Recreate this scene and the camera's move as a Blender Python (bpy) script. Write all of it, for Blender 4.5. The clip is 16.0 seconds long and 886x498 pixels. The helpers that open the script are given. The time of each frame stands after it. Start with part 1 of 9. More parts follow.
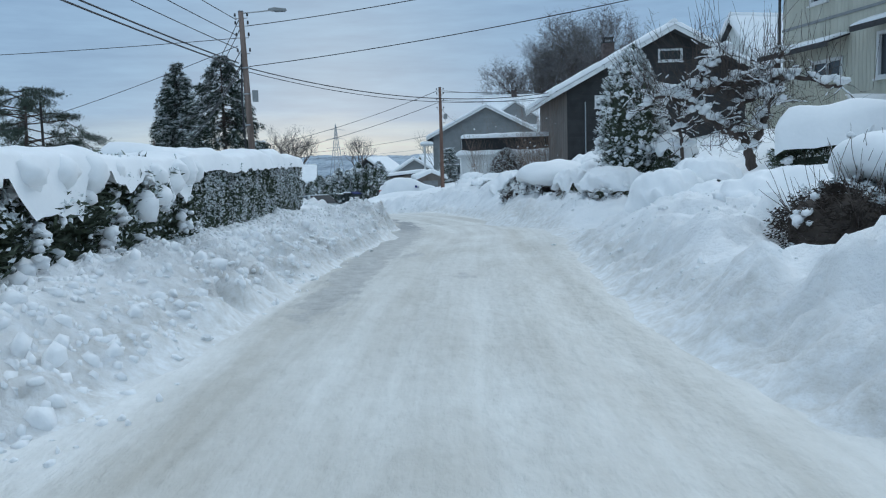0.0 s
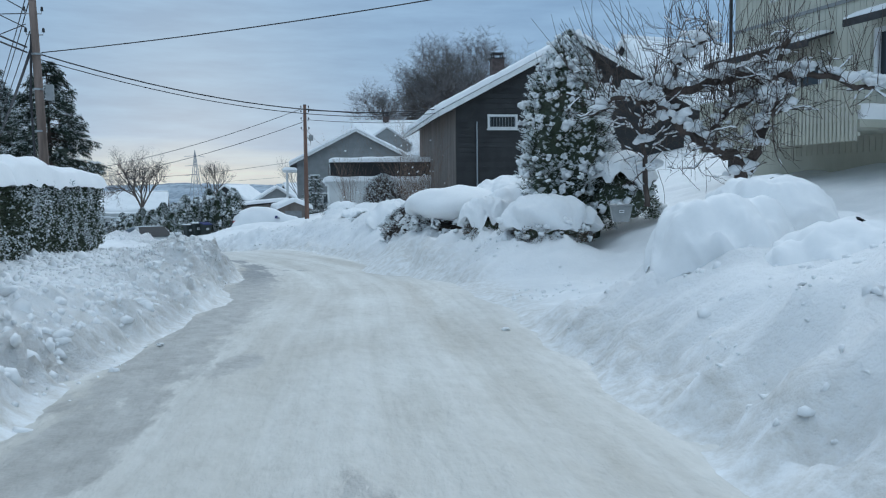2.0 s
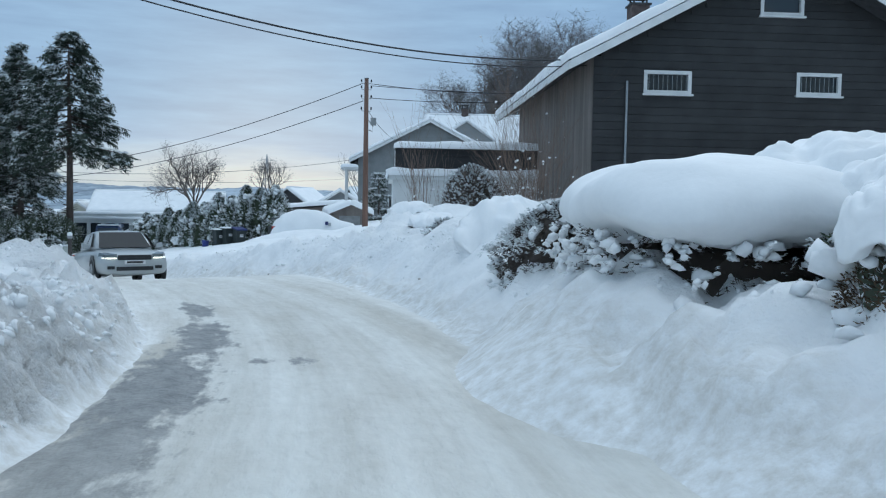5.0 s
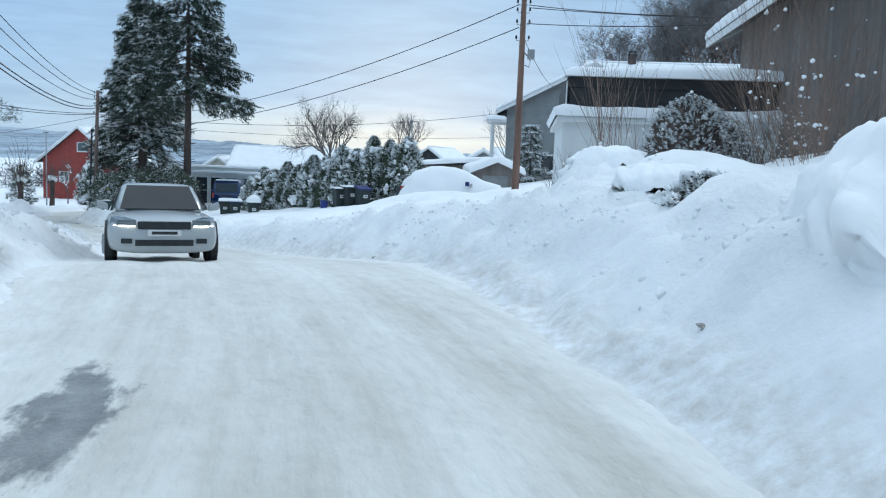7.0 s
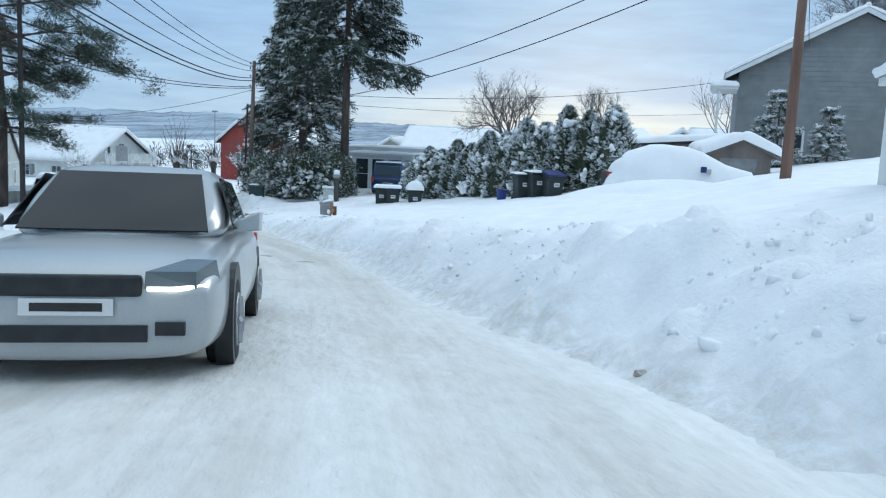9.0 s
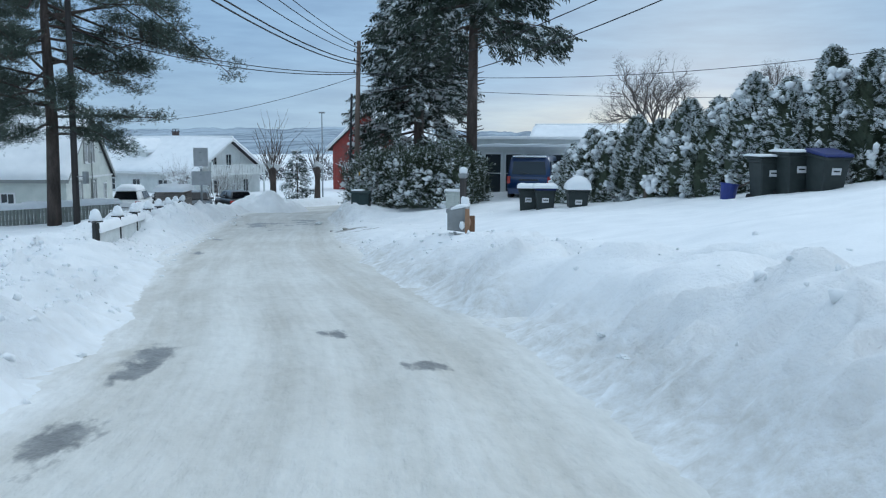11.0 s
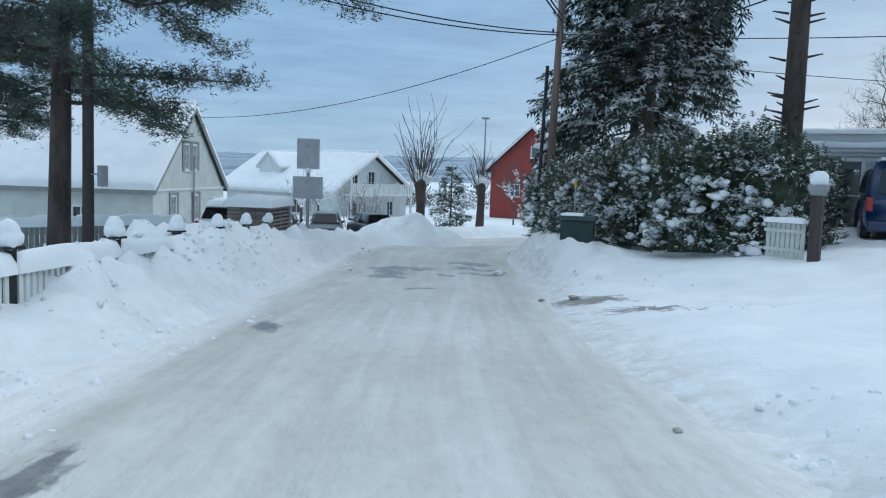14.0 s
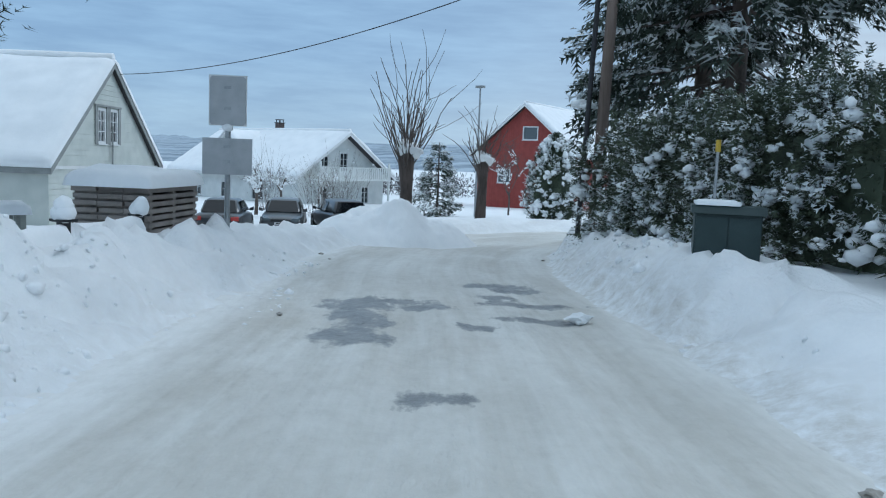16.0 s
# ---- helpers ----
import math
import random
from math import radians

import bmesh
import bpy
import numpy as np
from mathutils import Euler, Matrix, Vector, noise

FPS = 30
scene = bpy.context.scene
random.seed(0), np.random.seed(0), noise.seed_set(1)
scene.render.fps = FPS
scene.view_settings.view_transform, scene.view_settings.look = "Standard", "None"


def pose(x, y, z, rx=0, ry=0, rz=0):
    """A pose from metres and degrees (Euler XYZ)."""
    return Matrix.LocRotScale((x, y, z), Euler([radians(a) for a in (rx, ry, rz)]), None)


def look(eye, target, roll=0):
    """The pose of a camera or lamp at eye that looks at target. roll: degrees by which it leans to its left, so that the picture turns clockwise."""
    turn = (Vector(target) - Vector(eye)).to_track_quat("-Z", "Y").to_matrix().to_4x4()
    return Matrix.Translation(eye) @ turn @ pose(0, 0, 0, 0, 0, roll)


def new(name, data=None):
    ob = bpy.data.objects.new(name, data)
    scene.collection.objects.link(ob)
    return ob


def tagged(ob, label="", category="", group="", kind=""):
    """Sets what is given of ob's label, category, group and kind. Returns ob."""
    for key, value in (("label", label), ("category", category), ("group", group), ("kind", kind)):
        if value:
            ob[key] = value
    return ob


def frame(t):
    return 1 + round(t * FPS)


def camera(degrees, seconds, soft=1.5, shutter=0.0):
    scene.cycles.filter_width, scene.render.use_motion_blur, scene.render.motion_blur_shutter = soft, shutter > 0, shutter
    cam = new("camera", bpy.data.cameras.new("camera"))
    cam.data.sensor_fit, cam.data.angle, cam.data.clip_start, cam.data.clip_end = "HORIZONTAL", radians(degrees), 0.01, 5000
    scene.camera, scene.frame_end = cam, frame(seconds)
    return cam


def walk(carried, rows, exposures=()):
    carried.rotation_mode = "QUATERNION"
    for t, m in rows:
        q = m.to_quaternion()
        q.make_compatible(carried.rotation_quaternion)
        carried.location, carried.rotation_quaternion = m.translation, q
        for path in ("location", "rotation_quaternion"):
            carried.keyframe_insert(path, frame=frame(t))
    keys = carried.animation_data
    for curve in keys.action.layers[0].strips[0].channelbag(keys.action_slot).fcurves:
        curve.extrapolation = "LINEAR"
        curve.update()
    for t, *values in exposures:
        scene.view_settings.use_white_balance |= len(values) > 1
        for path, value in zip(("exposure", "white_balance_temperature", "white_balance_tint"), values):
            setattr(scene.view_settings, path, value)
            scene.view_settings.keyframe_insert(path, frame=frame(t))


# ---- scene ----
cam = camera(57.1, 16.0, soft=1.15)
PATH = [
    (0, (2.935, 3.193, 2.784), (2.915, 5.182, 2.582), -1.7),
    (0.5, (2.802, 4.682, 2.714), (2.958, 6.669, 2.546), -1.2),
    (1, (2.719, 6.376, 2.721), (3.02, 8.348, 2.58), -0.0),
    (1.5, (2.733, 8.22, 2.713), (3.063, 10.188, 2.585), -0.2),
    (2, (2.927, 10.184, 2.656), (3.237, 12.156, 2.524), -0.6),
    (2.5, (3.166, 12.325, 2.589), (3.454, 14.299, 2.44), -0.6),
    (3, (3.309, 14.212, 2.556), (3.588, 16.186, 2.403), -0.2),
    (3.2, (3.343, 14.978, 2.548), (3.614, 16.954, 2.398), 0.4),
    (5.3, (3.38, 24.243, 2.297), (3.487, 26.237, 2.191), 1.2),
    (5.5, (3.374, 25.065, 2.254), (3.449, 27.06, 2.135), 1.5),
    (6, (3.249, 27.107, 2.187), (3.228, 29.101, 2.026), 2.3),
    (6.3, (3.132, 28.324, 2.16), (3.054, 30.315, 1.978), 2.7),
    (6.5, (3.044, 29.192, 2.155), (2.929, 31.179, 1.968), 2.4),
    (7, (2.829, 31.618, 2.039), (2.636, 33.598, 1.835), 2.3),
    (7.5, (2.48, 33.907, 1.983), (2.208, 35.875, 1.755), 2.5),
    (8, (1.984, 36.029, 1.922), (1.613, 37.98, 1.688), 2.5),
    (8.5, (1.463, 38.232, 1.916), (0.949, 40.15, 1.672), 2.8),
    (8.7, (1.096, 39.159, 1.894), (0.541, 41.063, 1.64), 2.7),
    (10.8, (-3.562, 48.813, 0.985), (-4.405, 50.609, 0.738), 0.4),
    (11, (-4.207, 49.684, 0.944), (-5.081, 51.465, 0.695), 0.4),
    (11.5, (-5.865, 51.912, 0.731), (-6.818, 53.654, 0.489), 2.5),
    (12, (-7.445, 54.051, 0.547), (-8.454, 55.764, 0.326), 5.4),
    (12.5, (-8.992, 56.168, 0.411), (-10.037, 57.863, 0.214), 4.7),
    (13, (-10.557, 58.113, 0.234), (-11.65, 59.777, 0.048), 2.9),
    (13.5, (-12.127, 60.044, 0.078), (-13.279, 61.67, -0.093), 2.1),
    (14, (-13.612, 61.797, -0.06), (-14.791, 63.402, -0.241), 1.9),
    (14.5, (-15.026, 63.524, -0.186), (-16.193, 65.135, -0.397), 1.4),
    (15, (-16.455, 65.219, -0.319), (-17.61, 66.839, -0.522), 1.2),
    (15.5, (-17.878, 66.932, -0.415), (-19.014, 68.565, -0.618), 1.9),
    (16, (-19.261, 68.581, -0.517), (-20.389, 70.22, -0.725), 2.3),
]
EXPOSURE = [(0, -0.38, 5500, 6), (3.2, -0.36, 5500, 6), (5.5, -0.21, 5520, 6), (7, 0.0, 5550, 6), (8.7, 0.0, 5550, 6), (11, -0.22, 5520, 6), (14, -0.19, 5520, 6), (16, -0.17, 5520, 6)]
walk(cam, [(t, look(eye, target, roll)) for t, eye, target, roll in PATH], EXPOSURE)

# ---- sky, sun ----
world = bpy.data.worlds.new("winter_sky")
scene.world = world
world.use_nodes = True
wn, wl = world.node_tree.nodes, world.node_tree.links
wn.clear()


def wnode(kind, **values):
    n = wn.new(kind)
    for key, value in values.items():
        if key in n.inputs:
            n.inputs[key].default_value = value
    return n


sky = wn.new("ShaderNodeTexSky")
sky.sky_type = "NISHITA"
sky.sun_disc = False
sky.sun_elevation, sky.sun_rotation = radians(9), radians(-8)
sky.air_density, sky.dust_density = 1.0, 2.0
coord = wn.new("ShaderNodeTexCoord")
parts_of = wn.new("ShaderNodeSeparateXYZ")
wl.new(coord.outputs["Generated"], parts_of.inputs[0])
# an overcast layer that thins out towards the horizon, with long streaks
def sky_ramp(stops):
    r = wn.new("ShaderNodeValToRGB")
    r.color_ramp.elements[0].position, r.color_ramp.elements[0].color = stops[0][0], (*stops[0][1], 1)
    r.color_ramp.elements[1].position, r.color_ramp.elements[1].color = stops[-1][0], (*stops[-1][1], 1)
    for at, tone in stops[1:-1]:
        r.color_ramp.elements.new(at).color = (*tone, 1)
    return r


HIGH = [(0.12, (0.235, 0.38, 0.53)), (0.30, (0.23, 0.37, 0.515)), (0.45, (0.35, 0.465, 0.57)), (0.65, (0.76, 0.84, 0.89)), (1.0, (0.94, 0.99, 1.01))]
rise = sky_ramp([(0.0, (0.37, 0.485, 0.57)), (0.03, (0.38, 0.49, 0.575)), (0.07, (0.335, 0.45, 0.56)), (0.13, (0.30, 0.42, 0.55)), (0.30, (0.275, 0.395, 0.53))] + HIGH[2:])
rise_sun = sky_ramp([(0.0, (0.43, 0.515, 0.56)), (0.022, (0.51, 0.575, 0.575)), (0.04, (0.41, 0.51, 0.575)), (0.07, (0.27, 0.415, 0.565))] + HIGH)
to_sun = wn.new("ShaderNodeVectorMath")
to_sun.operation = "DOT_PRODUCT"
to_sun.inputs[1].default_value = (-0.14, 0.99, 0)
wl.new(coord.outputs["Generated"], to_sun.inputs[0])
glow = wn.new("ShaderNodeMapRange")
glow.interpolation_type = "SMOOTHSTEP"
glow.inputs["From Min"].default_value, glow.inputs["From Max"].default_value = 0.92, 0.995
wl.new(to_sun.outputs["Value"], glow.inputs["Value"])
stretch = wn.new("ShaderNodeMapping")
stretch.inputs["Scale"].default_value = (1.3, 1.3, 9.0)
wl.new(coord.outputs["Generated"], stretch.inputs["Vector"])
streaks = wnode("ShaderNodeTexNoise", Scale=2.6, Detail=6.0, Roughness=0.55, Distortion=0.4)
wl.new(stretch.outputs[0], streaks.inputs["Vector"])
shift = wn.new("ShaderNodeMath")
shift.operation = "MULTIPLY_ADD"
shift.inputs[1].default_value, shift.inputs[2].default_value = 0.09, -0.045
wl.new(streaks.outputs["Fac"], shift.inputs[0])
lifted = wn.new("ShaderNodeMath")
lifted.operation = "ADD"
wl.new(parts_of.outputs["Z"], lifted.inputs[0])
wl.new(shift.outputs[0], lifted.inputs[1])
layers = wn.new("ShaderNodeMix")
layers.data_type = "RGBA"
wl.new(glow.outputs[0], layers.inputs["Factor"])
for ramp, socket in ((rise, "A"), (rise_sun, "B")):
    wl.new(lifted.outputs[0], ramp.inputs["Fac"])
    wl.new(ramp.outputs["Color"], layers.inputs[socket])
tufts = wnode("ShaderNodeTexNoise", Scale=7.0, Detail=5.0, Roughness=0.6)
wl.new(stretch.outputs[0], tufts.inputs["Vector"])
tuft_ramp = wn.new("ShaderNodeValToRGB")
tuft_ramp.color_ramp.elements[0].position, tuft_ramp.color_ramp.elements[0].color = 0.35, (0.90, 0.91, 0.93, 1)
tuft_ramp.color_ramp.elements[1].position, tuft_ramp.color_ramp.elements[1].color = 0.70, (1.12, 1.11, 1.08, 1)
wl.new(tufts.outputs["Fac"], tuft_ramp.inputs["Fac"])
cloud = wn.new("ShaderNodeMix")
cloud.data_type, cloud.blend_type = "RGBA", "MULTIPLY"
cloud.inputs["Factor"].default_value = 1.0
wl.new(layers.outputs["Result"], cloud.inputs["A"])
wl.new(tuft_ramp.outputs["Color"], cloud.inputs["B"])
back_clear = wnode("ShaderNodeBackground", Strength=0.05)
wl.new(sky.outputs["Color"], back_clear.inputs["Color"])
back_cloud = wnode("ShaderNodeBackground", Strength=1.35)
wl.new(cloud.outputs["Result"], back_cloud.inputs["Color"])
both = wnode("ShaderNodeMixShader", Fac=0.9)
wl.new(back_clear.outputs[0], both.inputs[1])
wl.new(back_cloud.outputs[0], both.inputs[2])
wout = wn.new("ShaderNodeOutputWorld")
wl.new(both.outputs[0], wout.inputs["Surface"])

sun_data = bpy.data.lights.new("sun", "SUN")
sun_data.energy, sun_data.angle, sun_data.color = 0.75, radians(18), (1.0, 0.96, 0.90)
sun = new("sun", sun_data)
sun.matrix_world = look((0, 0, 50), (-26, -62, 14))

# ---- materials ----


def surface(name, low, high, scale=4.0, rough=0.8, bump=0.2, fine=60.0, metal=0.0, spread=0.35, squash=(1, 1, 1), island=0.0, obj_rand=0.0, spec=0.4, coat=0.0, local=True, depth=0.02):
    """Two tones mixed by a coarse and a fine noise, with relief of the given depth in metres."""
    m = bpy.data.materials.new(name)
    m.use_nodes = True
    n, l = m.node_tree.nodes, m.node_tree.links
    b = n["Principled BSDF"]
    b.inputs["Roughness"].default_value, b.inputs["Metallic"].default_value = rough, metal
    b.inputs["Specular IOR Level"].default_value, b.inputs["Coat Weight"].default_value = spec, coat
    if local:
        where = n.new("ShaderNodeTexCoord").outputs["Object"]
    else:
        where = n.new("ShaderNodeNewGeometry").outputs["Position"]
    mp = n.new("ShaderNodeMapping")
    mp.inputs["Scale"].default_value = squash
    l.new(where, mp.inputs["Vector"])
    coarse, small = n.new("ShaderNodeTexNoise"), n.new("ShaderNodeTexNoise")
    coarse.inputs["Scale"].default_value, coarse.inputs["Detail"].default_value = scale, 5
    small.inputs["Scale"].default_value, small.inputs["Detail"].default_value = fine, 3
    l.new(mp.outputs[0], coarse.inputs["Vector"])
    l.new(mp.outputs[0], small.inputs["Vector"])
    add = n.new("ShaderNodeMath")
    add.operation = "MULTIPLY_ADD"
    add.inputs[1].default_value = spread
    l.new(small.outputs["Fac"], add.inputs[0])
    l.new(coarse.outputs["Fac"], add.inputs[2])
    last = add.outputs[0]
    for amount, source in ((island, "Random Per Island"), (obj_rand, "Random")):
        if amount:
            r = n.new("ShaderNodeNewGeometry" if source != "Random" else "ShaderNodeObjectInfo")
            more = n.new("ShaderNodeMath")
            more.operation = "MULTIPLY_ADD"
            more.inputs[1].default_value = amount
            l.new(r.outputs[source], more.inputs[0])
            l.new(last, more.inputs[2])
            last = more.outputs[0]
    ramp = n.new("ShaderNodeValToRGB")
    top = 0.72 + spread * 0.6 + island + obj_rand
    ramp.color_ramp.elements[0].position, ramp.color_ramp.elements[0].color = min(0.3 + spread * 0.35, 0.9), (*low, 1)
    ramp.color_ramp.elements[1].position, ramp.color_ramp.elements[1].color = min(top, 1.0), (*high, 1)
    l.new(last, ramp.inputs["Fac"])
    l.new(ramp.outputs["Color"], b.inputs["Base Color"])
    if bump:
        bp = n.new("ShaderNodeBump")
        bp.inputs["Strength"].default_value, bp.inputs["Distance"].default_value = bump, depth
        l.new(add.outputs[0], bp.inputs["Height"])
        l.new(bp.outputs[0], b.inputs["Normal"])
    return m


def churn(m):
    """Adds crumbly relief and a beige tint where the mesh says the snow was thrown up by the plough."""
    n, l = m.node_tree.nodes, m.node_tree.links
    b = n["Principled BSDF"]
    where = n.new("ShaderNodeNewGeometry").outputs["Position"]
    tossed, toe = n.new("ShaderNodeAttribute"), n.new("ShaderNodeAttribute")
    tossed.attribute_name, toe.attribute_name = "tossed", "toe"
    crumbs, grains = n.new("ShaderNodeTexNoise"), n.new("ShaderNodeTexVoronoi")
    crumbs.inputs["Scale"].default_value, crumbs.inputs["Detail"].default_value, crumbs.inputs["Roughness"].default_value = 6.0, 8, 0.72
    grains.inputs["Scale"].default_value = 11.0
    bend = n.new("ShaderNodeVectorMath")
    bend.operation = "MULTIPLY_ADD"
    bend.inputs[1].default_value = (0.12, 0.12, 0.12)
    l.new(where, crumbs.inputs["Vector"])
    l.new(crumbs.outputs["Color"], bend.inputs[0])
    l.new(where, bend.inputs[2])
    l.new(bend.outputs[0], grains.inputs["Vector"])
    mixed = n.new("ShaderNodeMath")
    mixed.operation = "MULTIPLY_ADD"
    mixed.inputs[1].default_value = -0.28
    l.new(grains.outputs["Distance"], mixed.inputs[0])
    l.new(crumbs.outputs["Fac"], mixed.inputs[2])
    bp = n.new("ShaderNodeBump")
    bp.inputs["Distance"].default_value = 0.16
    l.new(tossed.outputs["Fac"], bp.inputs["Strength"])
    l.new(mixed.outputs[0], bp.inputs["Height"])
    old = b.inputs["Normal"].links[0].from_socket
    l.new(old, bp.inputs["Normal"])
    l.new(bp.outputs[0], b.inputs["Normal"])
    tint = n.new("ShaderNodeMix")
    tint.data_type = "RGBA"
    tint.inputs["B"].default_value = (0.60, 0.585, 0.55, 1)
    spot = n.new("ShaderNodeMath")
    spot.operation = "MULTIPLY"
    soft = n.new("ShaderNodeMapRange")
    soft.inputs["From Min"].default_value, soft.inputs["From Max"].default_value = 0.35, 0.65
    l.new(crumbs.outputs["Fac"], soft.inputs["Value"])
    l.new(soft.outputs[0], spot.inputs[0])
    l.new(toe.outputs["Fac"], spot.inputs[1])
    l.new(spot.outputs[0], tint.inputs["Factor"])
    l.new(b.inputs["Base Color"].links[0].from_socket, tint.inputs["A"])
    # ground laid bare in streaks by turning wheels
    scraped, streak, over, shown, mud = (n.new("ShaderNode" + k) for k in ("Attribute", "TexNoise", "Math", "MapRange", "Mix"))
    scraped.attribute_name = "scraped"
    turn = n.new("ShaderNodeMapping")
    turn.inputs["Rotation"].default_value, turn.inputs["Scale"].default_value = (0, 0, radians(-15)), (5.5, 15.0, 1.0)
    streak.inputs["Scale"].default_value, streak.inputs["Detail"].default_value, streak.inputs["Roughness"].default_value = 1.0, 8, 0.7
    over.operation = "ADD"
    shown.inputs["From Min"].default_value, shown.inputs["From Max"].default_value = 1.25, 1.40
    mud.data_type = "RGBA"
    mud.inputs["B"].default_value = (0.29, 0.28, 0.255, 1)
    l.new(where, turn.inputs["Vector"])
    l.new(turn.outputs[0], streak.inputs["Vector"])
    l.new(streak.outputs["Fac"], over.inputs[0])
    l.new(scraped.outputs["Fac"], over.inputs[1])
    l.new(over.outputs[0], shown.inputs["Value"])
    l.new(shown.outputs[0], mud.inputs["Factor"])
    l.new(tint.outputs["Result"], mud.inputs["A"])
    l.new(mud.outputs["Result"], b.inputs["Base Color"])


def glass_like(name, tone, rough=0.06):
    m = bpy.data.materials.new(name)
    m.use_nodes = True
    b = m.node_tree.nodes["Principled BSDF"]
    b.inputs["Base Color"].default_value, b.inputs["Roughness"].default_value = (*tone, 1), rough
    b.inputs["Specular IOR Level"].default_value = 0.6
    return m


def glowing(name, tone, power):
    m = bpy.data.materials.new(name)
    m.use_nodes = True
    b = m.node_tree.nodes["Principled BSDF"]
    b.inputs["Base Color"].default_value = (0.8, 0.8, 0.8, 1)
    b.inputs["Emission Color"].default_value, b.inputs["Emission Strength"].default_value = (*tone, 1), power
    return m


SNOW = surface("fresh_snow", (0.79, 0.805, 0.815), (0.90, 0.908, 0.912), 1.6, 0.75, 0.35, 24, local=False, depth=0.05, spec=0.3)
SNOW_SOFT = surface("soft_snow", (0.81, 0.825, 0.835), (0.90, 0.908, 0.912), 1.2, 0.75, 0.25, 16, local=False, depth=0.03, spec=0.3)
DRIFT = surface("churned_bank_snow", (0.79, 0.805, 0.815), (0.90, 0.908, 0.912), 1.6, 0.75, 0.35, 24, local=False, depth=0.05, spec=0.3)
churn(DRIFT)
CLOD = surface("ploughed_snow", (0.66, 0.67, 0.67), (0.84, 0.86, 0.87), 2.2, 0.8, 0.5, 34, local=False, depth=0.05, spec=0.3, island=0.1)
GRIT = surface("dirty_slush", (0.22, 0.20, 0.17), (0.50, 0.48, 0.44), 5.0, 0.6, 0.6, 40, local=False, depth=0.04)
LEAF = surface("hedge_leaf", (0.024, 0.035, 0.023), (0.08, 0.10, 0.062), 3.0, 0.6, 0, 30, island=0.35, local=False)
LEAF_BROWN = surface("dry_leaf", (0.045, 0.03, 0.02), (0.13, 0.085, 0.05), 3.0, 0.7, 0, 30, island=0.35, local=False)
LEAF_DARK = surface("dark_twig_leaf", (0.018, 0.015, 0.013), (0.07, 0.055, 0.045), 3.0, 0.7, 0, 30, island=0.35, local=False)
FROST = surface("frosted_leaf", (0.42, 0.46, 0.47), (0.80, 0.83, 0.84), 3.0, 0.7, 0, 30, island=0.35, local=False)
NEEDLE = surface("spruce_needle", (0.012, 0.022, 0.018), (0.05, 0.07, 0.05), 2.0, 0.65, 0, 30, island=0.35, local=False)
PINE_NEEDLE = surface("pine_needle", (0.025, 0.04, 0.032), (0.085, 0.11, 0.085), 2.0, 0.65, 0, 30, island=0.35, local=False)
BARK = surface("bark", (0.035, 0.028, 0.024), (0.13, 0.10, 0.085), 5.0, 0.9, 0.8, 30, squash=(1, 1, 0.25), depth=0.03)
TWIG = surface("twig_bark", (0.05, 0.04, 0.035), (0.17, 0.14, 0.12), 6.0, 0.85, 0.2, 40)
TWIG_FINE = surface("grey_twig_bark", (0.10, 0.095, 0.095), (0.24, 0.23, 0.23), 6.0, 0.85, 0, 40)
TWIG_RED = surface("brown_twig", (0.13, 0.09, 0.07), (0.32, 0.235, 0.185), 6.0, 0.85, 0.2, 40)
POLE = surface("pole_wood", (0.10, 0.075, 0.06), (0.26, 0.20, 0.17), 5.0, 0.85, 0.5, 50, squash=(1, 1, 0.08))
POLE_DARK = surface("dark_pole_wood", (0.028, 0.026, 0.025), (0.085, 0.075, 0.07), 5.0, 0.85, 0.5, 50, squash=(1, 1, 0.08))
POLE_RED = surface("red_pole_wood", (0.11, 0.065, 0.048), (0.25, 0.155, 0.12), 5.0, 0.85, 0.5, 50, squash=(1, 1, 0.08))
STEEL = surface("galvanised_steel", (0.28, 0.30, 0.31), (0.45, 0.46, 0.47), 12.0, 0.45, 0.1, 80, metal=0.8)
BLACK = surface("black_plastic", (0.012, 0.013, 0.014), (0.03, 0.032, 0.034), 8.0, 0.45, 0.1, 90)
CABLE = surface("cable_sheath", (0.02, 0.02, 0.022), (0.045, 0.045, 0.05), 8.0, 0.6, 0, 50)
CREAM = surface("cream_board", (0.43, 0.425, 0.35), (0.57, 0.56, 0.475), 2.0, 0.7, 0.2, 40, squash=(1, 1, 0.15), obj_rand=0.15)
DARKWOOD = surface("dark_stained_board", (0.017, 0.017, 0.018), (0.041, 0.041, 0.042), 2.0, 0.6, 0.3, 40, squash=(0.2, 1, 1), obj_rand=0.2)
GREYWOOD = surface("weathered_board", (0.11, 0.095, 0.084), (0.26, 0.228, 0.205), 2.0, 0.8, 0.4, 40, squash=(1, 1, 0.15), obj_rand=0.2)
GREYWALL = surface("grey_painted_board", (0.19, 0.20, 0.20), (0.27, 0.28, 0.28), 2.0, 0.7, 0.2, 40, squash=(0.2, 1, 1), obj_rand=0.15)
WHITEWALL = surface("white_render", (0.60, 0.61, 0.60), (0.74, 0.75, 0.74), 1.4, 0.85, 0.2, 40)
WHITEBOARD = surface("white_painted_board", (0.58, 0.60, 0.58), (0.74, 0.75, 0.73), 1.8, 0.65, 0.2, 40, obj_rand=0.1)
OFFWHITE = surface("offwhite_board", (0.50, 0.53, 0.49), (0.63, 0.65, 0.60), 1.8, 0.65, 0.2, 40, obj_rand=0.1)
TRIM = surface("white_trim", (0.64, 0.65, 0.64), (0.78, 0.78, 0.77), 3.0, 0.55, 0.1, 60)
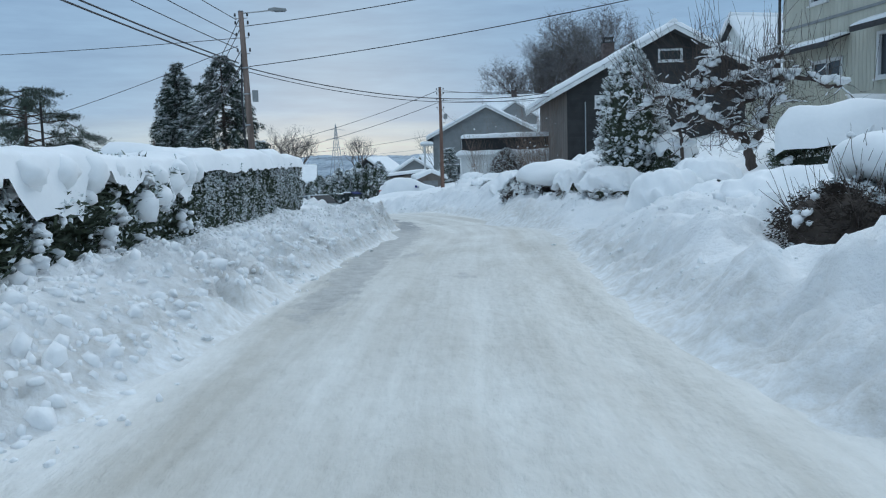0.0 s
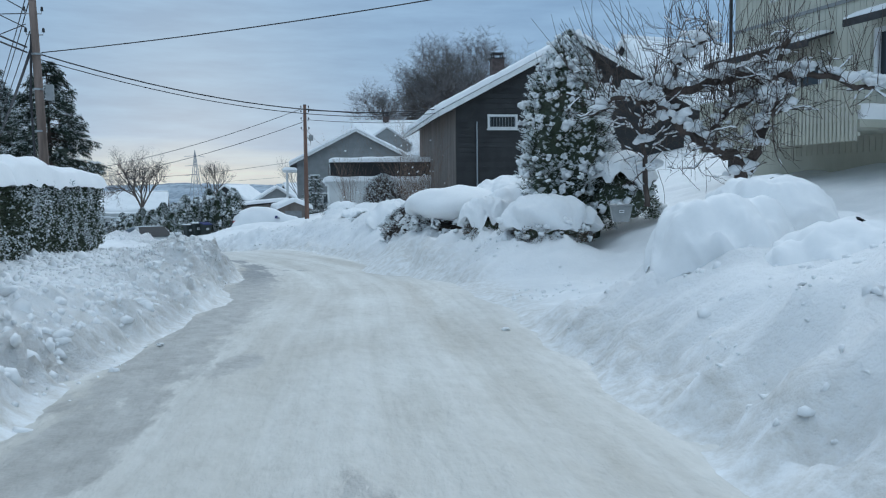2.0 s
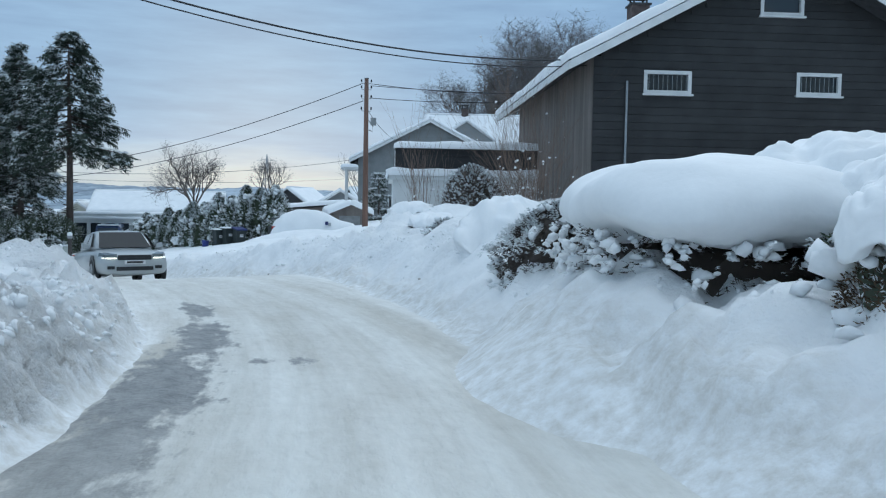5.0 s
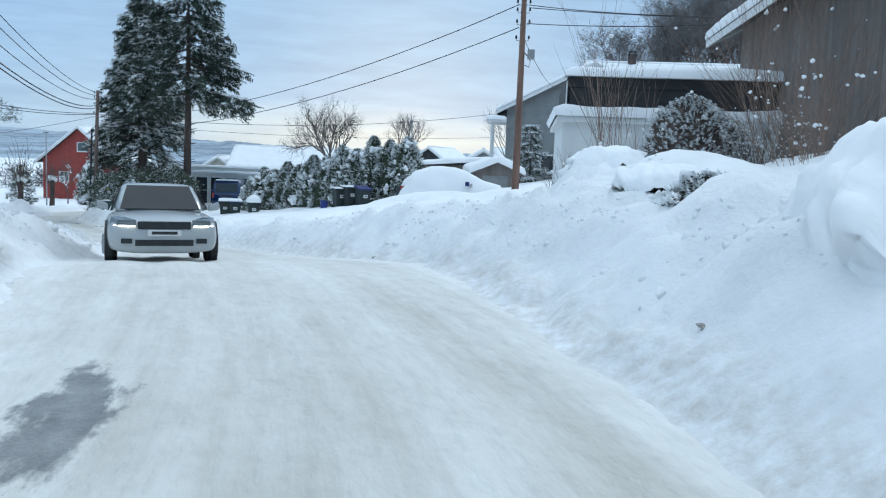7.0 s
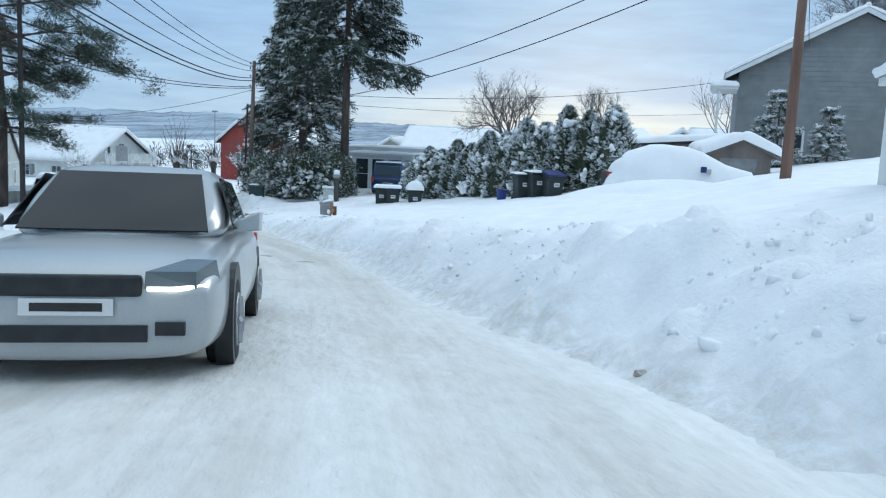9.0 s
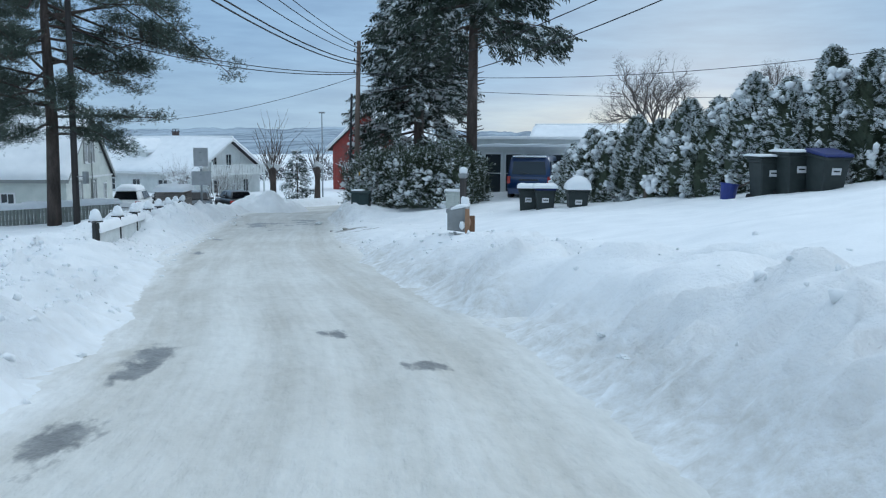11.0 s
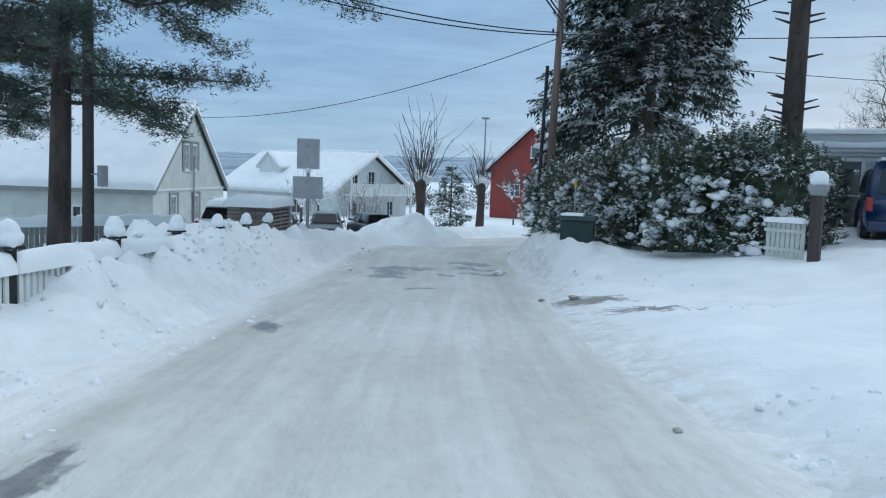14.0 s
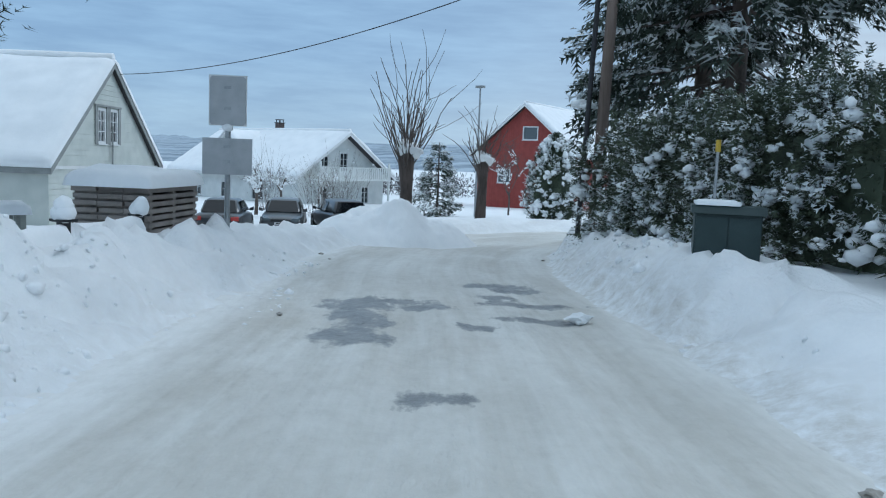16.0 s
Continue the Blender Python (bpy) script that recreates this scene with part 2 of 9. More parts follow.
REDWALL = surface("red_painted_board", (0.22, 0.042, 0.036), (0.31, 0.065, 0.052), 2.0, 0.7, 0.2, 40, obj_rand=0.15)
ROOFING = surface("dark_roofing", (0.03, 0.03, 0.032), (0.07, 0.07, 0.072), 5.0, 0.8, 0.3, 40)
PANE = glass_like("window_glass", (0.03, 0.038, 0.045))
CAR_GLASS = glass_like("car_glass", (0.006, 0.007, 0.009), 0.03)
CAR_GLASS.node_tree.nodes["Principled BSDF"].inputs["Specular IOR Level"].default_value = 0.35
PANE_GREY = glass_like("grey_window_glass", (0.10, 0.12, 0.13), 0.12)
BRICK = surface("chimney_brick", (0.05, 0.04, 0.04), (0.13, 0.10, 0.09), 6.0, 0.85, 0.4, 40)
SHUTTER = surface("grey_shutter", (0.22, 0.23, 0.22), (0.33, 0.34, 0.33), 3.0, 0.7, 0.2, 40)
SIGN_GREY = surface("sign_back", (0.36, 0.37, 0.38), (0.48, 0.49, 0.50), 4.0, 0.5, 0.1, 60)
FENCEWOOD = surface("grey_fence_board", (0.20, 0.21, 0.19), (0.36, 0.37, 0.34), 2.0, 0.8, 0.3, 40, obj_rand=0.2)
BIN_GREEN = surface("dark_green_plastic", (0.016, 0.024, 0.024), (0.034, 0.044, 0.042), 5.0, 0.5, 0.1, 80)
BIN_BLUE = surface("blue_plastic", (0.015, 0.022, 0.10), (0.03, 0.045, 0.18), 5.0, 0.45, 0.1, 80)
BOX_GREY = surface("grey_sheet_metal", (0.20, 0.21, 0.21), (0.31, 0.32, 0.32), 4.0, 0.5, 0.1, 60)
CAB_GREEN = surface("green_cabinet_paint", (0.018, 0.035, 0.036), (0.032, 0.055, 0.055), 4.0, 0.5, 0.1, 60)
POST_WOOD = surface("orange_post_wood", (0.16, 0.085, 0.05), (0.33, 0.20, 0.12), 5.0, 0.8, 0.4, 50, squash=(1, 1, 0.1))
VAN_BLUE = surface("blue_car_paint", (0.004, 0.022, 0.075), (0.007, 0.032, 0.11), 1.0, 0.3, 0, 60, coat=0.6)
SILVER = surface("silver_car_paint", (0.36, 0.38, 0.39), (0.46, 0.48, 0.48), 1.0, 0.35, 0, 60, coat=0.5, metal=0.3)
CARBLACK = surface("black_car_paint", (0.012, 0.014, 0.017), (0.03, 0.033, 0.036), 1.0, 0.3, 0, 60, coat=0.6)
CARGREY = surface("dark_grey_car_paint", (0.03, 0.035, 0.04), (0.06, 0.066, 0.07), 1.0, 0.35, 0, 60, coat=0.5)
TYRE = surface("tyre_rubber", (0.015, 0.015, 0.016), (0.035, 0.035, 0.036), 9.0, 0.85, 0.2, 60)
LAMP_RED = glass_like("red_lamp_glass", (0.35, 0.02, 0.015), 0.2)
LAMP_CLEAR = glowing("lit_headlamp", (1.0, 0.93, 0.70), 2.5)
PLATE = surface("plate_white", (0.6, 0.6, 0.6), (0.75, 0.75, 0.75), 5.0, 0.5, 0, 60)
INK = surface("dark_ink", (0.02, 0.02, 0.02), (0.04, 0.04, 0.04), 5.0, 0.6, 0, 60)
YELLOW = surface("yellow_plastic", (0.45, 0.30, 0.03), (0.60, 0.42, 0.05), 5.0, 0.5, 0, 60)
# woods and snowy fields, both tones shifted blue-grey to paint in distance haze
HAZY_HILLS = surface("hazed_winter_hillside", (0.07, 0.095, 0.125), (0.40, 0.47, 0.54), 0.013, 0.9, 0, 0.11, spread=0.7, local=False, squash=(1, 0.22, 1))
FARTREE = surface("far_winter_wood", (0.05, 0.05, 0.055), (0.14, 0.13, 0.13), 0.4, 0.9, 0, 3.0, island=0.3, local=False)
STACKWOOD = surface("stacked_planks", (0.15, 0.125, 0.11), (0.30, 0.265, 0.235), 3.0, 0.85, 0.3, 40, obj_rand=0.3)
CLOTH_BLUE = surface("blue_pail_plastic", (0.02, 0.03, 0.16), (0.03, 0.05, 0.25), 5.0, 0.4, 0, 60)
# ---- builders ----
rng = np.random.default_rng(7)


def mesh_of(name, V, F, smooth=False, materials=(), which=None):
    """A mesh from numpy vertices and one array of faces, all with the same number of corners, or from a list of faces."""
    me = bpy.data.meshes.new(name)
    if isinstance(F, np.ndarray):
        m, k = F.shape
        me.vertices.add(len(V))
        me.vertices.foreach_set("co", np.ascontiguousarray(V, dtype=np.float32).ravel())
        me.loops.add(m * k)
        me.loops.foreach_set("vertex_index", np.ascontiguousarray(F, dtype=np.int32).ravel())
        me.polygons.add(m)
        me.polygons.foreach_set("loop_start", np.arange(0, m * k, k, dtype=np.int32))
    else:
        me.from_pydata([tuple(v) for v in V], [], F)
    for mt in materials:
        me.materials.append(mt)
    if which is not None:
        me.polygons.foreach_set("material_index", np.ascontiguousarray(which, dtype=np.int32))
    me.polygons.foreach_set("use_smooth", [smooth] * len(me.polygons))
    me.update(calc_edges=True)
    me.validate()
    return me


class Geo:
    """Gathers faces, then makes them one mesh object."""

    def __init__(self):
        self.V, self.F = [], []

    def add(self, V, F):
        k = len(self.V)
        self.V.extend(tuple(map(float, v)) for v in V)
        self.F.extend(tuple(i + k for i in f) for f in F)
        return self

    def box(self, x0, x1, y0, y1, z0, z1):
        V = [(x, y, z) for z in (z0, z1) for y in (y0, y1) for x in (x0, x1)]
        return self.add(V, [(0, 2, 3, 1), (4, 5, 7, 6), (0, 1, 5, 4), (2, 6, 7, 3), (0, 4, 6, 2), (1, 3, 7, 5)])

    def prism(self, outline, offset):
        """A flat outline of points pushed along offset."""
        n, o = len(outline), Vector(offset)
        A = [Vector(p) for p in outline]
        V = A + [p + o for p in A]
        return self.add(V, [tuple(range(n))[::-1], tuple(range(n, 2 * n))] + [(i, (i + 1) % n, n + (i + 1) % n, n + i) for i in range(n)])

    def tube(self, pts, radii, n=6, caps=True):
        pts = [Vector(p) for p in pts]
        if not isinstance(radii, (list, tuple)):
            radii = [radii] * len(pts)
        rings = []
        for i, p in enumerate(pts):
            d = (pts[min(i + 1, len(pts) - 1)] - pts[max(i - 1, 0)]).normalized()
            a = d.cross(Vector((0.31, 0.17, 0.93)) if abs(d.z) < 0.9 else Vector((1, 0, 0))).normalized()
            b = d.cross(a)
            rings += [p + (a * math.cos(6.2832 * k / n) + b * math.sin(6.2832 * k / n)) * radii[i] for k in range(n)]
        m = len(pts)
        F = [(i * n + k, i * n + (k + 1) % n, (i + 1) * n + (k + 1) % n, (i + 1) * n + k) for i in range(m - 1) for k in range(n)]
        if caps:
            F += [tuple(range(n))[::-1], tuple(range((m - 1) * n, m * n))]
        return self.add(rings, F)

    def loft(self, rings):
        n = len(rings[0])
        V = [p for r in rings for p in r]
        F = [(i * n + k, i * n + (k + 1) % n, (i + 1) * n + (k + 1) % n, (i + 1) * n + k) for i in range(len(rings) - 1) for k in range(n)]
        return self.add(V, F + [tuple(range(n))[::-1], tuple(range((len(rings) - 1) * n, len(rings) * n))])


def link(name, me, parent=None, label="", bevel=0.0):
    ob = new(name, me)
    ob.parent = parent
    if label:
        tagged(ob, label)
    if bevel:
        bv = ob.modifiers.new("edge", "BEVEL")
        bv.width, bv.segments, bv.limit_method = bevel, 2, "ANGLE"
    return ob


def part(name, g, material, parent, label="", smooth=False, bevel=0.0):
    return link(name, mesh_of(name, g.V, g.F, smooth, [material]), parent, label, bevel)


def thing(name, m, label, category, group="", kind=""):
    e = new(name)
    e.empty_display_size = 0.3
    e.matrix_world = m
    return tagged(e, label, category, group, kind)


def hash2(ix, iy, seed):
    h = np.sin(ix * 127.1 + iy * 311.7 + seed * 74.7) * 43758.5453
    return h - np.floor(h)


def value_noise(x, y, seed=0):
    ix, iy = np.floor(x), np.floor(y)
    fx, fy = x - ix, y - iy
    fx, fy = fx * fx * (3 - 2 * fx), fy * fy * (3 - 2 * fy)
    a, b = hash2(ix, iy, seed), hash2(ix + 1, iy, seed)
    c, d = hash2(ix, iy + 1, seed), hash2(ix + 1, iy + 1, seed)
    return (a + (b - a) * fx) * (1 - fy) + (c + (d - c) * fx) * fy - 0.5


def cell_lumps(x, y, seed=0):
    """Rounded lumps: 1 in the middle of each cell, 0 at its border."""
    ix, iy = np.floor(x), np.floor(y)
    best = np.full(np.shape(x), 9.0)
    for ox in (-1, 0, 1):
        for oy in (-1, 0, 1):
            px, py = ix + ox + hash2(ix + ox, iy + oy, seed), iy + oy + hash2(ix + ox, iy + oy, seed + 5)
            best = np.minimum(best, (px - x) ** 2 + (py - y) ** 2)
    return np.clip(1 - best, 0, 1)


def grid_faces(nx, ny):
    i = np.arange(nx - 1)[None, :] + np.arange(ny - 1)[:, None] * nx
    return np.stack([i, i + 1, i + 1 + nx, i + nx], -1).reshape(-1, 4)


def snow_slab(p00, p10, p11, p01, thick, seed=0, step=0.18, round_at=0.25, lump=0.25, out=0.06):
    """A cushion of snow on a four-cornered surface, its rim rounded down to the surface."""
    P = [np.array(p, float) for p in (p00, p10, p11, p01)]
    nrm = np.cross(P[1] - P[0], P[3] - P[0])
    nrm /= np.linalg.norm(nrm)
    if nrm[2] < 0:
        nrm = -nrm
    lu, lv = np.linalg.norm(P[1] - P[0]), np.linalg.norm(P[3] - P[0])
    nu, nv = int(np.clip(lu / step, 4, 90)) + 3, int(np.clip(lv / step, 4, 90)) + 3
    rim_u, rim_v = min(0.25 * round_at / lu, 0.05), min(0.25 * round_at / lv, 0.05)
    u = np.concatenate([[0, rim_u], np.linspace(0, 1, nu - 2)[1:-1], [1 - rim_u, 1]])
    v = np.concatenate([[0, rim_v], np.linspace(0, 1, nv - 2)[1:-1], [1 - rim_v, 1]])
    U, W = np.meshgrid(u, v)
    base = (P[0] * ((1 - U) * (1 - W))[..., None] + P[1] * (U * (1 - W))[..., None] + P[2] * (U * W)[..., None] + P[3] * ((1 - U) * W)[..., None])
    du, dv = np.minimum(U, 1 - U) * lu, np.minimum(W, 1 - W) * lv
    fall = lambda d: np.sqrt(np.clip(1 - (1 - np.clip(d / round_at, 0, 1)) ** 2, 0, 1))
    h = fall(du) * fall(dv)
    wave = value_noise(U * lu * 0.9 + seed, W * lv * 0.9, seed) + 0.5 * value_noise(U * lu * 2.7, W * lv * 2.7 + seed, seed + 1)
    h = h * thick * (1 + lump * wave * 1.4)
    mid = sum(P) / 4
    swell = (base - mid) * (out / max(lu, lv) * np.sin(np.clip(h / thick, 0, 1) * 3.14))[..., None]
    V = (base + nrm * h[..., None] + swell).reshape(-1, 3)
    F = grid_faces(len(u), len(v))
    return V, F


def snow_part(name, corners, thick, parent=None, seed=0, mat=None, label="", **kw):
    V, F = snow_slab(*corners, thick, seed, **kw)
    return link(name, mesh_of(name, V, F, True, [mat or SNOW_SOFT]), parent, label)


def ico(level=2):
    bm = bmesh.new()
    bmesh.ops.create_icosphere(bm, subdivisions=level, radius=1)
    V = np.array([v.co[:] for v in bm.verts])
    F = np.array([[v.index for v in f.verts] for f in bm.faces])
    bm.free()
    return V, F


ICO1, ICO2, ICO3 = ico(1), ico(2), ico(3)


def blobs(C, R, seed=0, level=ICO2, rough=0.3, flat=0.75):
    """Many small rounded lumps as one mesh's arrays. C: centres; R: radii (n,) or (n, 3)."""
    V0, F0 = level
    C, R = np.asarray(C, float), np.asarray(R, float)
    if R.ndim == 1:
        R = np.stack([R, R, R * flat], 1)
    n = len(C)
    g = np.random.default_rng(seed)
    ph = g.uniform(0, 20, (n, 1, 3))
    fr = V0[None] * 2.3 + ph
    bump = 1 + rough * (np.sin(fr[..., 0] * 1.9 + fr[..., 1]) * np.sin(fr[..., 1] * 2.3 + fr[..., 2]) + 0.5 * np.sin(fr[..., 2] * 3.7 + fr[..., 0] * 2))
    V = C[:, None] + V0[None] * bump[..., None] * R[:, None]
    F = F0[None] + (np.arange(n) * len(V0))[:, None, None]
    return V.reshape(-1, 3), F.reshape(-1, 3)


def sprays(C, size, seed=0, up=None, droop=0.0, long=1.6, wide=0.55):
    """Small bent leaf-sprays (two quads each way) at the centres C. up: outward directions."""
    g = np.random.default_rng(seed)
    C = np.asarray(C, float)
    n = len(C)
    d = g.normal(size=(n, 3)) if up is None else np.asarray(up, float) + g.normal(size=(n, 3)) * 0.55
    d[:, 2] -= droop
    d /= np.linalg.norm(d, axis=1)[:, None] + 1e-9
    s = np.cross(d, g.normal(size=(n, 3)))
    s /= np.linalg.norm(s, axis=1)[:, None] + 1e-9
    nn = np.cross(d, s)
    size = np.broadcast_to(np.asarray(size, float), (n,))[:, None] * g.uniform(0.7, 1.3, (n, 1))
    L, W = size * long, size * wide
    a, b, c = C - d * L * 0.5, C + nn * size * 0.22, C + d * L * 0.5
    V = np.stack([a, b + s * W * 0.5, c, b - s * W * 0.5], 1).reshape(-1, 3)
    F = np.arange(n * 4).reshape(n, 4)
    return V, F


def fronds(C, D, size, seed=0, pairs=3, droop=0.25, thick=0.13, fan=0.6):
    """Feathery sprays: a spine with pairs of side twigs, each a slim triangle, growing from C along D."""
    g = np.random.default_rng(seed)
    C, D = np.asarray(C, float), np.asarray(D, float) + g.normal(0, 0.3, (len(C), 3))
    n = len(C)
    D = D / (np.linalg.norm(D, axis=1)[:, None] + 1e-9)
    S = np.cross(D, np.array([0, 0, 1.0]) + g.normal(0, 0.45, (n, 3)))
    S = S / (np.linalg.norm(S, axis=1)[:, None] + 1e-9)
    L = np.broadcast_to(np.asarray(size, float), (n,))[:, None] * g.uniform(0.65, 1.3, (n, 1))
    W = L * thick
    down = np.array([0, 0, -1.0])
    tris = [np.stack([C - S * W * 0.6, C + S * W * 0.6, C + D * L + down * droop * L * 0.5], 1)]
    for k in range(pairs):
        t = (k + 0.15) / pairs
        p = C + D * L * t + down * droop * L * 0.5 * t * t
        for side in (-1, 1):
            ln = L * fan * (1 - 0.6 * t) * g.uniform(0.7, 1.2, (n, 1))
            tip = p + (S * side * 0.85 + D * 0.55) * ln + down * droop * ln
            tris.append(np.stack([p - D * W, p + D * W, tip], 1))
    V = np.stack(tris, 1).reshape(-1, 3)
    return V, np.arange(len(V)).reshape(-1, 3)


def joined(name, pieces, parent, label="", smooth=False):
    """pieces: (V, F, material) with F all triangles or all quads; one mesh with several materials."""
    mats = []
    Vs, Fl, which, k = [], [], [], 0
    for V, F, mt in pieces:
        if mt not in mats:
            mats.append(mt)
        Vs.append(V)
        Fl.append(np.asarray(F) + k)
        which.append(np.full(len(F), mats.index(mt)))
        k += len(V)
    if len({f.shape[1] for f in Fl}) == 1:
        return tagged(link(name, mesh_of(name, np.concatenate(Vs), np.concatenate(Fl), smooth, mats, np.concatenate(which)), parent, label), kind="stuff" if parent else "")
    Fq = []
    for f in Fl:
        Fq += [tuple(r) for r in f.tolist()]
    return link(name, mesh_of(name, np.concatenate(Vs), Fq, smooth, mats, np.concatenate(which)), parent, label)


# ---- the lie of the road ----
# centre x, y, half width, height of the road
STATIONS = [(2.6, -60, 1.9, 2.6), (2.8, -20, 1.9, 1.95), (2.85, 0, 1.9, 1.58), (2.9, 10, 1.9, 1.45), (3.15, 18, 2.0, 1.27), (3.5, 25, 2.4, 1.02), (3.0, 31, 2.3, 0.82),
            (1.6, 36.5, 2.5, 0.72), (-0.7, 42, 2.9, 0.58), (-4.0, 48.6, 2.3, -0.13), (-7.5, 54.4, 2.0, -0.66), (-11.6, 59.2, 2.0, -1.03), (-16.3, 64.9, 2.0, -1.5), (-20.3, 70.4, 1.95, -1.85),
            (-23.9, 75.5, 2.1, -2.15), (-28.3, 81.5, 2.3, -2.42), (-31.2, 87.8, 2.5, -2.7), (-31.6, 95, 2.4, -2.9), (-28.5, 106, 2.3, -3.1), (-20, 125, 2.2, -3.4), (-5, 150, 2.2, -3.8)]
ST = np.array(STATIONS, float)


def spline(P, per=24):
    out = []
    for i in range(len(P) - 1):
        p0, p1, p2, p3 = P[max(i - 1, 0)], P[i], P[i + 1], P[min(i + 2, len(P) - 1)]
        for t in np.arange(per) / per:
            out.append(0.5 * (2 * p1 + (p2 - p0) * t + (2 * p0 - 5 * p1 + 4 * p2 - p3) * t * t + (3 * p1 - p0 - 3 * p2 + p3) * t ** 3))
    out.append(P[-1])
    return np.array(out)


ROAD = spline(ST)
RD = np.gradient(ROAD[:, :2], axis=0)
RD /= np.linalg.norm(RD, axis=1)[:, None]
RS = np.concatenate([[0], np.cumsum(np.linalg.norm(np.diff(ROAD[:, :2], axis=0), axis=1))])


def on_road(x, y):
    """For places: signed distance from the road's middle (right is positive), half width, road height and way along it."""
    x, y = np.ravel(x), np.ravel(y)
    d, hw, z, s = (np.empty(len(x)) for _ in range(4))
    for a in range(0, len(x), 20000):
        b = slice(a, a + 20000)
        D2 = (x[b, None] - ROAD[None, :, 0]) ** 2 + (y[b, None] - ROAD[None, :, 1]) ** 2
        i = D2.argmin(1)
        vx, vy = x[b] - ROAD[i, 0], y[b] - ROAD[i, 1]
        along = vx * RD[i, 0] + vy * RD[i, 1]
        side = vx * RD[i, 1] - vy * RD[i, 0]
        far_off = np.sqrt(D2[np.arange(len(i)), i])
        d[b] = np.where(np.abs(along) < 1, side, np.sign(side) * far_off)
        s[b] = RS[i] + along
        hw[b] = np.interp(s[b], RS, ROAD[:, 2])
        z[b] = np.interp(s[b], RS, ROAD[:, 3])
    return d, hw, z, s


S_OF = {round(float(y)): float(RS[i * 24]) for i, y in enumerate(ST[:, 1])}
# how the snow lies beside the road, by the way along it: bank height, bank width, height of the land behind, and its slope outwards
SIDE_S = [S_OF[k] for k in (-60, 0, 10)] + [S_OF[10] + 6.5, S_OF[18] + 1.5, S_OF[18] + 4.8, S_OF[25] + 0.5] + [S_OF[k] for k in (31, 36, 42, 49, 54, 59, 65, 70, 76, 82, 88, 95, 150)]
RIGHT = {"bank": [.75, .7, .65, .6, .18, .15, .5, .75, .9, 1.0, .95, .65, .42, .32, .16, .5, .6, .5, .5, .5],
         "wide": [1.8, 1.9, 2.0, 2.1, 2.6, 2.8, 3.0, 3.1, 2.9, 2.7, 2.5, 2.2, 2.0, 1.8, 2.4, 1.3, 1.4, 1.5, 1.6, 1.6],
         "inset": [.1, .1, .1, .1, .1, .2, .65, .8, .7, .5, .4, .3, .2, .1, .1, .1, .1, .1, .1, .1],
         "land": [1.0, .95, .9, .8, .45, .45, .7, .8, 1.0, 1.1, .9, .65, .42, .36, .3, .4, .6, .5, .5, .5],
         "slope": [.16, .18, .2, .21, .2, .2, .22, .22, .2, .17, .14, .13, .12, .11, .1, .1, .08, .06, .05, .03]}
LEFT = {"bank": [.42, .42, .42, .42, .45, .48, .5, .55, .6, .7, .6, .42, .3, .34, .5, .62, .3, .3, .3, .3],
        "inset": [-.1, -.1, -.06, .12] + [.3] * 5 + [.25, .2, .15, .05, -.1, -.4, -.45, -.1, .2, .3, .3],
        "wide": [1.5, 1.5, 1.5, 1.5, 1.4, 1.3, 1.3, 1.3, 1.4, 1.8, 2.1, 2.3, 2.5, 2.6, 2.4, 2.0, 1.6, 1.6, 1.6, 1.6],
        "land": [.55, .6, .6, .6, .6, .62, .65, .7, .6, .4, .3, .2, .15, .15, .15, .15, .1, .1, .1, .1],
        "slope": [0, 0, 0, 0, 0, 0, 0, -.02, -.03, -.04, -.05, -.05, -.05, -.05, -.05, -.05, -.05, -.05, -.04, -.04]}
# things wholly buried: rounded swellings of the snow (x, y, reach in x and y, height)
MOUNDS = [(6.7, 17.2, 1.3, 1.15, 0.1), (8.2, 18.6, 1.3, 1.1, 0.3), (6.9, 14.4, 1.5, 1.3, 0.1), (7.9, 10.9, 1.3, 1.6, 0.2), (7.9, 12.2, 1.8, 1.4, 0.35), (9.0, 20.6, 1.9, 1.3, 0.4), (9.5, 10.0, 2.4, 2.0, 0.5), (5.9, 10.1, 0.9, 1.0, -0.25), (6.45, 10.7, 0.95, 1.0, -0.34), (6.8, 38.0, 1.6, 1.9, 0.6),
          (5.4, 39.6, 1.2, 1.4, 0.45), (8.2, 31.0, 1.6, 1.8, 0.35), (9.0, 29.0, 1.8, 1.4, 0.35), (5.2, 43.0, 1.1, 1.3, 0.4), (6.6, 34.6, 2.0, 3.2, 0.2), (5.35, 29.9, 1.4, 2.6, 0.5), (6.2, 27.0, 1.4, 1.8, 0.36), (6.9, 25.0, 1.4, 1.4, 0.38), (4.3, 44.5, 1.6, 2.2, 0.38), (5.0, 36.5, 1.3, 3.0, 0.2), (-1.5, 65.0, 2.2, 1.6, 0.25)]


def smooth01(t):
    t = np.clip(t, 0, 1)
    return t * t * (3 - 2 * t)


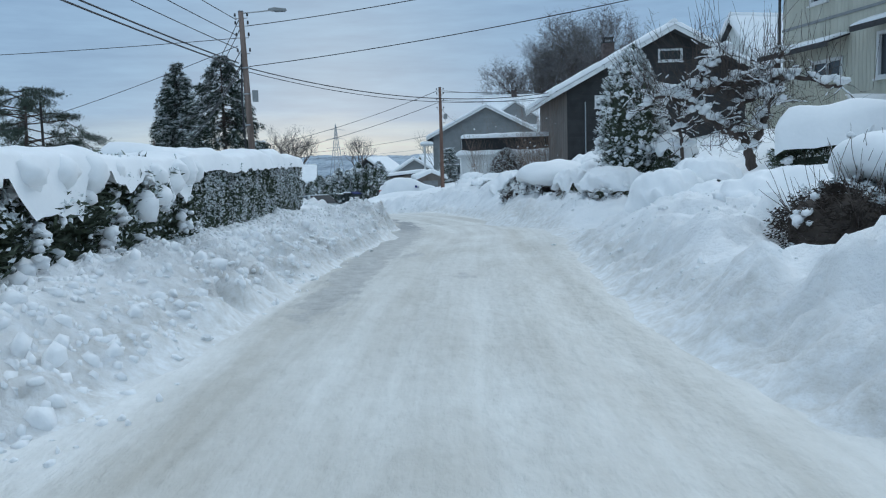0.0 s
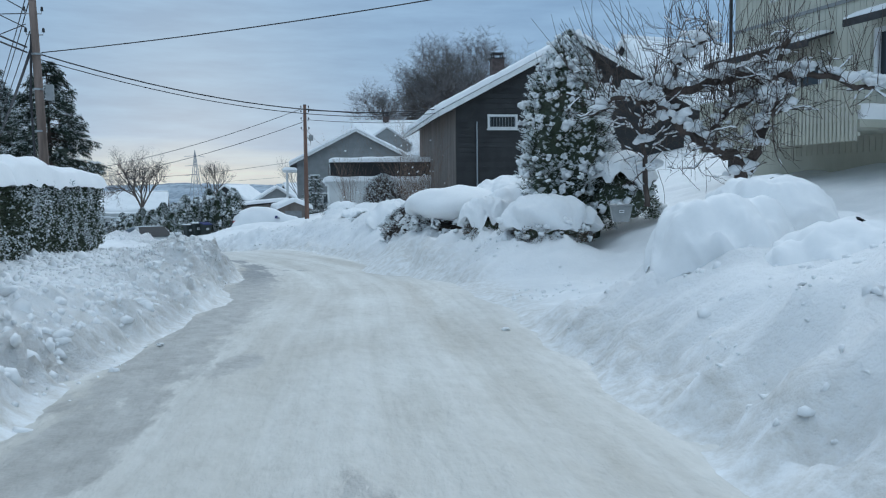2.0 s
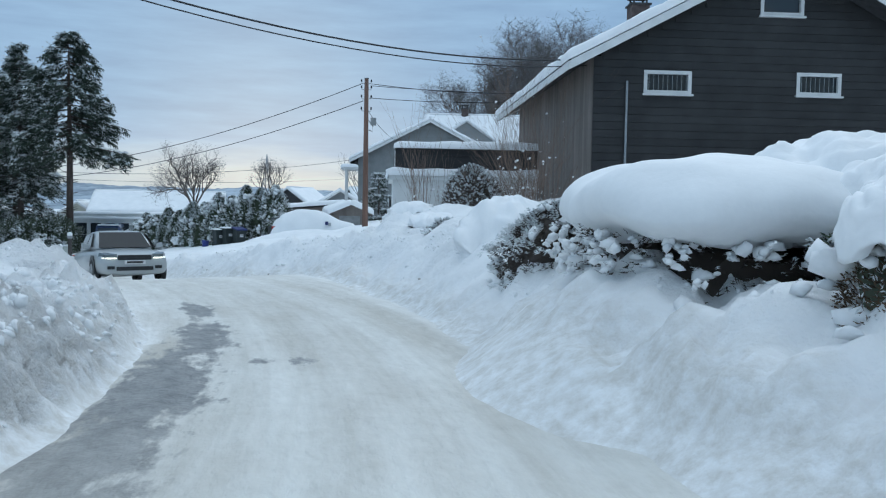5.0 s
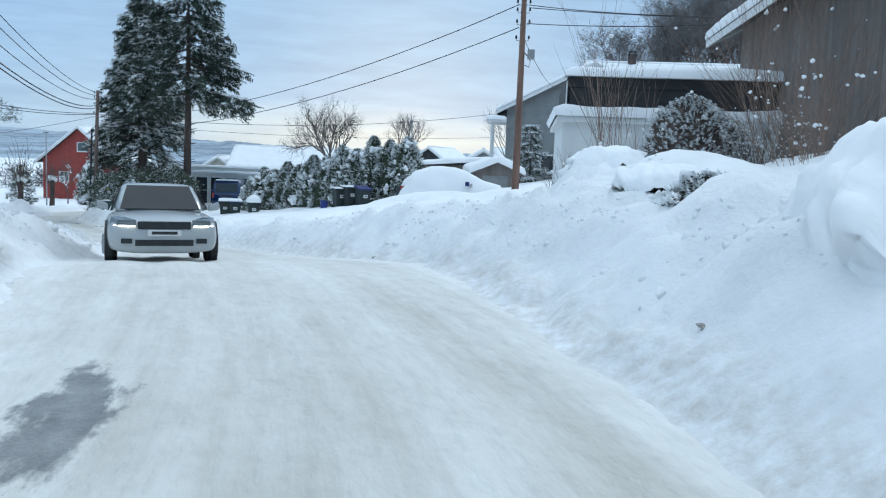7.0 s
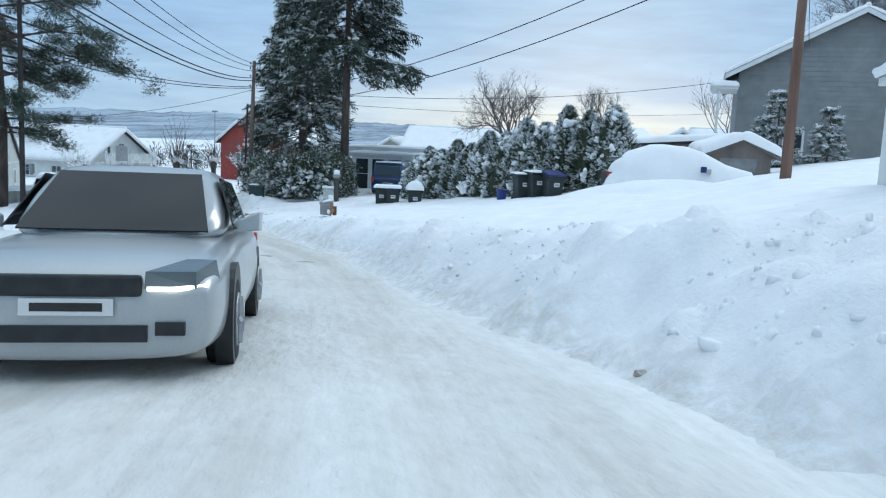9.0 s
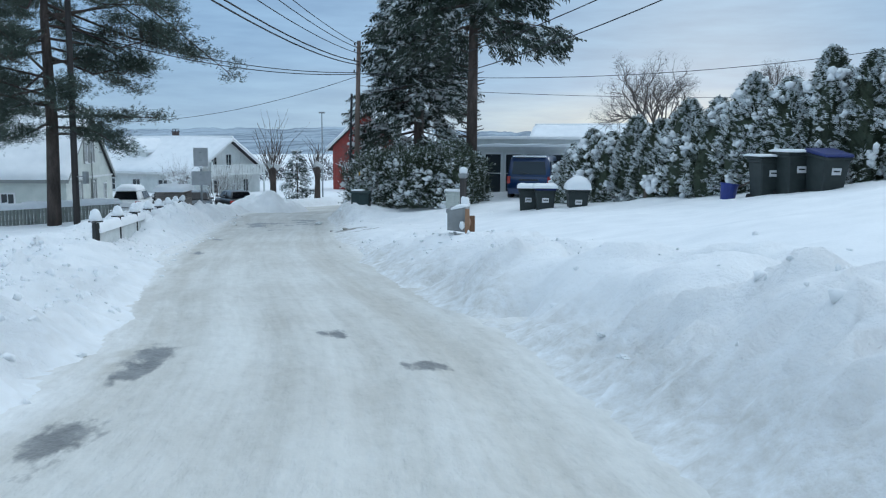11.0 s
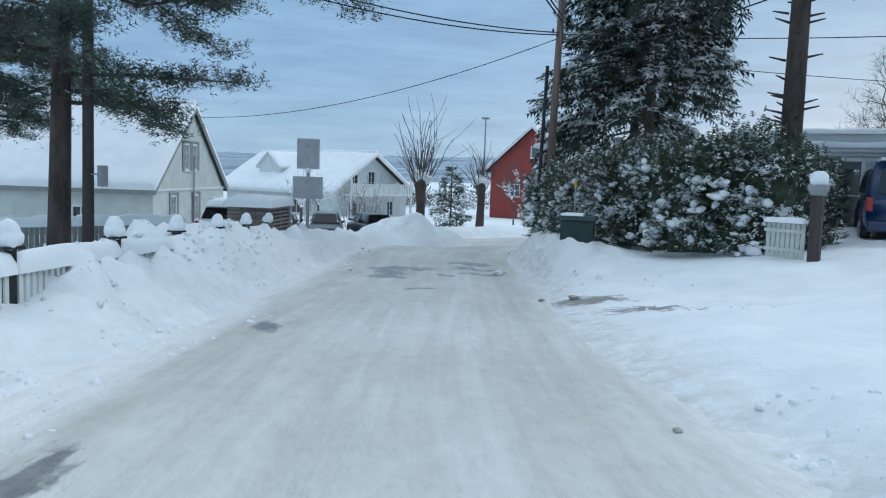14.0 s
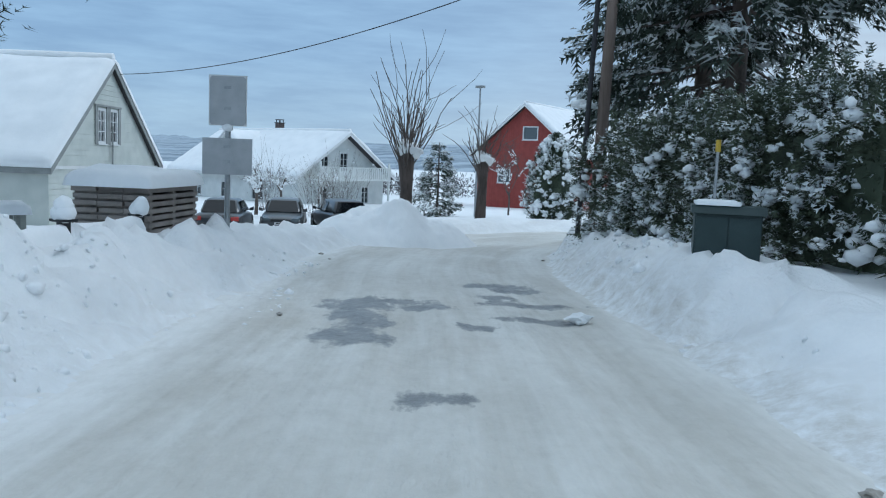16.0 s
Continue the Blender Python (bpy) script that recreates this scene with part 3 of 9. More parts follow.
def land(x, y, fine=True):
    """Height of the snow everywhere."""
    shape = np.shape(x)
    x, y = np.ravel(np.asarray(x, float)), np.ravel(np.asarray(y, float))
    d, hw, zr, s = on_road(x, y)
    right = d > 0
    pick = lambda key: np.where(right, np.interp(s, SIDE_S, RIGHT[key]), np.interp(s, SIDE_S, LEFT[key]))
    bank, wide, back, slope = pick("bank"), pick("wide"), pick("land"), pick("slope")
    wob = value_noise(s * 0.35, d * 0, 3) * 0.5 + value_noise(s * 1.1, d * 0, 4) * 0.25
    e = np.abs(d) - hw + pick("inset") - wob * 0.6
    bank = bank * (1 + 0.5 * value_noise(s * 0.25, np.sign(d) * 7, 11))
    up = smooth01(e / np.maximum(wide * 0.62, 0.3))
    h = bank * up
    out = np.clip(e - wide, 0, None)
    field = back + slope * np.clip(out, 0, 22) + 0.02 * np.clip(out - 22, 0, 60) * np.sign(slope)
    h = h + (field - bank) * smooth01((e - wide * 0.8) / 2.2)
    if fine:
        rough = smooth01(e / 0.3) * (1 - 0.93 * smooth01((e - wide * 0.8) / 1.5))
        rough = rough * np.where(right, 1.0, np.where(y > 50, 1.4, 1.0))
        wx, wy = x + 0.25 * value_noise(x * 1.7, y * 1.7, 13), y + 0.25 * value_noise(x * 1.7, y * 1.7, 14)
        patchy = 0.55 + 0.9 * value_noise(x * 0.5, y * 0.5, 17)
        h += rough * patchy * (0.42 * (cell_lumps(wx * 1.0, wy * 1.0, 1) - .70) + 0.24 * (cell_lumps(wx * 2.2, wy * 2.2, 2) - .68) + 0.12 * (cell_lumps(wx * 4.4, wy * 4.4, 3) - .66) + 0.16 * value_noise(wx * 3.1, wy * 3.1, 15) + 0.10 * value_noise(wx * 6.3, wy * 6.3, 16)) * np.clip(bank / 0.45, 0.12, 1.1)
        crumb = np.clip(rough, 0, 1) * np.clip(bank / 0.45, 0.25, 1.1) * np.clip(0.55 + 1.3 * value_noise(x * 0.8, y * 0.8, 33), 0.12, 1.2)
        ax, ay = x + 0.07 * value_noise(x * 7, y * 7, 34), y + 0.07 * value_noise(x * 7, y * 7, 35)
        h += crumb * np.where(right, 1.3, 2.3) * (0.10 * np.clip(1.5 * value_noise(ax * 4.1, ay * 4.1, 36), -0.45, 0.5) + 0.11 * np.abs(value_noise(ax * 3.0, ay * 3.0, 37)) - 0.03 + 0.07 * value_noise(ax * 7.7, ay * 7.7, 38))
        broken = crumb * np.where(right, 1.3, np.where(y < 34, 3.4, 2.0)) * np.clip(0.6 + 1.2 * value_noise(x * 1.4, y * 1.4, 44), 0.1, 1.2)
        h += broken * (0.10 * (cell_lumps(ax * 4.5, ay * 4.5, 41) - 0.62) + 0.075 * (cell_lumps(ax * 8.0, ay * 8.0, 42) - 0.6))
        h += np.where(right & (y < 52), 1.0, 0.3) * smooth01((e - 0.8) / 1.5) * np.clip(1 - (e - 9) / 6, 0, 1) * (0.10 * (cell_lumps(wx * 1.5, wy * 1.5, 39) - 0.65) + 0.09 * value_noise(wx * 2.3, wy * 2.3, 40))
        h += smooth01((e - 0.4) / 2) * (0.16 * value_noise(x * 0.45, y * 0.45, 8) + 0.07 * value_noise(x * 1.3, y * 1.3, 9))
    for mx, my, rx, ry, mh in MOUNDS:
        q = ((x - mx) / rx) ** 2 + ((y - my) / ry) ** 2
        h += mh * np.where(q < 1, (1 - np.clip(q, 0, 1) ** 1.3) ** 1.2, 0)
    z = zr + h
    z = z - 0.5 * np.exp(-(((x + 47) / 7.5) ** 2 + ((y - 95) / 7.5) ** 2) ** 2)
    z = z + 0.035 * smooth01(e / 0.25) - 0.07 * (1 - smooth01((e + 0.35) / 0.4))
    r = np.hypot(x + 10, y - 60)
    far = smooth01((r - 90) / 260)
    z = z * (1 - far) + (-14.0) * far
    z = z + smooth01((r - 100) / 300) * 6 * value_noise(x * 0.006, y * 0.006, 21)
    return z.reshape(shape)


def ground_at(x, y):
    return float(land(np.array([x]), np.array([y]), False)[0])
# ---- ground, road, hills ----
def axis(spans, far):
    """Grid lines: spans of (start, step), the last one closing; beyond them the steps grow."""
    core = np.concatenate([np.arange(a, b - st / 2, st) for (a, st), (b, _) in zip(spans, spans[1:])] + [[spans[-1][0]]])
    out = []
    for step in (spans[0][1], spans[-2][1]):
        grow = [step]
        while sum(grow) < far:
            grow.append(grow[-1] * 1.16)
        out.append(np.cumsum(grow))
    return np.concatenate([core[0] - out[0][::-1], core, core[-1] + out[1]])


gx = axis([(-34, 0.17), (-30, 0.12), (-15, 0.17), (-1.7, 0.065), (1.4, 0.13), (10, 0)], 3600)
gy = axis([(3, 0.075), (22, 0.11), (46, 0.15), (86, 0)], 3600)
GX, GY = np.meshgrid(gx, gy)
GZ = land(GX, GY)
jx = 0.035 * value_noise(GX * 9, GY * 9, 31) * (np.abs(GX) < 60)
GVERT = np.stack([GX + jx, GY, GZ], -1).reshape(-1, 3)
ground = link("ground", mesh_of("ground", GVERT, grid_faces(len(gx), len(gy)), True, [DRIFT]))
gd, ghw, gzr, gs = on_road(GX, GY)
ge = np.abs(gd) - ghw + np.where(gd > 0, np.interp(gs, SIDE_S, RIGHT["inset"]), np.interp(gs, SIDE_S, LEFT["inset"]))
gright = gd > 0
gbank = np.where(gright, np.interp(gs, SIDE_S, RIGHT["bank"]), np.interp(gs, SIDE_S, LEFT["bank"]))
gwide = np.where(gright, np.interp(gs, SIDE_S, RIGHT["wide"]), np.interp(gs, SIDE_S, LEFT["wide"]))
tossed = smooth01(ge / 0.3 + 0.3) * (1 - 0.9 * smooth01((ge - gwide * 0.8) / 1.4)) * np.clip(gbank / 0.5, 0.25, 1.0) * np.where(gright, 0.45, np.where(gs < S_OF[36], 0.85, np.interp(gs, [S_OF[59], S_OF[70]], [0.8, 0.32]))) * np.clip(0.85 + 0.7 * value_noise(GX.ravel() * 0.6, GY.ravel() * 0.6, 77), 0.3, 1)
toe = np.exp(-(np.clip(ge - 0.15, 0, 9) / np.where(gright, 0.4, 0.6)) ** 2) * np.where(gright, 1.0, np.where(gs > S_OF[36], 0.35, 1.0)) * (np.abs(gs - gs.mean()) < 400)
scraped = np.zeros(GX.size)
for px, py, rx, ry in ((-18.8, 72.4, 1.3, 0.9), (-17.5, 71.6, 1.3, 0.8), (-19.0, 71.0, 1.0, 0.6)):
    scraped = np.maximum(scraped, np.exp(-((GX.ravel() - px) / rx) ** 2 - ((GY.ravel() - py) / ry) ** 2))
for name, values in (("tossed", tossed), ("toe", toe), ("scraped", scraped)):
    ground.data.attributes.new(name, "FLOAT", "POINT").data.foreach_set("value", values.astype(np.float32))
tagged(ground, "deep snow-covered ground with ploughed banks along a lane", "ground", kind="structure")

# the packed road: a strip across the stations, with ruts
rs = np.arange(RS[0], RS[-1], 0.16)
across = np.linspace(-1, 1, 41)
rc = np.stack([np.interp(rs, RS, ROAD[:, k]) for k in range(4)], 1)
rdir = np.gradient(rc[:, :2], axis=0)
rdir /= np.linalg.norm(rdir, axis=1)[:, None]
A, S = np.meshgrid(across, rs)
dd = A * (rc[:, 2:3] + 0.55)
RX, RY = rc[:, 0:1] + dd * rdir[:, 1:2], rc[:, 1:2] - dd * rdir[:, 0:1]
rut = np.exp(-((np.abs(dd - 0.35) - 0.78) / 0.22) ** 2) + 0.6 * np.exp(-((np.abs(dd + 0.45) - 0.78) / 0.2) ** 2)
RZ = rc[:, 3:4] - 0.03 * rut + 0.02 * value_noise(S * 0.5, dd * 3.0, 41) + 0.012 * value_noise(S * 2.2, dd * 7, 42) + 0.03 * np.clip(np.abs(dd) - rc[:, 2:3], 0, 1)
road_me = mesh_of("road", np.stack([RX, RY, RZ], -1).reshape(-1, 3), grid_faces(len(across), len(rs)), True)
uv = road_me.uv_layers.new(name="lane")
ids = np.empty(len(road_me.loops), dtype=np.int32)
road_me.loops.foreach_get("vertex_index", ids)
uv.data.foreach_set("uv", np.stack([S.ravel()[ids], dd.ravel()[ids]], 1).astype(np.float32).ravel())

packed = bpy.data.materials.new("packed_snow_and_ice")
packed.use_nodes = True
pn, pl = packed.node_tree.nodes, packed.node_tree.links
pb = pn["Principled BSDF"]
lane = pn.new("ShaderNodeUVMap")
lane.uv_map = "lane"


def lane_noise(sx, sy, detail, rough=0.55):
    mp = pn.new("ShaderNodeMapping")
    mp.inputs["Scale"].default_value = (sx, sy, 1)
    pl.new(lane.outputs[0], mp.inputs["Vector"])
    t = pn.new("ShaderNodeTexNoise")
    t.inputs["Scale"].default_value, t.inputs["Detail"].default_value, t.inputs["Roughness"].default_value = 1.0, detail, rough
    pl.new(mp.outputs[0], t.inputs["Vector"])
    return t.outputs["Fac"]


def lane_ramp(fac, stops):
    r = pn.new("ShaderNodeValToRGB")
    r.color_ramp.elements[0].position, r.color_ramp.elements[0].color = stops[0][0], (*stops[0][1], 1)
    r.color_ramp.elements[1].position, r.color_ramp.elements[1].color = stops[-1][0], (*stops[-1][1], 1)
    for at, tone in stops[1:-1]:
        r.color_ramp.elements.new(at).color = (*tone, 1)
    pl.new(fac, r.inputs["Fac"])
    return r.outputs["Color"]


def lane_mix(fac, a, b):
    x = pn.new("ShaderNodeMix")
    x.data_type = "RGBA"
    pl.new(fac, x.inputs["Factor"])
    pl.new(a, x.inputs["A"])
    pl.new(b, x.inputs["B"])
    return x.outputs["Result"]


tracks = lane_ramp(lane_noise(0.10, 2.4, 5), [(0.34, (0.52, 0.50, 0.455)), (0.50, (0.61, 0.595, 0.56)), (0.66, (0.735, 0.73, 0.70))])
stain = lane_ramp(lane_noise(0.35, 0.8, 6), [(0.38, (0.55, 0.53, 0.485)), (0.62, (0.72, 0.715, 0.68))])
blend = lane_mix(lane_noise(0.9, 1.6, 4), tracks, stain)
loose = pn.new("ShaderNodeAttribute")
loose.attribute_name = "loose"
drift = pn.new("ShaderNodeMath")
drift.operation = "MULTIPLY_ADD"
drift.inputs[1].default_value = 0.9
pl.new(lane_noise(1.2, 3.4, 6, 0.6), drift.inputs[0])
pl.new(loose.outputs["Fac"], drift.inputs[2])
blown = pn.new("ShaderNodeMapRange")
blown.inputs["From Min"].default_value, blown.inputs["From Max"].default_value = 0.62, 1.3
pl.new(drift.outputs[0], blown.inputs["Value"])
powder = pn.new("ShaderNodeRGB")
powder.outputs[0].default_value = (0.79, 0.785, 0.765, 1)
blend = lane_mix(blown.outputs[0], blend, powder.outputs[0])
rutted = pn.new("ShaderNodeAttribute")
rutted.attribute_name = "rutted"
grime = pn.new("ShaderNodeMath")
grime.operation = "MULTIPLY"
grime_noise = pn.new("ShaderNodeMapRange")
grime_noise.inputs["From Min"].default_value, grime_noise.inputs["From Max"].default_value, grime_noise.inputs["To Max"].default_value = 0.35, 0.68, 0.6
pl.new(lane_noise(0.5, 2.6, 7, 0.62), grime_noise.inputs["Value"])
pl.new(grime_noise.outputs[0], grime.inputs[0])
pl.new(rutted.outputs["Fac"], grime.inputs[1])
sand = pn.new("ShaderNodeRGB")
sand.outputs[0].default_value = (0.42, 0.385, 0.325, 1)
blend = lane_mix(grime.outputs[0], blend, sand.outputs[0])
crust = lane_ramp(lane_noise(3.5, 5.5, 9, 0.7), [(0.30, (0.91, 0.905, 0.895)), (0.47, (0.99, 0.99, 0.985)), (0.66, (1.05, 1.05, 1.05))])
scuffs = lane_ramp(lane_noise(0.35, 8.0, 5, 0.6), [(0.34, (0.94, 0.938, 0.93)), (0.5, (1.0, 1.0, 1.0)), (0.68, (1.03, 1.03, 1.03))])
for layer in (crust, scuffs):
    worked = pn.new("ShaderNodeMix")
    worked.data_type, worked.blend_type = "RGBA", "MULTIPLY"
    worked.inputs["Factor"].default_value = 1.0
    pl.new(blend, worked.inputs["A"])
    pl.new(layer, worked.inputs["B"])
    blend = worked.outputs["Result"]
wear = pn.new("ShaderNodeAttribute")
wear.attribute_name = "worn"
edge = pn.new("ShaderNodeMath")
edge.operation = "MULTIPLY_ADD"
edge.inputs[1].default_value = 1.7
pl.new(lane_noise(1.9, 4.6, 8, 0.68), edge.inputs[0])
pl.new(wear.outputs["Fac"], edge.inputs[2])
half = pn.new("ShaderNodeMath")
half.operation = "MULTIPLY"
half.inputs[1].default_value = 0.5
pl.new(edge.outputs[0], half.inputs[0])
icy = lane_ramp(half.outputs[0], [(0.69, (0, 0, 0)), (0.80, (1, 1, 1))])
ice_tone = lane_ramp(lane_noise(3, 5, 4), [(0.3, (0.35, 0.335, 0.305)), (0.7, (0.51, 0.495, 0.46))])
wet = pn.new("ShaderNodeAttribute")
wet.attribute_name = "wet"
wet_tone = lane_ramp(lane_noise(3, 5, 4), [(0.3, (0.17, 0.17, 0.165)), (0.7, (0.30, 0.295, 0.285))])
pl.new(lane_mix(icy, blend, lane_mix(wet.outputs["Fac"], ice_tone, wet_tone)), pb.inputs["Base Color"])
gloss = pn.new("ShaderNodeMapRange")
gloss.inputs["To Min"].default_value, gloss.inputs["To Max"].default_value = 0.62, 0.38
pl.new(icy, gloss.inputs["Value"])
pl.new(gloss.outputs[0], pb.inputs["Roughness"])
pb.inputs["Specular IOR Level"].default_value = 0.3
pbump = pn.new("ShaderNodeBump")
pbump.inputs["Strength"].default_value, pbump.inputs["Distance"].default_value = 0.8, 0.05
pl.new(lane_noise(4, 9, 5), pbump.inputs["Height"])
pl.new(pbump.outputs[0], pb.inputs["Normal"])
road_me.materials.append(packed)
road = link("road", road_me)
tagged(road, "lane of packed beige snow and ice with tyre tracks", "road", kind="structure")


def road_place(s, d):
    i = np.interp(s, RS, np.arange(len(RS)))
    c = [np.interp(s, RS, ROAD[:, k]) for k in range(4)]
    k = int(i)
    return c[0] + d * RD[k, 1], c[1] - d * RD[k, 0], c[3], math.atan2(RD[k, 1], RD[k, 0])


def s_at(x, y):
    d, hw, z, s = on_road(np.array([x]), np.array([y]))
    return float(s[0]), float(d[0])


# worn bare places: middle, length along the lane and width
WORN = [(1.62, 12.0, 4.0, 0.6), (1.62, 14.6, 5.0, 0.75), (1.65, 17.2, 5.0, 0.9), (1.7, 19.8, 5.0, 1.0), (1.75, 22.4, 5.0, 1.05), (1.75, 25.0, 5.0, 1.05), (1.7, 27.4, 4.6, 1.0), (1.6, 29.6, 4.6, 0.95), (1.3, 32.6, 3.6, 0.7), (0.6, 35.4, 2.4, 0.5), (2.6, 31.1, 0.6, 0.3), (2.2, 30.9, 0.4, 0.25), (2.3, 17.0, 1.2, 0.4), (3.1, 13.6, 0.7, 0.3),
        (-25.45, 75.9, 1.5, 0.95), (-24.9, 75.2, 1.1, 0.7), (-24.1, 74.15, 1.2, 0.85), (-24.45, 74.9, 0.8, 0.8), (-25.3, 76.4, 0.6, 1.0), (-24.8, 76.25, 0.6, 0.85), (-25.35, 78.85, 0.7, 1.3), (-24.95, 78.6, 0.8, 0.8), (-24.7, 77.75, 0.6, 0.6), (-24.4, 77.25, 0.5, 0.6),
        (-23.9, 77.45, 0.5, 1.1), (-23.3, 76.4, 0.45, 1.1), (-23.55, 75.45, 0.5, 0.5), (-22.16, 72.73, 0.5, 0.62), (-8.8, 53.95, 1.2, 0.36), (-9.2, 54.5, 1.0, 0.36), (-7.7, 52.4, 1.1, 0.32), (-6.9, 54.9, 0.5, 0.4), (-8.36, 55.86, 0.45, 0.3),
        (-17.2, 63.6, 1.1, 0.3), (-20.2, 67.6, 1.0, 0.35), (-8.1, 58.2, 0.8, 0.5)]
bare = np.zeros_like(S)
for px, py, ln, wd in WORN:
    ss, dm = s_at(px, py)
    bare = np.maximum(bare, np.exp(-(((S - ss) / (ln * 0.62)) ** 2 + ((dd - dm) / (wd * 0.62)) ** 2)))
powdered = np.clip((np.abs(dd) - (rc[:, 2:3] - np.where(dd > 0, 0.3 + 1.1 * np.interp(S, SIDE_S, RIGHT["inset"]), 0.62 + np.interp(S, SIDE_S, LEFT["inset"])))) / np.where(dd > 0, 0.8, 0.6), 0, 1) + 0.42 * np.exp(-((S - 0.5 * (S_OF[42] + S_OF[49])) / 9.0) ** 2)
road_me.attributes.new("loose", "FLOAT", "POINT").data.foreach_set("value", np.where(bare > 0.35, 0, powdered).astype(np.float32).ravel())
outer = np.exp(-((dd + rc[:, 2:3] - 0.45) / 0.42) ** 2) + 0.8 * np.exp(-((dd - 1.15) / 0.35) ** 2) + 0.35 * np.exp(-((dd + 0.2) / 0.3) ** 2)
road_me.attributes.new("rutted", "FLOAT", "POINT").data.foreach_set("value", np.clip(outer * (1 - 0.75 * np.exp(-((S - 0.5 * (S_OF[42] + S_OF[49])) / 9.0) ** 2)), 0, 1).astype(np.float32).ravel())
road_me.attributes.new("wet", "FLOAT", "POINT").data.foreach_set("value", np.clip((S - S_OF[25]) / 4.0, 0, 1).astype(np.float32).ravel())
worn = road_me.attributes.new("worn", "FLOAT", "POINT")
worn.data.foreach_set("value", bare.astype(np.float32).ravel())

# loose clods thrown up along both banks
gc = np.random.default_rng(5)
nc = 7000
cs = gc.uniform(S_OF[0], S_OF[88] + 6, nc)
cside = gc.choice([-1.0, 1.0], nc)
chw = np.interp(cs, RS, ROAD[:, 2])
cd = cside * (chw + np.where(cside > 0, -0.05, -0.28) + gc.gamma(1.6, 0.55, nc))
ci = np.clip(np.searchsorted(RS, cs), 0, len(RS) - 1)
cx = np.interp(cs, RS, ROAD[:, 0]) + cd * RD[ci, 1]
cy = np.interp(cs, RS, ROAD[:, 1]) - cd * RD[ci, 0]
cr = np.minimum(0.010 + gc.gamma(1.2, 0.012, nc), 0.07)
cz = np.maximum(land(cx, cy), np.where(np.abs(cd) < chw + 0.3, np.interp(cs, RS, ROAD[:, 3]), -99)) - cr * 0.25
calm = np.where(cside > 0, np.interp(cs, SIDE_S, RIGHT["bank"]), np.interp(cs, SIDE_S, LEFT["bank"]))
keep = value_noise(cx * 0.7, cy * 0.7, 71) + 0.5 * value_noise(cx * 2, cy * 2, 72) > np.where(calm < 0.35, 0.25, np.where(cside > 0, 0.06, np.where(cs < S_OF[36], -0.2, 0.08)))
V, F = blobs(np.stack([cx, cy, cz], 1)[keep], (cr[:, None] * gc.uniform(0.55, 1.5, (nc, 3)))[keep], 9, ICO1, 0.5)
clods = link("snow_clods", mesh_of("snow_clods", V, F, False, [SNOW]))
clods.data.polygons.foreach_set("use_smooth", [True] * len(clods.data.polygons))


def rubble(s0, s1, d0, d1, n, seed, least, most, patchy):
    """Broken lumps of ploughed snow bedded in a bank between two distances from the lane's edge."""
    g = np.random.default_rng(seed)
    rs_, sign = g.uniform(s0, s1, n), math.copysign(1, d0)
    rd_ = sign * np.interp(rs_, RS, ROAD[:, 2]) + g.uniform(min(d0, d1), max(d0, d1), n)
    ri = np.clip(np.searchsorted(RS, rs_), 0, len(RS) - 1)
    rx_, ry_ = np.interp(rs_, RS, ROAD[:, 0]) + rd_ * RD[ri, 1], np.interp(rs_, RS, ROAD[:, 1]) - rd_ * RD[ri, 0]
    ok = value_noise(rx_ * 0.8, ry_ * 0.8, seed) + 0.5 * value_noise(rx_ * 2.1, ry_ * 2.1, seed + 1) > patchy
    rx_, ry_ = rx_[ok], ry_[ok]
    rr_ = np.minimum(least + g.gamma(1.3, (most - least) / 4.5, len(rx_)), most)
    return np.stack([rx_, ry_, land(rx_, ry_) - rr_ * 0.3], 1), rr_[:, None] * g.uniform(0.6, 1.5, (len(rx_), 3))


heaps = [rubble(S_OF[0] + 3, S_OF[0] + 33, -0.1, -3.0, 7000, 91, 0.02, 0.075, -0.55), rubble(S_OF[42], S_OF[76], -0.2, -2.8, 5000, 92, 0.014, 0.05, -0.05), rubble(S_OF[0] + 3, S_OF[65], 0.3, 2.6, 4000, 93, 0.014, 0.048, 0.08)]
V, F = blobs(np.concatenate([h[0] for h in heaps]), np.concatenate([h[1] for h in heaps]), 19, ICO1, 0.42)
tagged(link("snow_rubble", mesh_of("snow_rubble", V, F, True, [SNOW])), "broken lumps of ploughed snow covering the banks", "snow rubble", kind="stuff")
tagged(clods, "loose clods of ploughed snow along the banks", "snow clods", kind="stuff")
# ---- houses ----
def top_at(profile, u):
    return float(np.interp(u, [p[0] for p in profile], [p[1] for p in profile]))


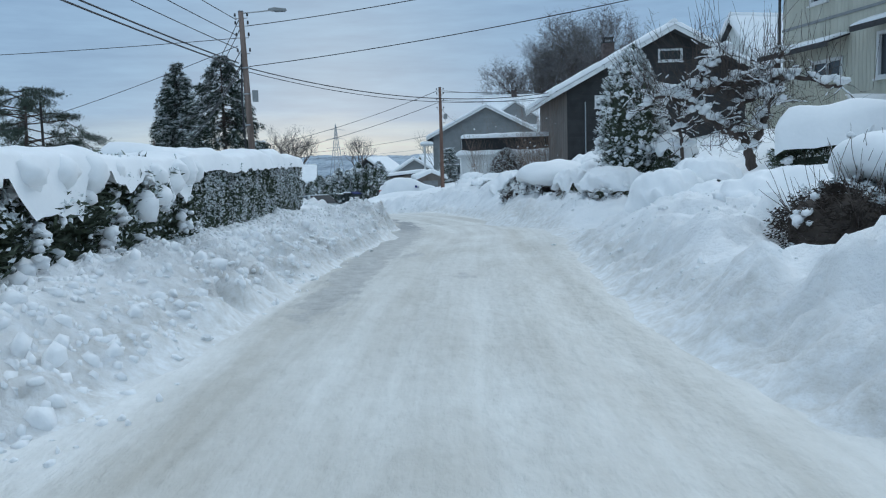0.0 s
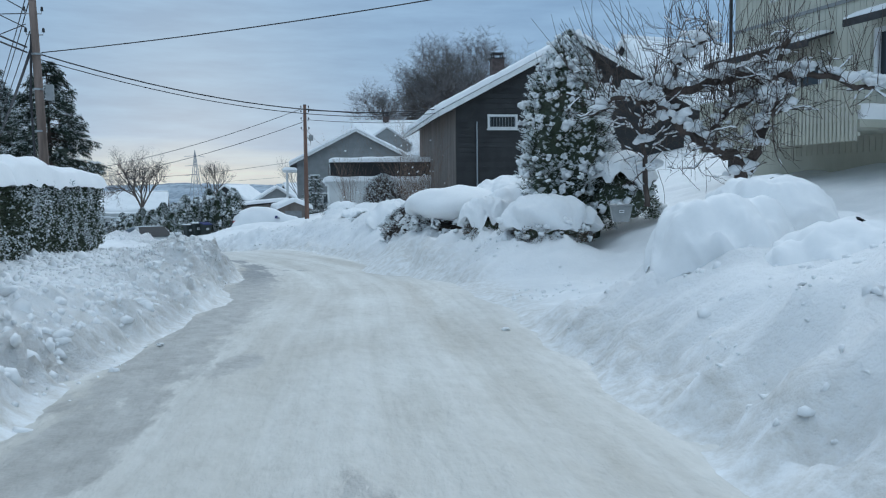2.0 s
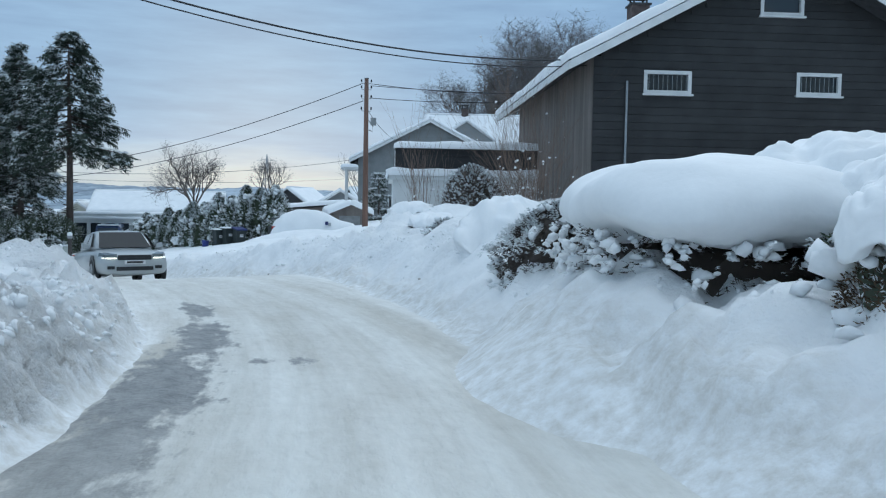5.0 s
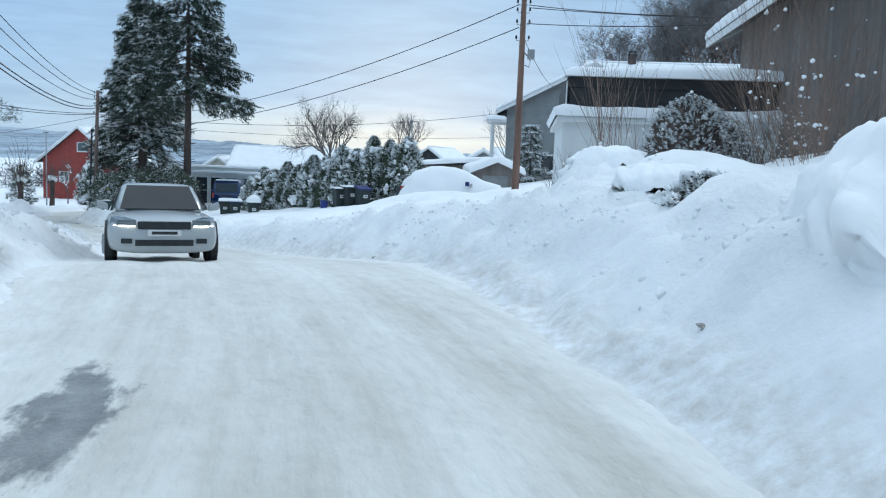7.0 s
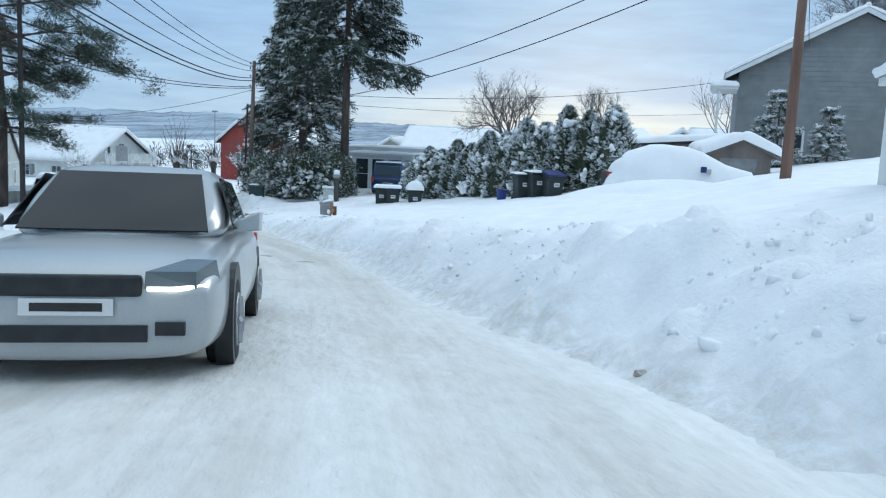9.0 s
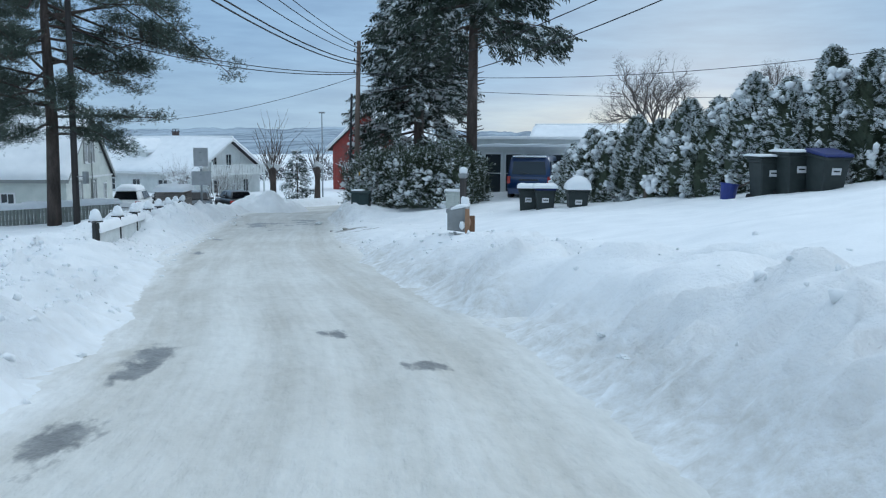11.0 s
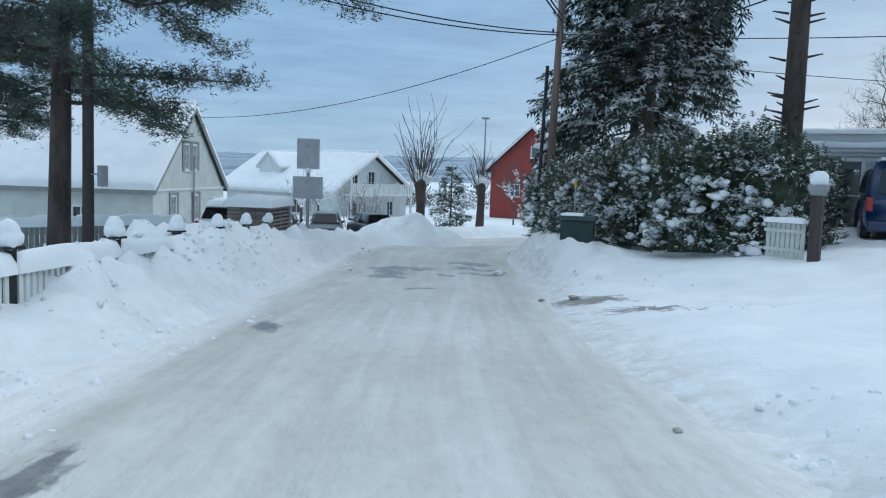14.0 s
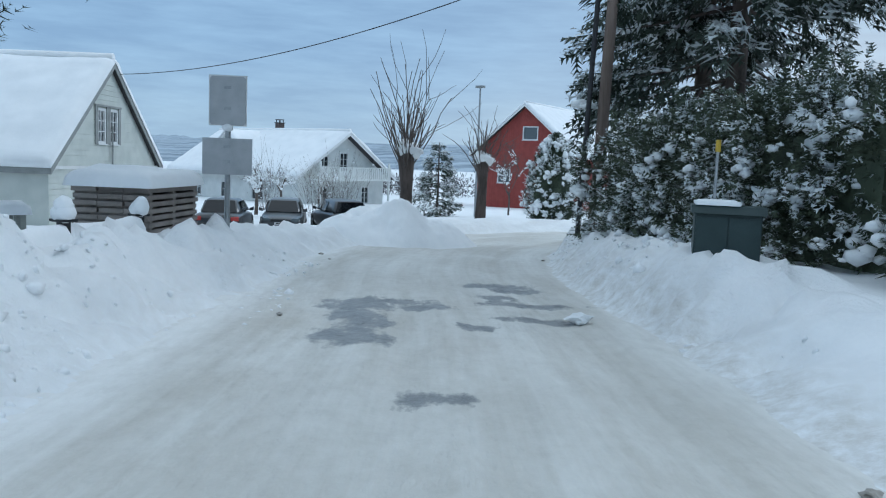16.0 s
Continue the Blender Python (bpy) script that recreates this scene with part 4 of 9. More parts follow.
def wall_part(name, p0, p1, profile, openings, thick, mat, parent, z0=0.0, inset=0.0):
    """A wall from p0 to p1 (outside to the right), with a top line and openings (u0, u1, z0, z1) right through it."""
    p0, p1 = Vector(p0), Vector(p1)
    length = (p1 - p0).length
    d = (p1 - p0) / length
    inward = Vector((-d.y, d.x))
    cuts = sorted({inset, length - inset, *[p[0] for p in profile if inset < p[0] < length - inset], *[o[0] for o in openings], *[o[1] for o in openings]})
    g = Geo()
    for a, b in zip(cuts, cuts[1:]):
        if b - a < 1e-4:
            continue
        holes = sorted((o[2], o[3]) for o in openings if o[0] <= a + 1e-4 and o[1] >= b - 1e-4)
        low = z0
        spans = []
        for h0, h1 in holes:
            spans.append((low, low, h0, h0))
            low = h1
        spans.append((low, low, top_at(profile, a), top_at(profile, b)))
        for la, lb, ha, hb in spans:
            if max(ha - la, hb - lb) < 0.01:
                continue
            A, B = p0 + d * a, p0 + d * b
            g.prism([(A.x, A.y, la), (B.x, B.y, lb), (B.x, B.y, hb), (A.x, A.y, ha)], (inward.x * thick, inward.y * thick, 0))
    w = part(name, g, mat, parent)
    bm = bmesh.new()
    bm.from_mesh(w.data)
    bmesh.ops.remove_doubles(bm, verts=bm.verts, dist=0.002)
    bm.to_mesh(w.data)
    bm.free()
    return w


def boards_on(p0, p1, profile, openings, mat, parent, width=0.17, upright=True, proud=0.022, z0=0.0, gap=0.012, name="board", most=300):
    """Boards nailed on a wall, each one an object, cut short at openings."""
    p0, p1 = Vector(p0), Vector(p1)
    length = (p1 - p0).length
    d = (p1 - p0) / length
    outw = Vector((d.y, -d.x)) * proud
    made = 0
    if upright:
        runs = [(u, min(u + width - gap, length)) for u in np.arange(0, length - 0.02, width)]
    else:
        runs = [(z, z + width - gap) for z in np.arange(z0, max(p[1] for p in profile) - 0.03, width)]
    for a, b in runs:
        spans = []
        if upright:
            low, cut = z0, [(o[2] - 0.06, o[3] + 0.06) for o in openings if o[0] - 0.06 < b and o[1] + 0.06 > a]
            for h0, h1 in sorted(cut):
                spans.append((low, h0))
                low = h1
            spans.append((low, None))
        else:
            us = np.linspace(0, length, 201)
            free = us[[top_at(profile, u) > b for u in us]]
            if len(free) < 2:
                continue
            low, end = free[0], free[-1]
            for o in sorted(openings):
                if o[2] - 0.06 < b and o[3] + 0.06 > a and o[0] < end and o[1] > low:
                    spans.append((low, o[0] - 0.06))
                    low = o[1] + 0.06
            spans.append((low, end))
        for s0, s1 in spans:
            g = Geo()
            if upright:
                ta, tb = (s1, s1) if s1 is not None else (top_at(profile, a) - 0.02, top_at(profile, b) - 0.02)
                if min(ta, tb) - s0 < 0.05:
                    continue
                A, B = p0 + d * a, p0 + d * b
                g.prism([(A.x, A.y, s0), (B.x, B.y, s0), (B.x, B.y, tb), (A.x, A.y, ta)], (outw.x, outw.y, 0))
            else:
                if s1 - s0 < 0.05:
                    continue
                A, B = p0 + d * s0, p0 + d * s1
                g.prism([(A.x, A.y, a), (B.x, B.y, a), (B.x, B.y, b), (A.x, A.y, b)], (outw.x, outw.y, 0))
            if made < most:
                part(name, g, mat, parent)
            made += 1


def window_part(p0, p1, hole, parent, nx=1, ny=1, frame_mat=None, pane=None, name="window", rim=0.065, sill=True, inset=0.05):
    """Frame, panes and sill in an opening of the wall p0 to p1."""
    p0, p1 = Vector(p0), Vector(p1)
    d = (p1 - p0).normalized()
    outw = Vector((d.y, -d.x))
    u0, u1, z0, z1 = hole
    frame_mat = frame_mat or TRIM

    def block(g, a, b, lo, hi, depth0, depth1):
        A, B = p0 + d * a + outw * depth0, p0 + d * b + outw * depth0
        o = outw * (depth1 - depth0)
        g.prism([(A.x, A.y, lo), (B.x, B.y, lo), (B.x, B.y, hi), (A.x, A.y, hi)], (o.x, o.y, 0))

    # the frame is one closed ring
    corners = lambda grow: [(u0 - grow, z0 - grow), (u1 + grow, z0 - grow), (u1 + grow, z1 + grow), (u0 - grow, z1 + grow)]
    ring = []
    for depth, grow in ((-0.06, rim), (0.045, rim), (0.045, -0.03), (-0.06, -0.03)):
        for u, z in corners(grow):
            q = p0 + d * u + outw * depth
            ring.append((q.x, q.y, z))
    w = part(name, Geo().add(ring, [(4 * i + k, 4 * i + (k + 1) % 4, (4 * i + 4) % 16 + (k + 1) % 4, (4 * i + 4) % 16 + k) for i in range(4) for k in range(4)]), frame_mat, parent)
    for k in range(1, nx):
        u = u0 + (u1 - u0) * k / nx
        g = Geo()
        block(g, u - 0.022, u + 0.022, z0 + 0.03, z1 - 0.03, -0.05, 0.02)
        part("glazing_bar", g, frame_mat, w)
    for k in range(1, ny):
        z = z0 + (z1 - z0) * k / ny
        g = Geo()
        block(g, u0 + 0.03, u1 - 0.03, z - 0.015, z + 0.015, -0.045, 0.012)
        part("glazing_bar", g, frame_mat, w)
    for k in range(nx):
        g = Geo()
        block(g, u0 + (u1 - u0) * k / nx + 0.01, u0 + (u1 - u0) * (k + 1) / nx - 0.01, z0, z1, -inset - 0.01, -inset)
        part("pane", g, pane or PANE, w)
    if sill:
        g = Geo()
        block(g, u0 - rim - 0.04, u1 + rim + 0.04, z0 - rim - 0.05, z0 - rim, 0.0, 0.12)
        part("sill", g, frame_mat, w)
    return w


def house(name, x, y, z, rot, L, W, eave, ridge, label, mat, front=(), right=(), back=(), left=(), over=0.45, snow=0.28, seed=0, trim=None, boards=(), board_mat=None, board_w=0.2, upright=True,
          lattice=(1, 1), pane=None, shut_roof=None, category="house", frame_mat=None, thick=0.16, snow_step=0.3):
    """A gabled house. The ridge runs along its own x. Openings by side: (u0, u1, z0, z1) or with (nx, ny) behind."""
    T = thing(name, pose(x, y, z, 0, 0, rot), label, category)
    a, b = L / 2, W / 2
    flat = lambda n: [(0, eave), (n, eave)]
    gable = [(0, eave), (b, ridge), (W, eave)]
    sides = {"front": ((-a, -b), (a, -b), flat(L), front), "right": ((a, -b), (a, b), gable, right),
             "back": ((a, b), (-a, b), flat(L), back), "left": ((-a, b), (-a, -b), gable, left)}
    for key, (p0, p1, prof, holes) in sides.items():
        cut = [h[:4] for h in holes]
        w = wall_part("wall", p0, p1, prof, cut, 0.2, mat, T, z0=-1.5, inset=0.2 if key in ("right", "left") else 0.0)
        for h in holes:
            nx, ny = h[4:6] if len(h) >= 6 else lattice
            window_part(p0, p1, h[:4], T, nx, ny, frame_mat, pane)
        if key in boards:
            boards_on(p0, p1, prof, cut, board_mat or mat, w, board_w, upright)
    slope = (ridge - eave) / b
    g = Geo()
    lo = eave - over * slope
    # both roof planes as one folded slab
    ex = a + over
    prof = [(-b - over, lo), (0, ridge), (b + over, lo), (b + over, lo + thick), (0, ridge + thick), (-b - over, lo + thick)]
    for s0, s1 in ((0, 1), (1, 2)):
        (y0, z0_), (y1, z1_) = prof[s0], prof[s1]
        g.prism([(-ex, y0, z0_), (-ex, y1, z1_), (-ex, y1, z1_ + thick), (-ex, y0, z0_ + thick)], (2 * ex, 0, 0))
    roof = part("roof", g, shut_roof or ROOFING, T)
    for sx in (-1, 1):
        for s in (-1, 1):
            g = Geo()
            x0 = sx * ex
            g.prism([(x0, s * (b + over), lo - 0.06), (x0, 0, ridge - 0.06), (x0, 0, ridge + thick + 0.01), (x0, s * (b + over), lo + thick + 0.01)], (sx * 0.03, 0, 0))
            part("bargeboard", g, trim or TRIM, roof)
    for s in (-1, 1):
        g = Geo().box(-ex, ex, min(s * (b + over), s * (b + over + 0.03)), max(s * (b + over), s * (b + over + 0.03)), lo - 0.05, lo + thick)
        part("fascia", g, trim or TRIM, roof)
    if snow:
        t = thick + 0.004
        for s in (-1, 1):
            c = [(-ex - 0.05, s * (b + over + 0.06), lo + t), (ex + 0.05, s * (b + over + 0.06), lo + t), (ex + 0.05, 0, ridge + t + 0.02), (-ex - 0.05, 0, ridge + t + 0.02)]
            V, F = snow_slab(*c, snow, seed + s, step=snow_step, round_at=0.22, lump=0.3)
            # the ridge side stays full: lift its rim
            link("roof_snow", mesh_of("roof_snow", V, F, True, [SNOW_SOFT]), roof, "thick fresh snow")
        g = Geo()
        g.tube([(-ex + 0.05, 0, ridge + thick + snow * 0.55), (0, 0, ridge + thick + snow * 0.62), (ex - 0.05, 0, ridge + thick + snow * 0.55)], snow * 0.62, 12)
        part("ridge_snow", g, SNOW_SOFT, roof, "thick fresh snow", smooth=True)
    return T


def chimney(T, x, y, z0, z1, w=0.6, cap=True):
    g = Geo().box(x - w / 2, x + w / 2, y - w / 2, y + w / 2, z0, z1)
    c = part("chimney", g, BRICK, T, "dark chimney with a metal cap")
    g = Geo().box(x - w / 2 - 0.06, x + w / 2 + 0.06, y - w / 2 - 0.06, y + w / 2 + 0.06, z1, z1 + 0.06)
    if cap:
        for sx in (-1, 1):
            for sy in (-1, 1):
                g.box(x + sx * w * 0.36 - 0.03, x + sx * w * 0.36 + 0.03, y + sy * w * 0.36 - 0.03, y + sy * w * 0.36 + 0.03, z1 + 0.06, z1 + 0.28)
        g.box(x - w / 2, x + w / 2, y - w / 2, y + w / 2, z1 + 0.28, z1 + 0.33)
    part("chimney_cap", g, ROOFING, c)
    return c


def dormer(T, x, y0, y1, z0, eave, ridge, w, mat, snow=0.22, win=None, seed=0):
    """A small gable standing out of the front roof: its face at y0, running back to y1."""
    h = w / 2
    g = Geo().prism([(x - h, y0, z0), (x + h, y0, z0), (x + h, y0, eave), (x, y0, ridge), (x - h, y0, eave)], (0, y1 - y0, 0))
    dm = part("dormer", g, mat, T)
    for s in (-1, 1):
        o = h + 0.25
        lo = eave - 0.25 * (ridge - eave) / h
        g = Geo().prism([(x + s * o, y0 - 0.25, lo), (x, y0 - 0.25, ridge), (x, y0 - 0.25, ridge + 0.1), (x + s * o, y0 - 0.25, lo + 0.1)], (0, y1 - y0, 0))
        part("dormer_roof", g, TRIM, dm)
        snow_part("dormer_snow", [(x + s * o, y0 - 0.3, lo + 0.11), (x + s * o, y1, lo + 0.11), (x, y1, ridge + 0.12), (x, y0 - 0.3, ridge + 0.12)], snow, dm, seed + s, step=0.3)
    if win:
        window_part((x - h, y0), (x + h, y0), win, dm, 2, 3)
    return dm


# dark-stained house, its gable to the lane
dark = house("house", 14.2, 50.9, 2.6, 90, 12, 10.4, 3.85, 6.6, "dark-stained timber house with a snow-covered gable roof", DARKWOOD,
             left=[(1.45, 2.65, 2.95, 3.45, 1, 1), (5.75, 6.9, 3.0, 3.5, 1, 1), (4.65, 5.75, 5.15, 5.65, 1, 1)], front=[(2.0, 3.2, 1.6, 2.6, 2, 1)],
             over=0.85, snow=0.26, seed=3, boards=("left",), board_w=0.21, upright=False)
boards_on((6, 5.2), (-6, 5.2), [(0, 3.85), (12, 3.85)], [], GREYWOOD, dark, 0.2, True)
chimney(dark, 1.8, 1.6, 5.5, 7.15, 0.65)
part("downpipe", Geo().tube([(-6.1, 4.3, 0.4), (-6.1, 4.3, 3.2)], 0.035, 8), STEEL, dark)
# grilles in the two long low windows
for u0, z0 in ((1.45, 2.95), (5.75, 3.0)):
    g = Geo()
    for k in range(9):
        yy = 5.2 - (u0 + 0.08 + k * 0.13)
        g.tube([(-6.03, yy, z0 + 0.03), (-6.03, yy, z0 + 0.47)], 0.008, 4)
    part("window_grille", g, STEEL, dark)

# cream house with upright boards, on the raised plot
cream = house("house", 19.53, 25.49, 3.5, -80.2, 12, 9, 5.3, 8.2, "cream timber house with upright boards and snow on its roof", CREAM,
              front=[(4.6, 5.75, 1.4, 2.55, 1, 1), (1.5, 2.3, 3.95, 5.05, 1, 1), (1.6, 3.0, 0.9, 2.1, 2, 1), (8.5, 9.6, 1.4, 2.5, 1, 1)], over=0.55, snow=0.3, seed=9,
              boards=("front",), board_w=0.165, upright=True)
g = Geo().box(-6.02, 6.02, -4.56, -4.5, 3.32, 3.4)
part("band", g, BOX_GREY, cream, "grey drip board")
for x0, x1, z in ((-6.3, -2.6, 2.5), (-1.6, -0.05, 2.72)):
    g = Geo().prism([(x0, -4.53, z + 0.22), (x0, -5.25, z), (x0, -5.25, z + 0.05), (x0, -4.53, z + 0.27)], (x1 - x0, 0, 0))
    aw = part("awning", g, ROOFING, cream, "dark awning with a rim of snow")
    g = Geo().box(x0, x1, -5.28, -5.24, z - 0.1, z + 0.05)
    part("awning_front", g, ROOFING, aw)
    snow_part("awning_snow", [(x0, -5.27, z + 0.055), (x1, -5.27, z + 0.055), (x1, -4.53, z + 0.275), (x0, -4.53, z + 0.275)], 0.09, aw, 5, round_at=0.1)
part("downpipe", Geo().tube([(-6.35, -4.95, 5.1), (-6.3, -4.9, 4.85), (-6.06, -4.62, 4.6), (-6.06, -4.6, -0.5)], 0.045, 8), ROOFING, cream, "dark downpipe")
part("downpipe", Geo().tube([(0.95, -4.58, 5.0), (0.95, -4.58, -0.3)], 0.04, 8), ROOFING, cream, "dark downpipe")
part("gutter", Geo().tube([(-6.5, -5.12, 5.08), (6.5, -5.12, 5.08)], 0.06, 8), ROOFING, cream, "dark gutter")
part("number_plate", Geo().box(0.55, 0.63, -4.54, -4.52, 2.85, 3.2), INK, cream, "plain dark bar")
deck = thing("deck", pose(19.53, 25.49, 3.5, 0, 0, -80.2), "low cream timber deck with a slatted rail beside the house", "deck")
part("platform", Geo().box(-4.6, 0.2, -6.6, -4.6, 0.35, 0.5), CREAM, deck)
for k in range(3):
    part("rail", Geo().box(-4.6, 0.2, -6.63, -6.58, 0.18 + k * 0.5, 0.26 + k * 0.5), CREAM, deck)
for k in range(48):
    part("slat", Geo().box(-4.58 + k * 0.1, -4.515 + k * 0.1, -6.66, -6.635, 0.1, 1.28), CREAM, deck)
snow_part("deck_snow", [(-4.6, -6.55, 0.5), (0.2, -6.55, 0.5), (0.2, -4.6, 0.5), (-4.6, -4.6, 0.5)], 0.3, deck, 4)

# house with a white roof far behind the apple tree
house("house", 27.5, 60, 3.2, 15, 11, 9, 3.6, 8.6, "distant house with a steep snow-covered roof", WHITEBOARD, front=[(2, 3.2, 1.2, 2.4), (6, 7.2, 1.2, 2.4)], snow=0.35, seed=12)

# grey house below the lane, two gables
grey = house("house", 6.6, 88.0, 1.3, 90, 12, 10.2, 4.35, 7.0, "grey timber house with a white-edged gable roof under snow", GREYWALL,
             left=[(6.6, 7.8, 2.7, 3.5, 1, 1), (2.2, 3.0, 0.6, 1.6, 1, 1)], over=0.6, snow=0.2, seed=15, boards=("left",), board_w=0.22, upright=False)
part("porch_post", Geo().box(-6.6, -6.48, 5.9, 6.02, 0.0, 3.5), TRIM, grey)
part("porch_post", Geo().box(-4.0, -3.88, 5.9, 6.02, 0.0, 3.5), TRIM, grey)
part("porch_roof", Geo().box(-6.8, -3.0, 5.1, 6.3, 3.5, 3.62), TRIM, grey)
snow_part("porch_snow", [(-6.85, 5.05, 3.62), (-2.95, 5.05, 3.62), (-2.95, 6.35, 3.62), (-6.85, 6.35, 3.62)], 0.25, grey, 2)
grey2 = house("house", 16.5, 97.5, 1.8, 0, 18, 11, 5.0, 8.4, "long grey house with a broad snow-covered roof", GREYWALL, front=[(11.5, 15.0, 3.0, 4.4, 3, 1)], over=0.5, snow=0.3, seed=18)
dormer(grey2, -6.3, -6.0, 0.5, 4.6, 6.0, 7.55, 4.6, GREYWALL, seed=4)
chimney(grey2, -5.9, -0.2, 7.5, 9.3, 0.6)
g = Geo()
for k in range(7):
    g.box(2.0 + k * 0.55, 2.48 + k * 0.55, -5.3, -5.1, 5.7, 6.5)
part("roof_balcony", g, DARKWOOD, grey2, "dark timber balcony cut into the roof")

# white terrace with a dark rail
terrace = thing("terrace", pose(3.7, 52.6, 1.2), "white rendered garage with a railed roof terrace under snow", "garage")
wall_part("wall", (0, 0), (9.5, 0), [(0, 2.05), (9.5, 2.05)], [], 0.22, WHITEWALL, terrace, -1)
wall_part("wall", (9.5, 0), (9.5, 6), [(0, 2.05), (6, 2.05)], [], 0.22, WHITEWALL, terrace, -1, 0.22)
wall_part("wall", (9.5, 6), (0, 6), [(0, 2.05), (9.5, 2.05)], [], 0.22, WHITEWALL, terrace, -1)
wall_part("wall", (0, 6), (0, 0), [(0, 2.05), (6, 2.05)], [], 0.22, WHITEWALL, terrace, -1, 0.22)
part("rail_panel", Geo().box(0.1, 9.4, 0.15, 0.17, 2.3, 3.1), DARKWOOD, terrace, "dark stained panel behind the rail")
part("roof_slab", Geo().box(-0.15, 9.65, -0.15, 6.15, 2.05, 2.2), WHITEWALL, terrace)
snow_part("terrace_snow", [(-0.2, -0.2, 2.2), (9.7, -0.2, 2.2), (9.7, 6.2, 2.2), (-0.2, 6.2, 2.2)], 0.3, terrace, 8, out=0.3)
for y0, x0, x1 in ((0.12, 0.1, 9.4),):
    part("rail", Geo().box(x0, x1, y0 - 0.03, y0 + 0.03, 2.95, 3.2), DARKWOOD, terrace)
    part("rail", Geo().box(x0, x1, y0 - 0.03, y0 + 0.03, 2.3, 2.42), DARKWOOD, terrace)
    for k in range(30):
        xx = x0 + (x1 - x0) * k / 29
        part("baluster", Geo().box(xx - 0.06, xx + 0.06, y0 + 0.035, y0 + 0.06, 2.3, 3.1), DARKWOOD if k % 4 else TRIM, terrace)
part("rail", Geo().box(0.07, 0.13, 0.15, 5.9, 2.35, 3.2), DARKWOOD, terrace)
snow_part("rail_snow", [(0.0, -0.12, 3.2), (9.5, -0.12, 3.2), (9.5, 0.42, 3.2), (0.0, 0.42, 3.2)], 0.26, terrace, 9, round_at=0.16)

# steep-roofed pale house across the yard
pale = house("house", -54.7, 84.6, -3.75, 32.7, 13, 9.7, 2.55, 6.55, "pale timber house with a steep snow-laden roof", OFFWHITE,
             right=[(3.75, 4.35, 3.55, 4.8, 2, 3), (4.85, 5.45, 3.55, 4.8, 2, 3), (2.1, 2.7, 0.95, 2.2, 2, 3), (5.05, 5.65, 0.95, 2.2, 2, 3), (7.6, 8.3, 0.9, 2.0, 2, 2)],
             front=[(9.2, 10.0, 0.9, 1.7, 2, 1), (3.0, 3.8, 0.9, 1.7, 2, 1)], over=0.2, snow=0.33, seed=22, boards=("right",), board_w=0.2, upright=False, trim=SHUTTER)
for u0, u1, z0, z1 in ((3.75, 4.35, 3.55, 4.8), (4.85, 5.45, 3.55, 4.8), (2.1, 2.7, 0.95, 2.2), (5.05, 5.65, 0.95, 2.2)):
    for ua, ub in ((u0 - 0.27, u0 - 0.07), (u1 + 0.07, u1 + 0.27)):
        part("shutter", Geo().box(6.54, 6.58, -4.85 + ua, -4.85 + ub, z0 - 0.1, z1 + 0.12), SHUTTER, pale, "grey shutter")
    part("lintel", Geo().box(6.54, 6.60, -4.85 + u0 - 0.3, -4.85 + u1 + 0.3, z1 + 0.124, z1 + 0.2), SHUTTER, pale)
part("belt_trim", Geo().box(6.54, 6.59, -4.85, 4.85, 2.5, 2.62), TRIM, pale)
part("downpipe", Geo().tube([(6.62, 0.0, 4.2), (6.62, 0.0, -0.5)], 0.04, 8), SHUTTER, pale)
for bx, bz, bs in ((-3.2, 1.15, 0.26), (-2.85, 1.5, 0.24), (-2.45, 1.25, 0.24)):
    orn = part("wall_ornament", Geo().tube([(bx, -4.89, bz - bs * 0.4), (bx, -4.89, bz + bs * 0.5)], 0.02, 6), SHUTTER, pale, "dark butterfly-shaped wall ornament")
    for s in (-1, 1):
        part("wing", Geo().prism([(bx + s * 0.02, -4.88, bz - bs * 0.3), (bx + s * bs, -4.88, bz - bs * 0.45), (bx + s * bs * 0.8, -4.88, bz), (bx + s * bs * 1.1, -4.88, bz + bs * 0.6), (bx + s * 0.02, -4.88, bz + bs * 0.15)][::s], (0, -0.015, 0)), SHUTTER, orn)

# white house with a dormer and a balcony in its gable
white = house("house", -70.9, 118.4, -4.9, -4, 15.5, 9.4, 3.3, 6.35, "white timber house with a snowy roof, dormer and gable balcony", WHITEBOARD,
              right=[(2.2, 3.0, 3.45, 4.6, 2, 3), (4.3, 5.1, 3.45, 4.9, 2, 3), (6.8, 7.6, 0.9, 2.2, 2, 3), (2.0, 3.0, 0.9, 2.2, 2, 3)], front=[(2.0, 3.2, 1.0, 2.2, 2, 2), (6.0, 7.2, 1.0, 2.2, 2, 2), (10.0, 11.4, 1.0, 2.2, 2, 2)], over=0.7, snow=0.3, seed=27)
dormer(white, -2.4, -3.6, 1.0, 3.6, 5.15, 6.4, 3.2, WHITEBOARD, win=(0.65, 2.45, 4.45, 5.3), seed=6)
chimney(white, -0.6, 0.4, 5.8, 7.3, 0.55)
bal = part("balcony", Geo().box(7.75, 9.3, -4.0, 4.0, 2.75, 2.9), WHITEBOARD, white)
for k in range(34):
    part("baluster", Geo().box(9.24, 9.28, -3.95 + k * 0.235, -3.8 + k * 0.235, 2.9, 3.75), WHITEBOARD, bal)
part("handrail", Geo().box(9.2, 9.32, -4.0, 4.0, 3.75, 3.83), WHITEBOARD, bal)
for s in (-3.8, 3.8):
    part("post", Geo().box(9.15, 9.28, s - 0.07, s + 0.07, -1.0, 4.2), WHITEBOARD, bal)

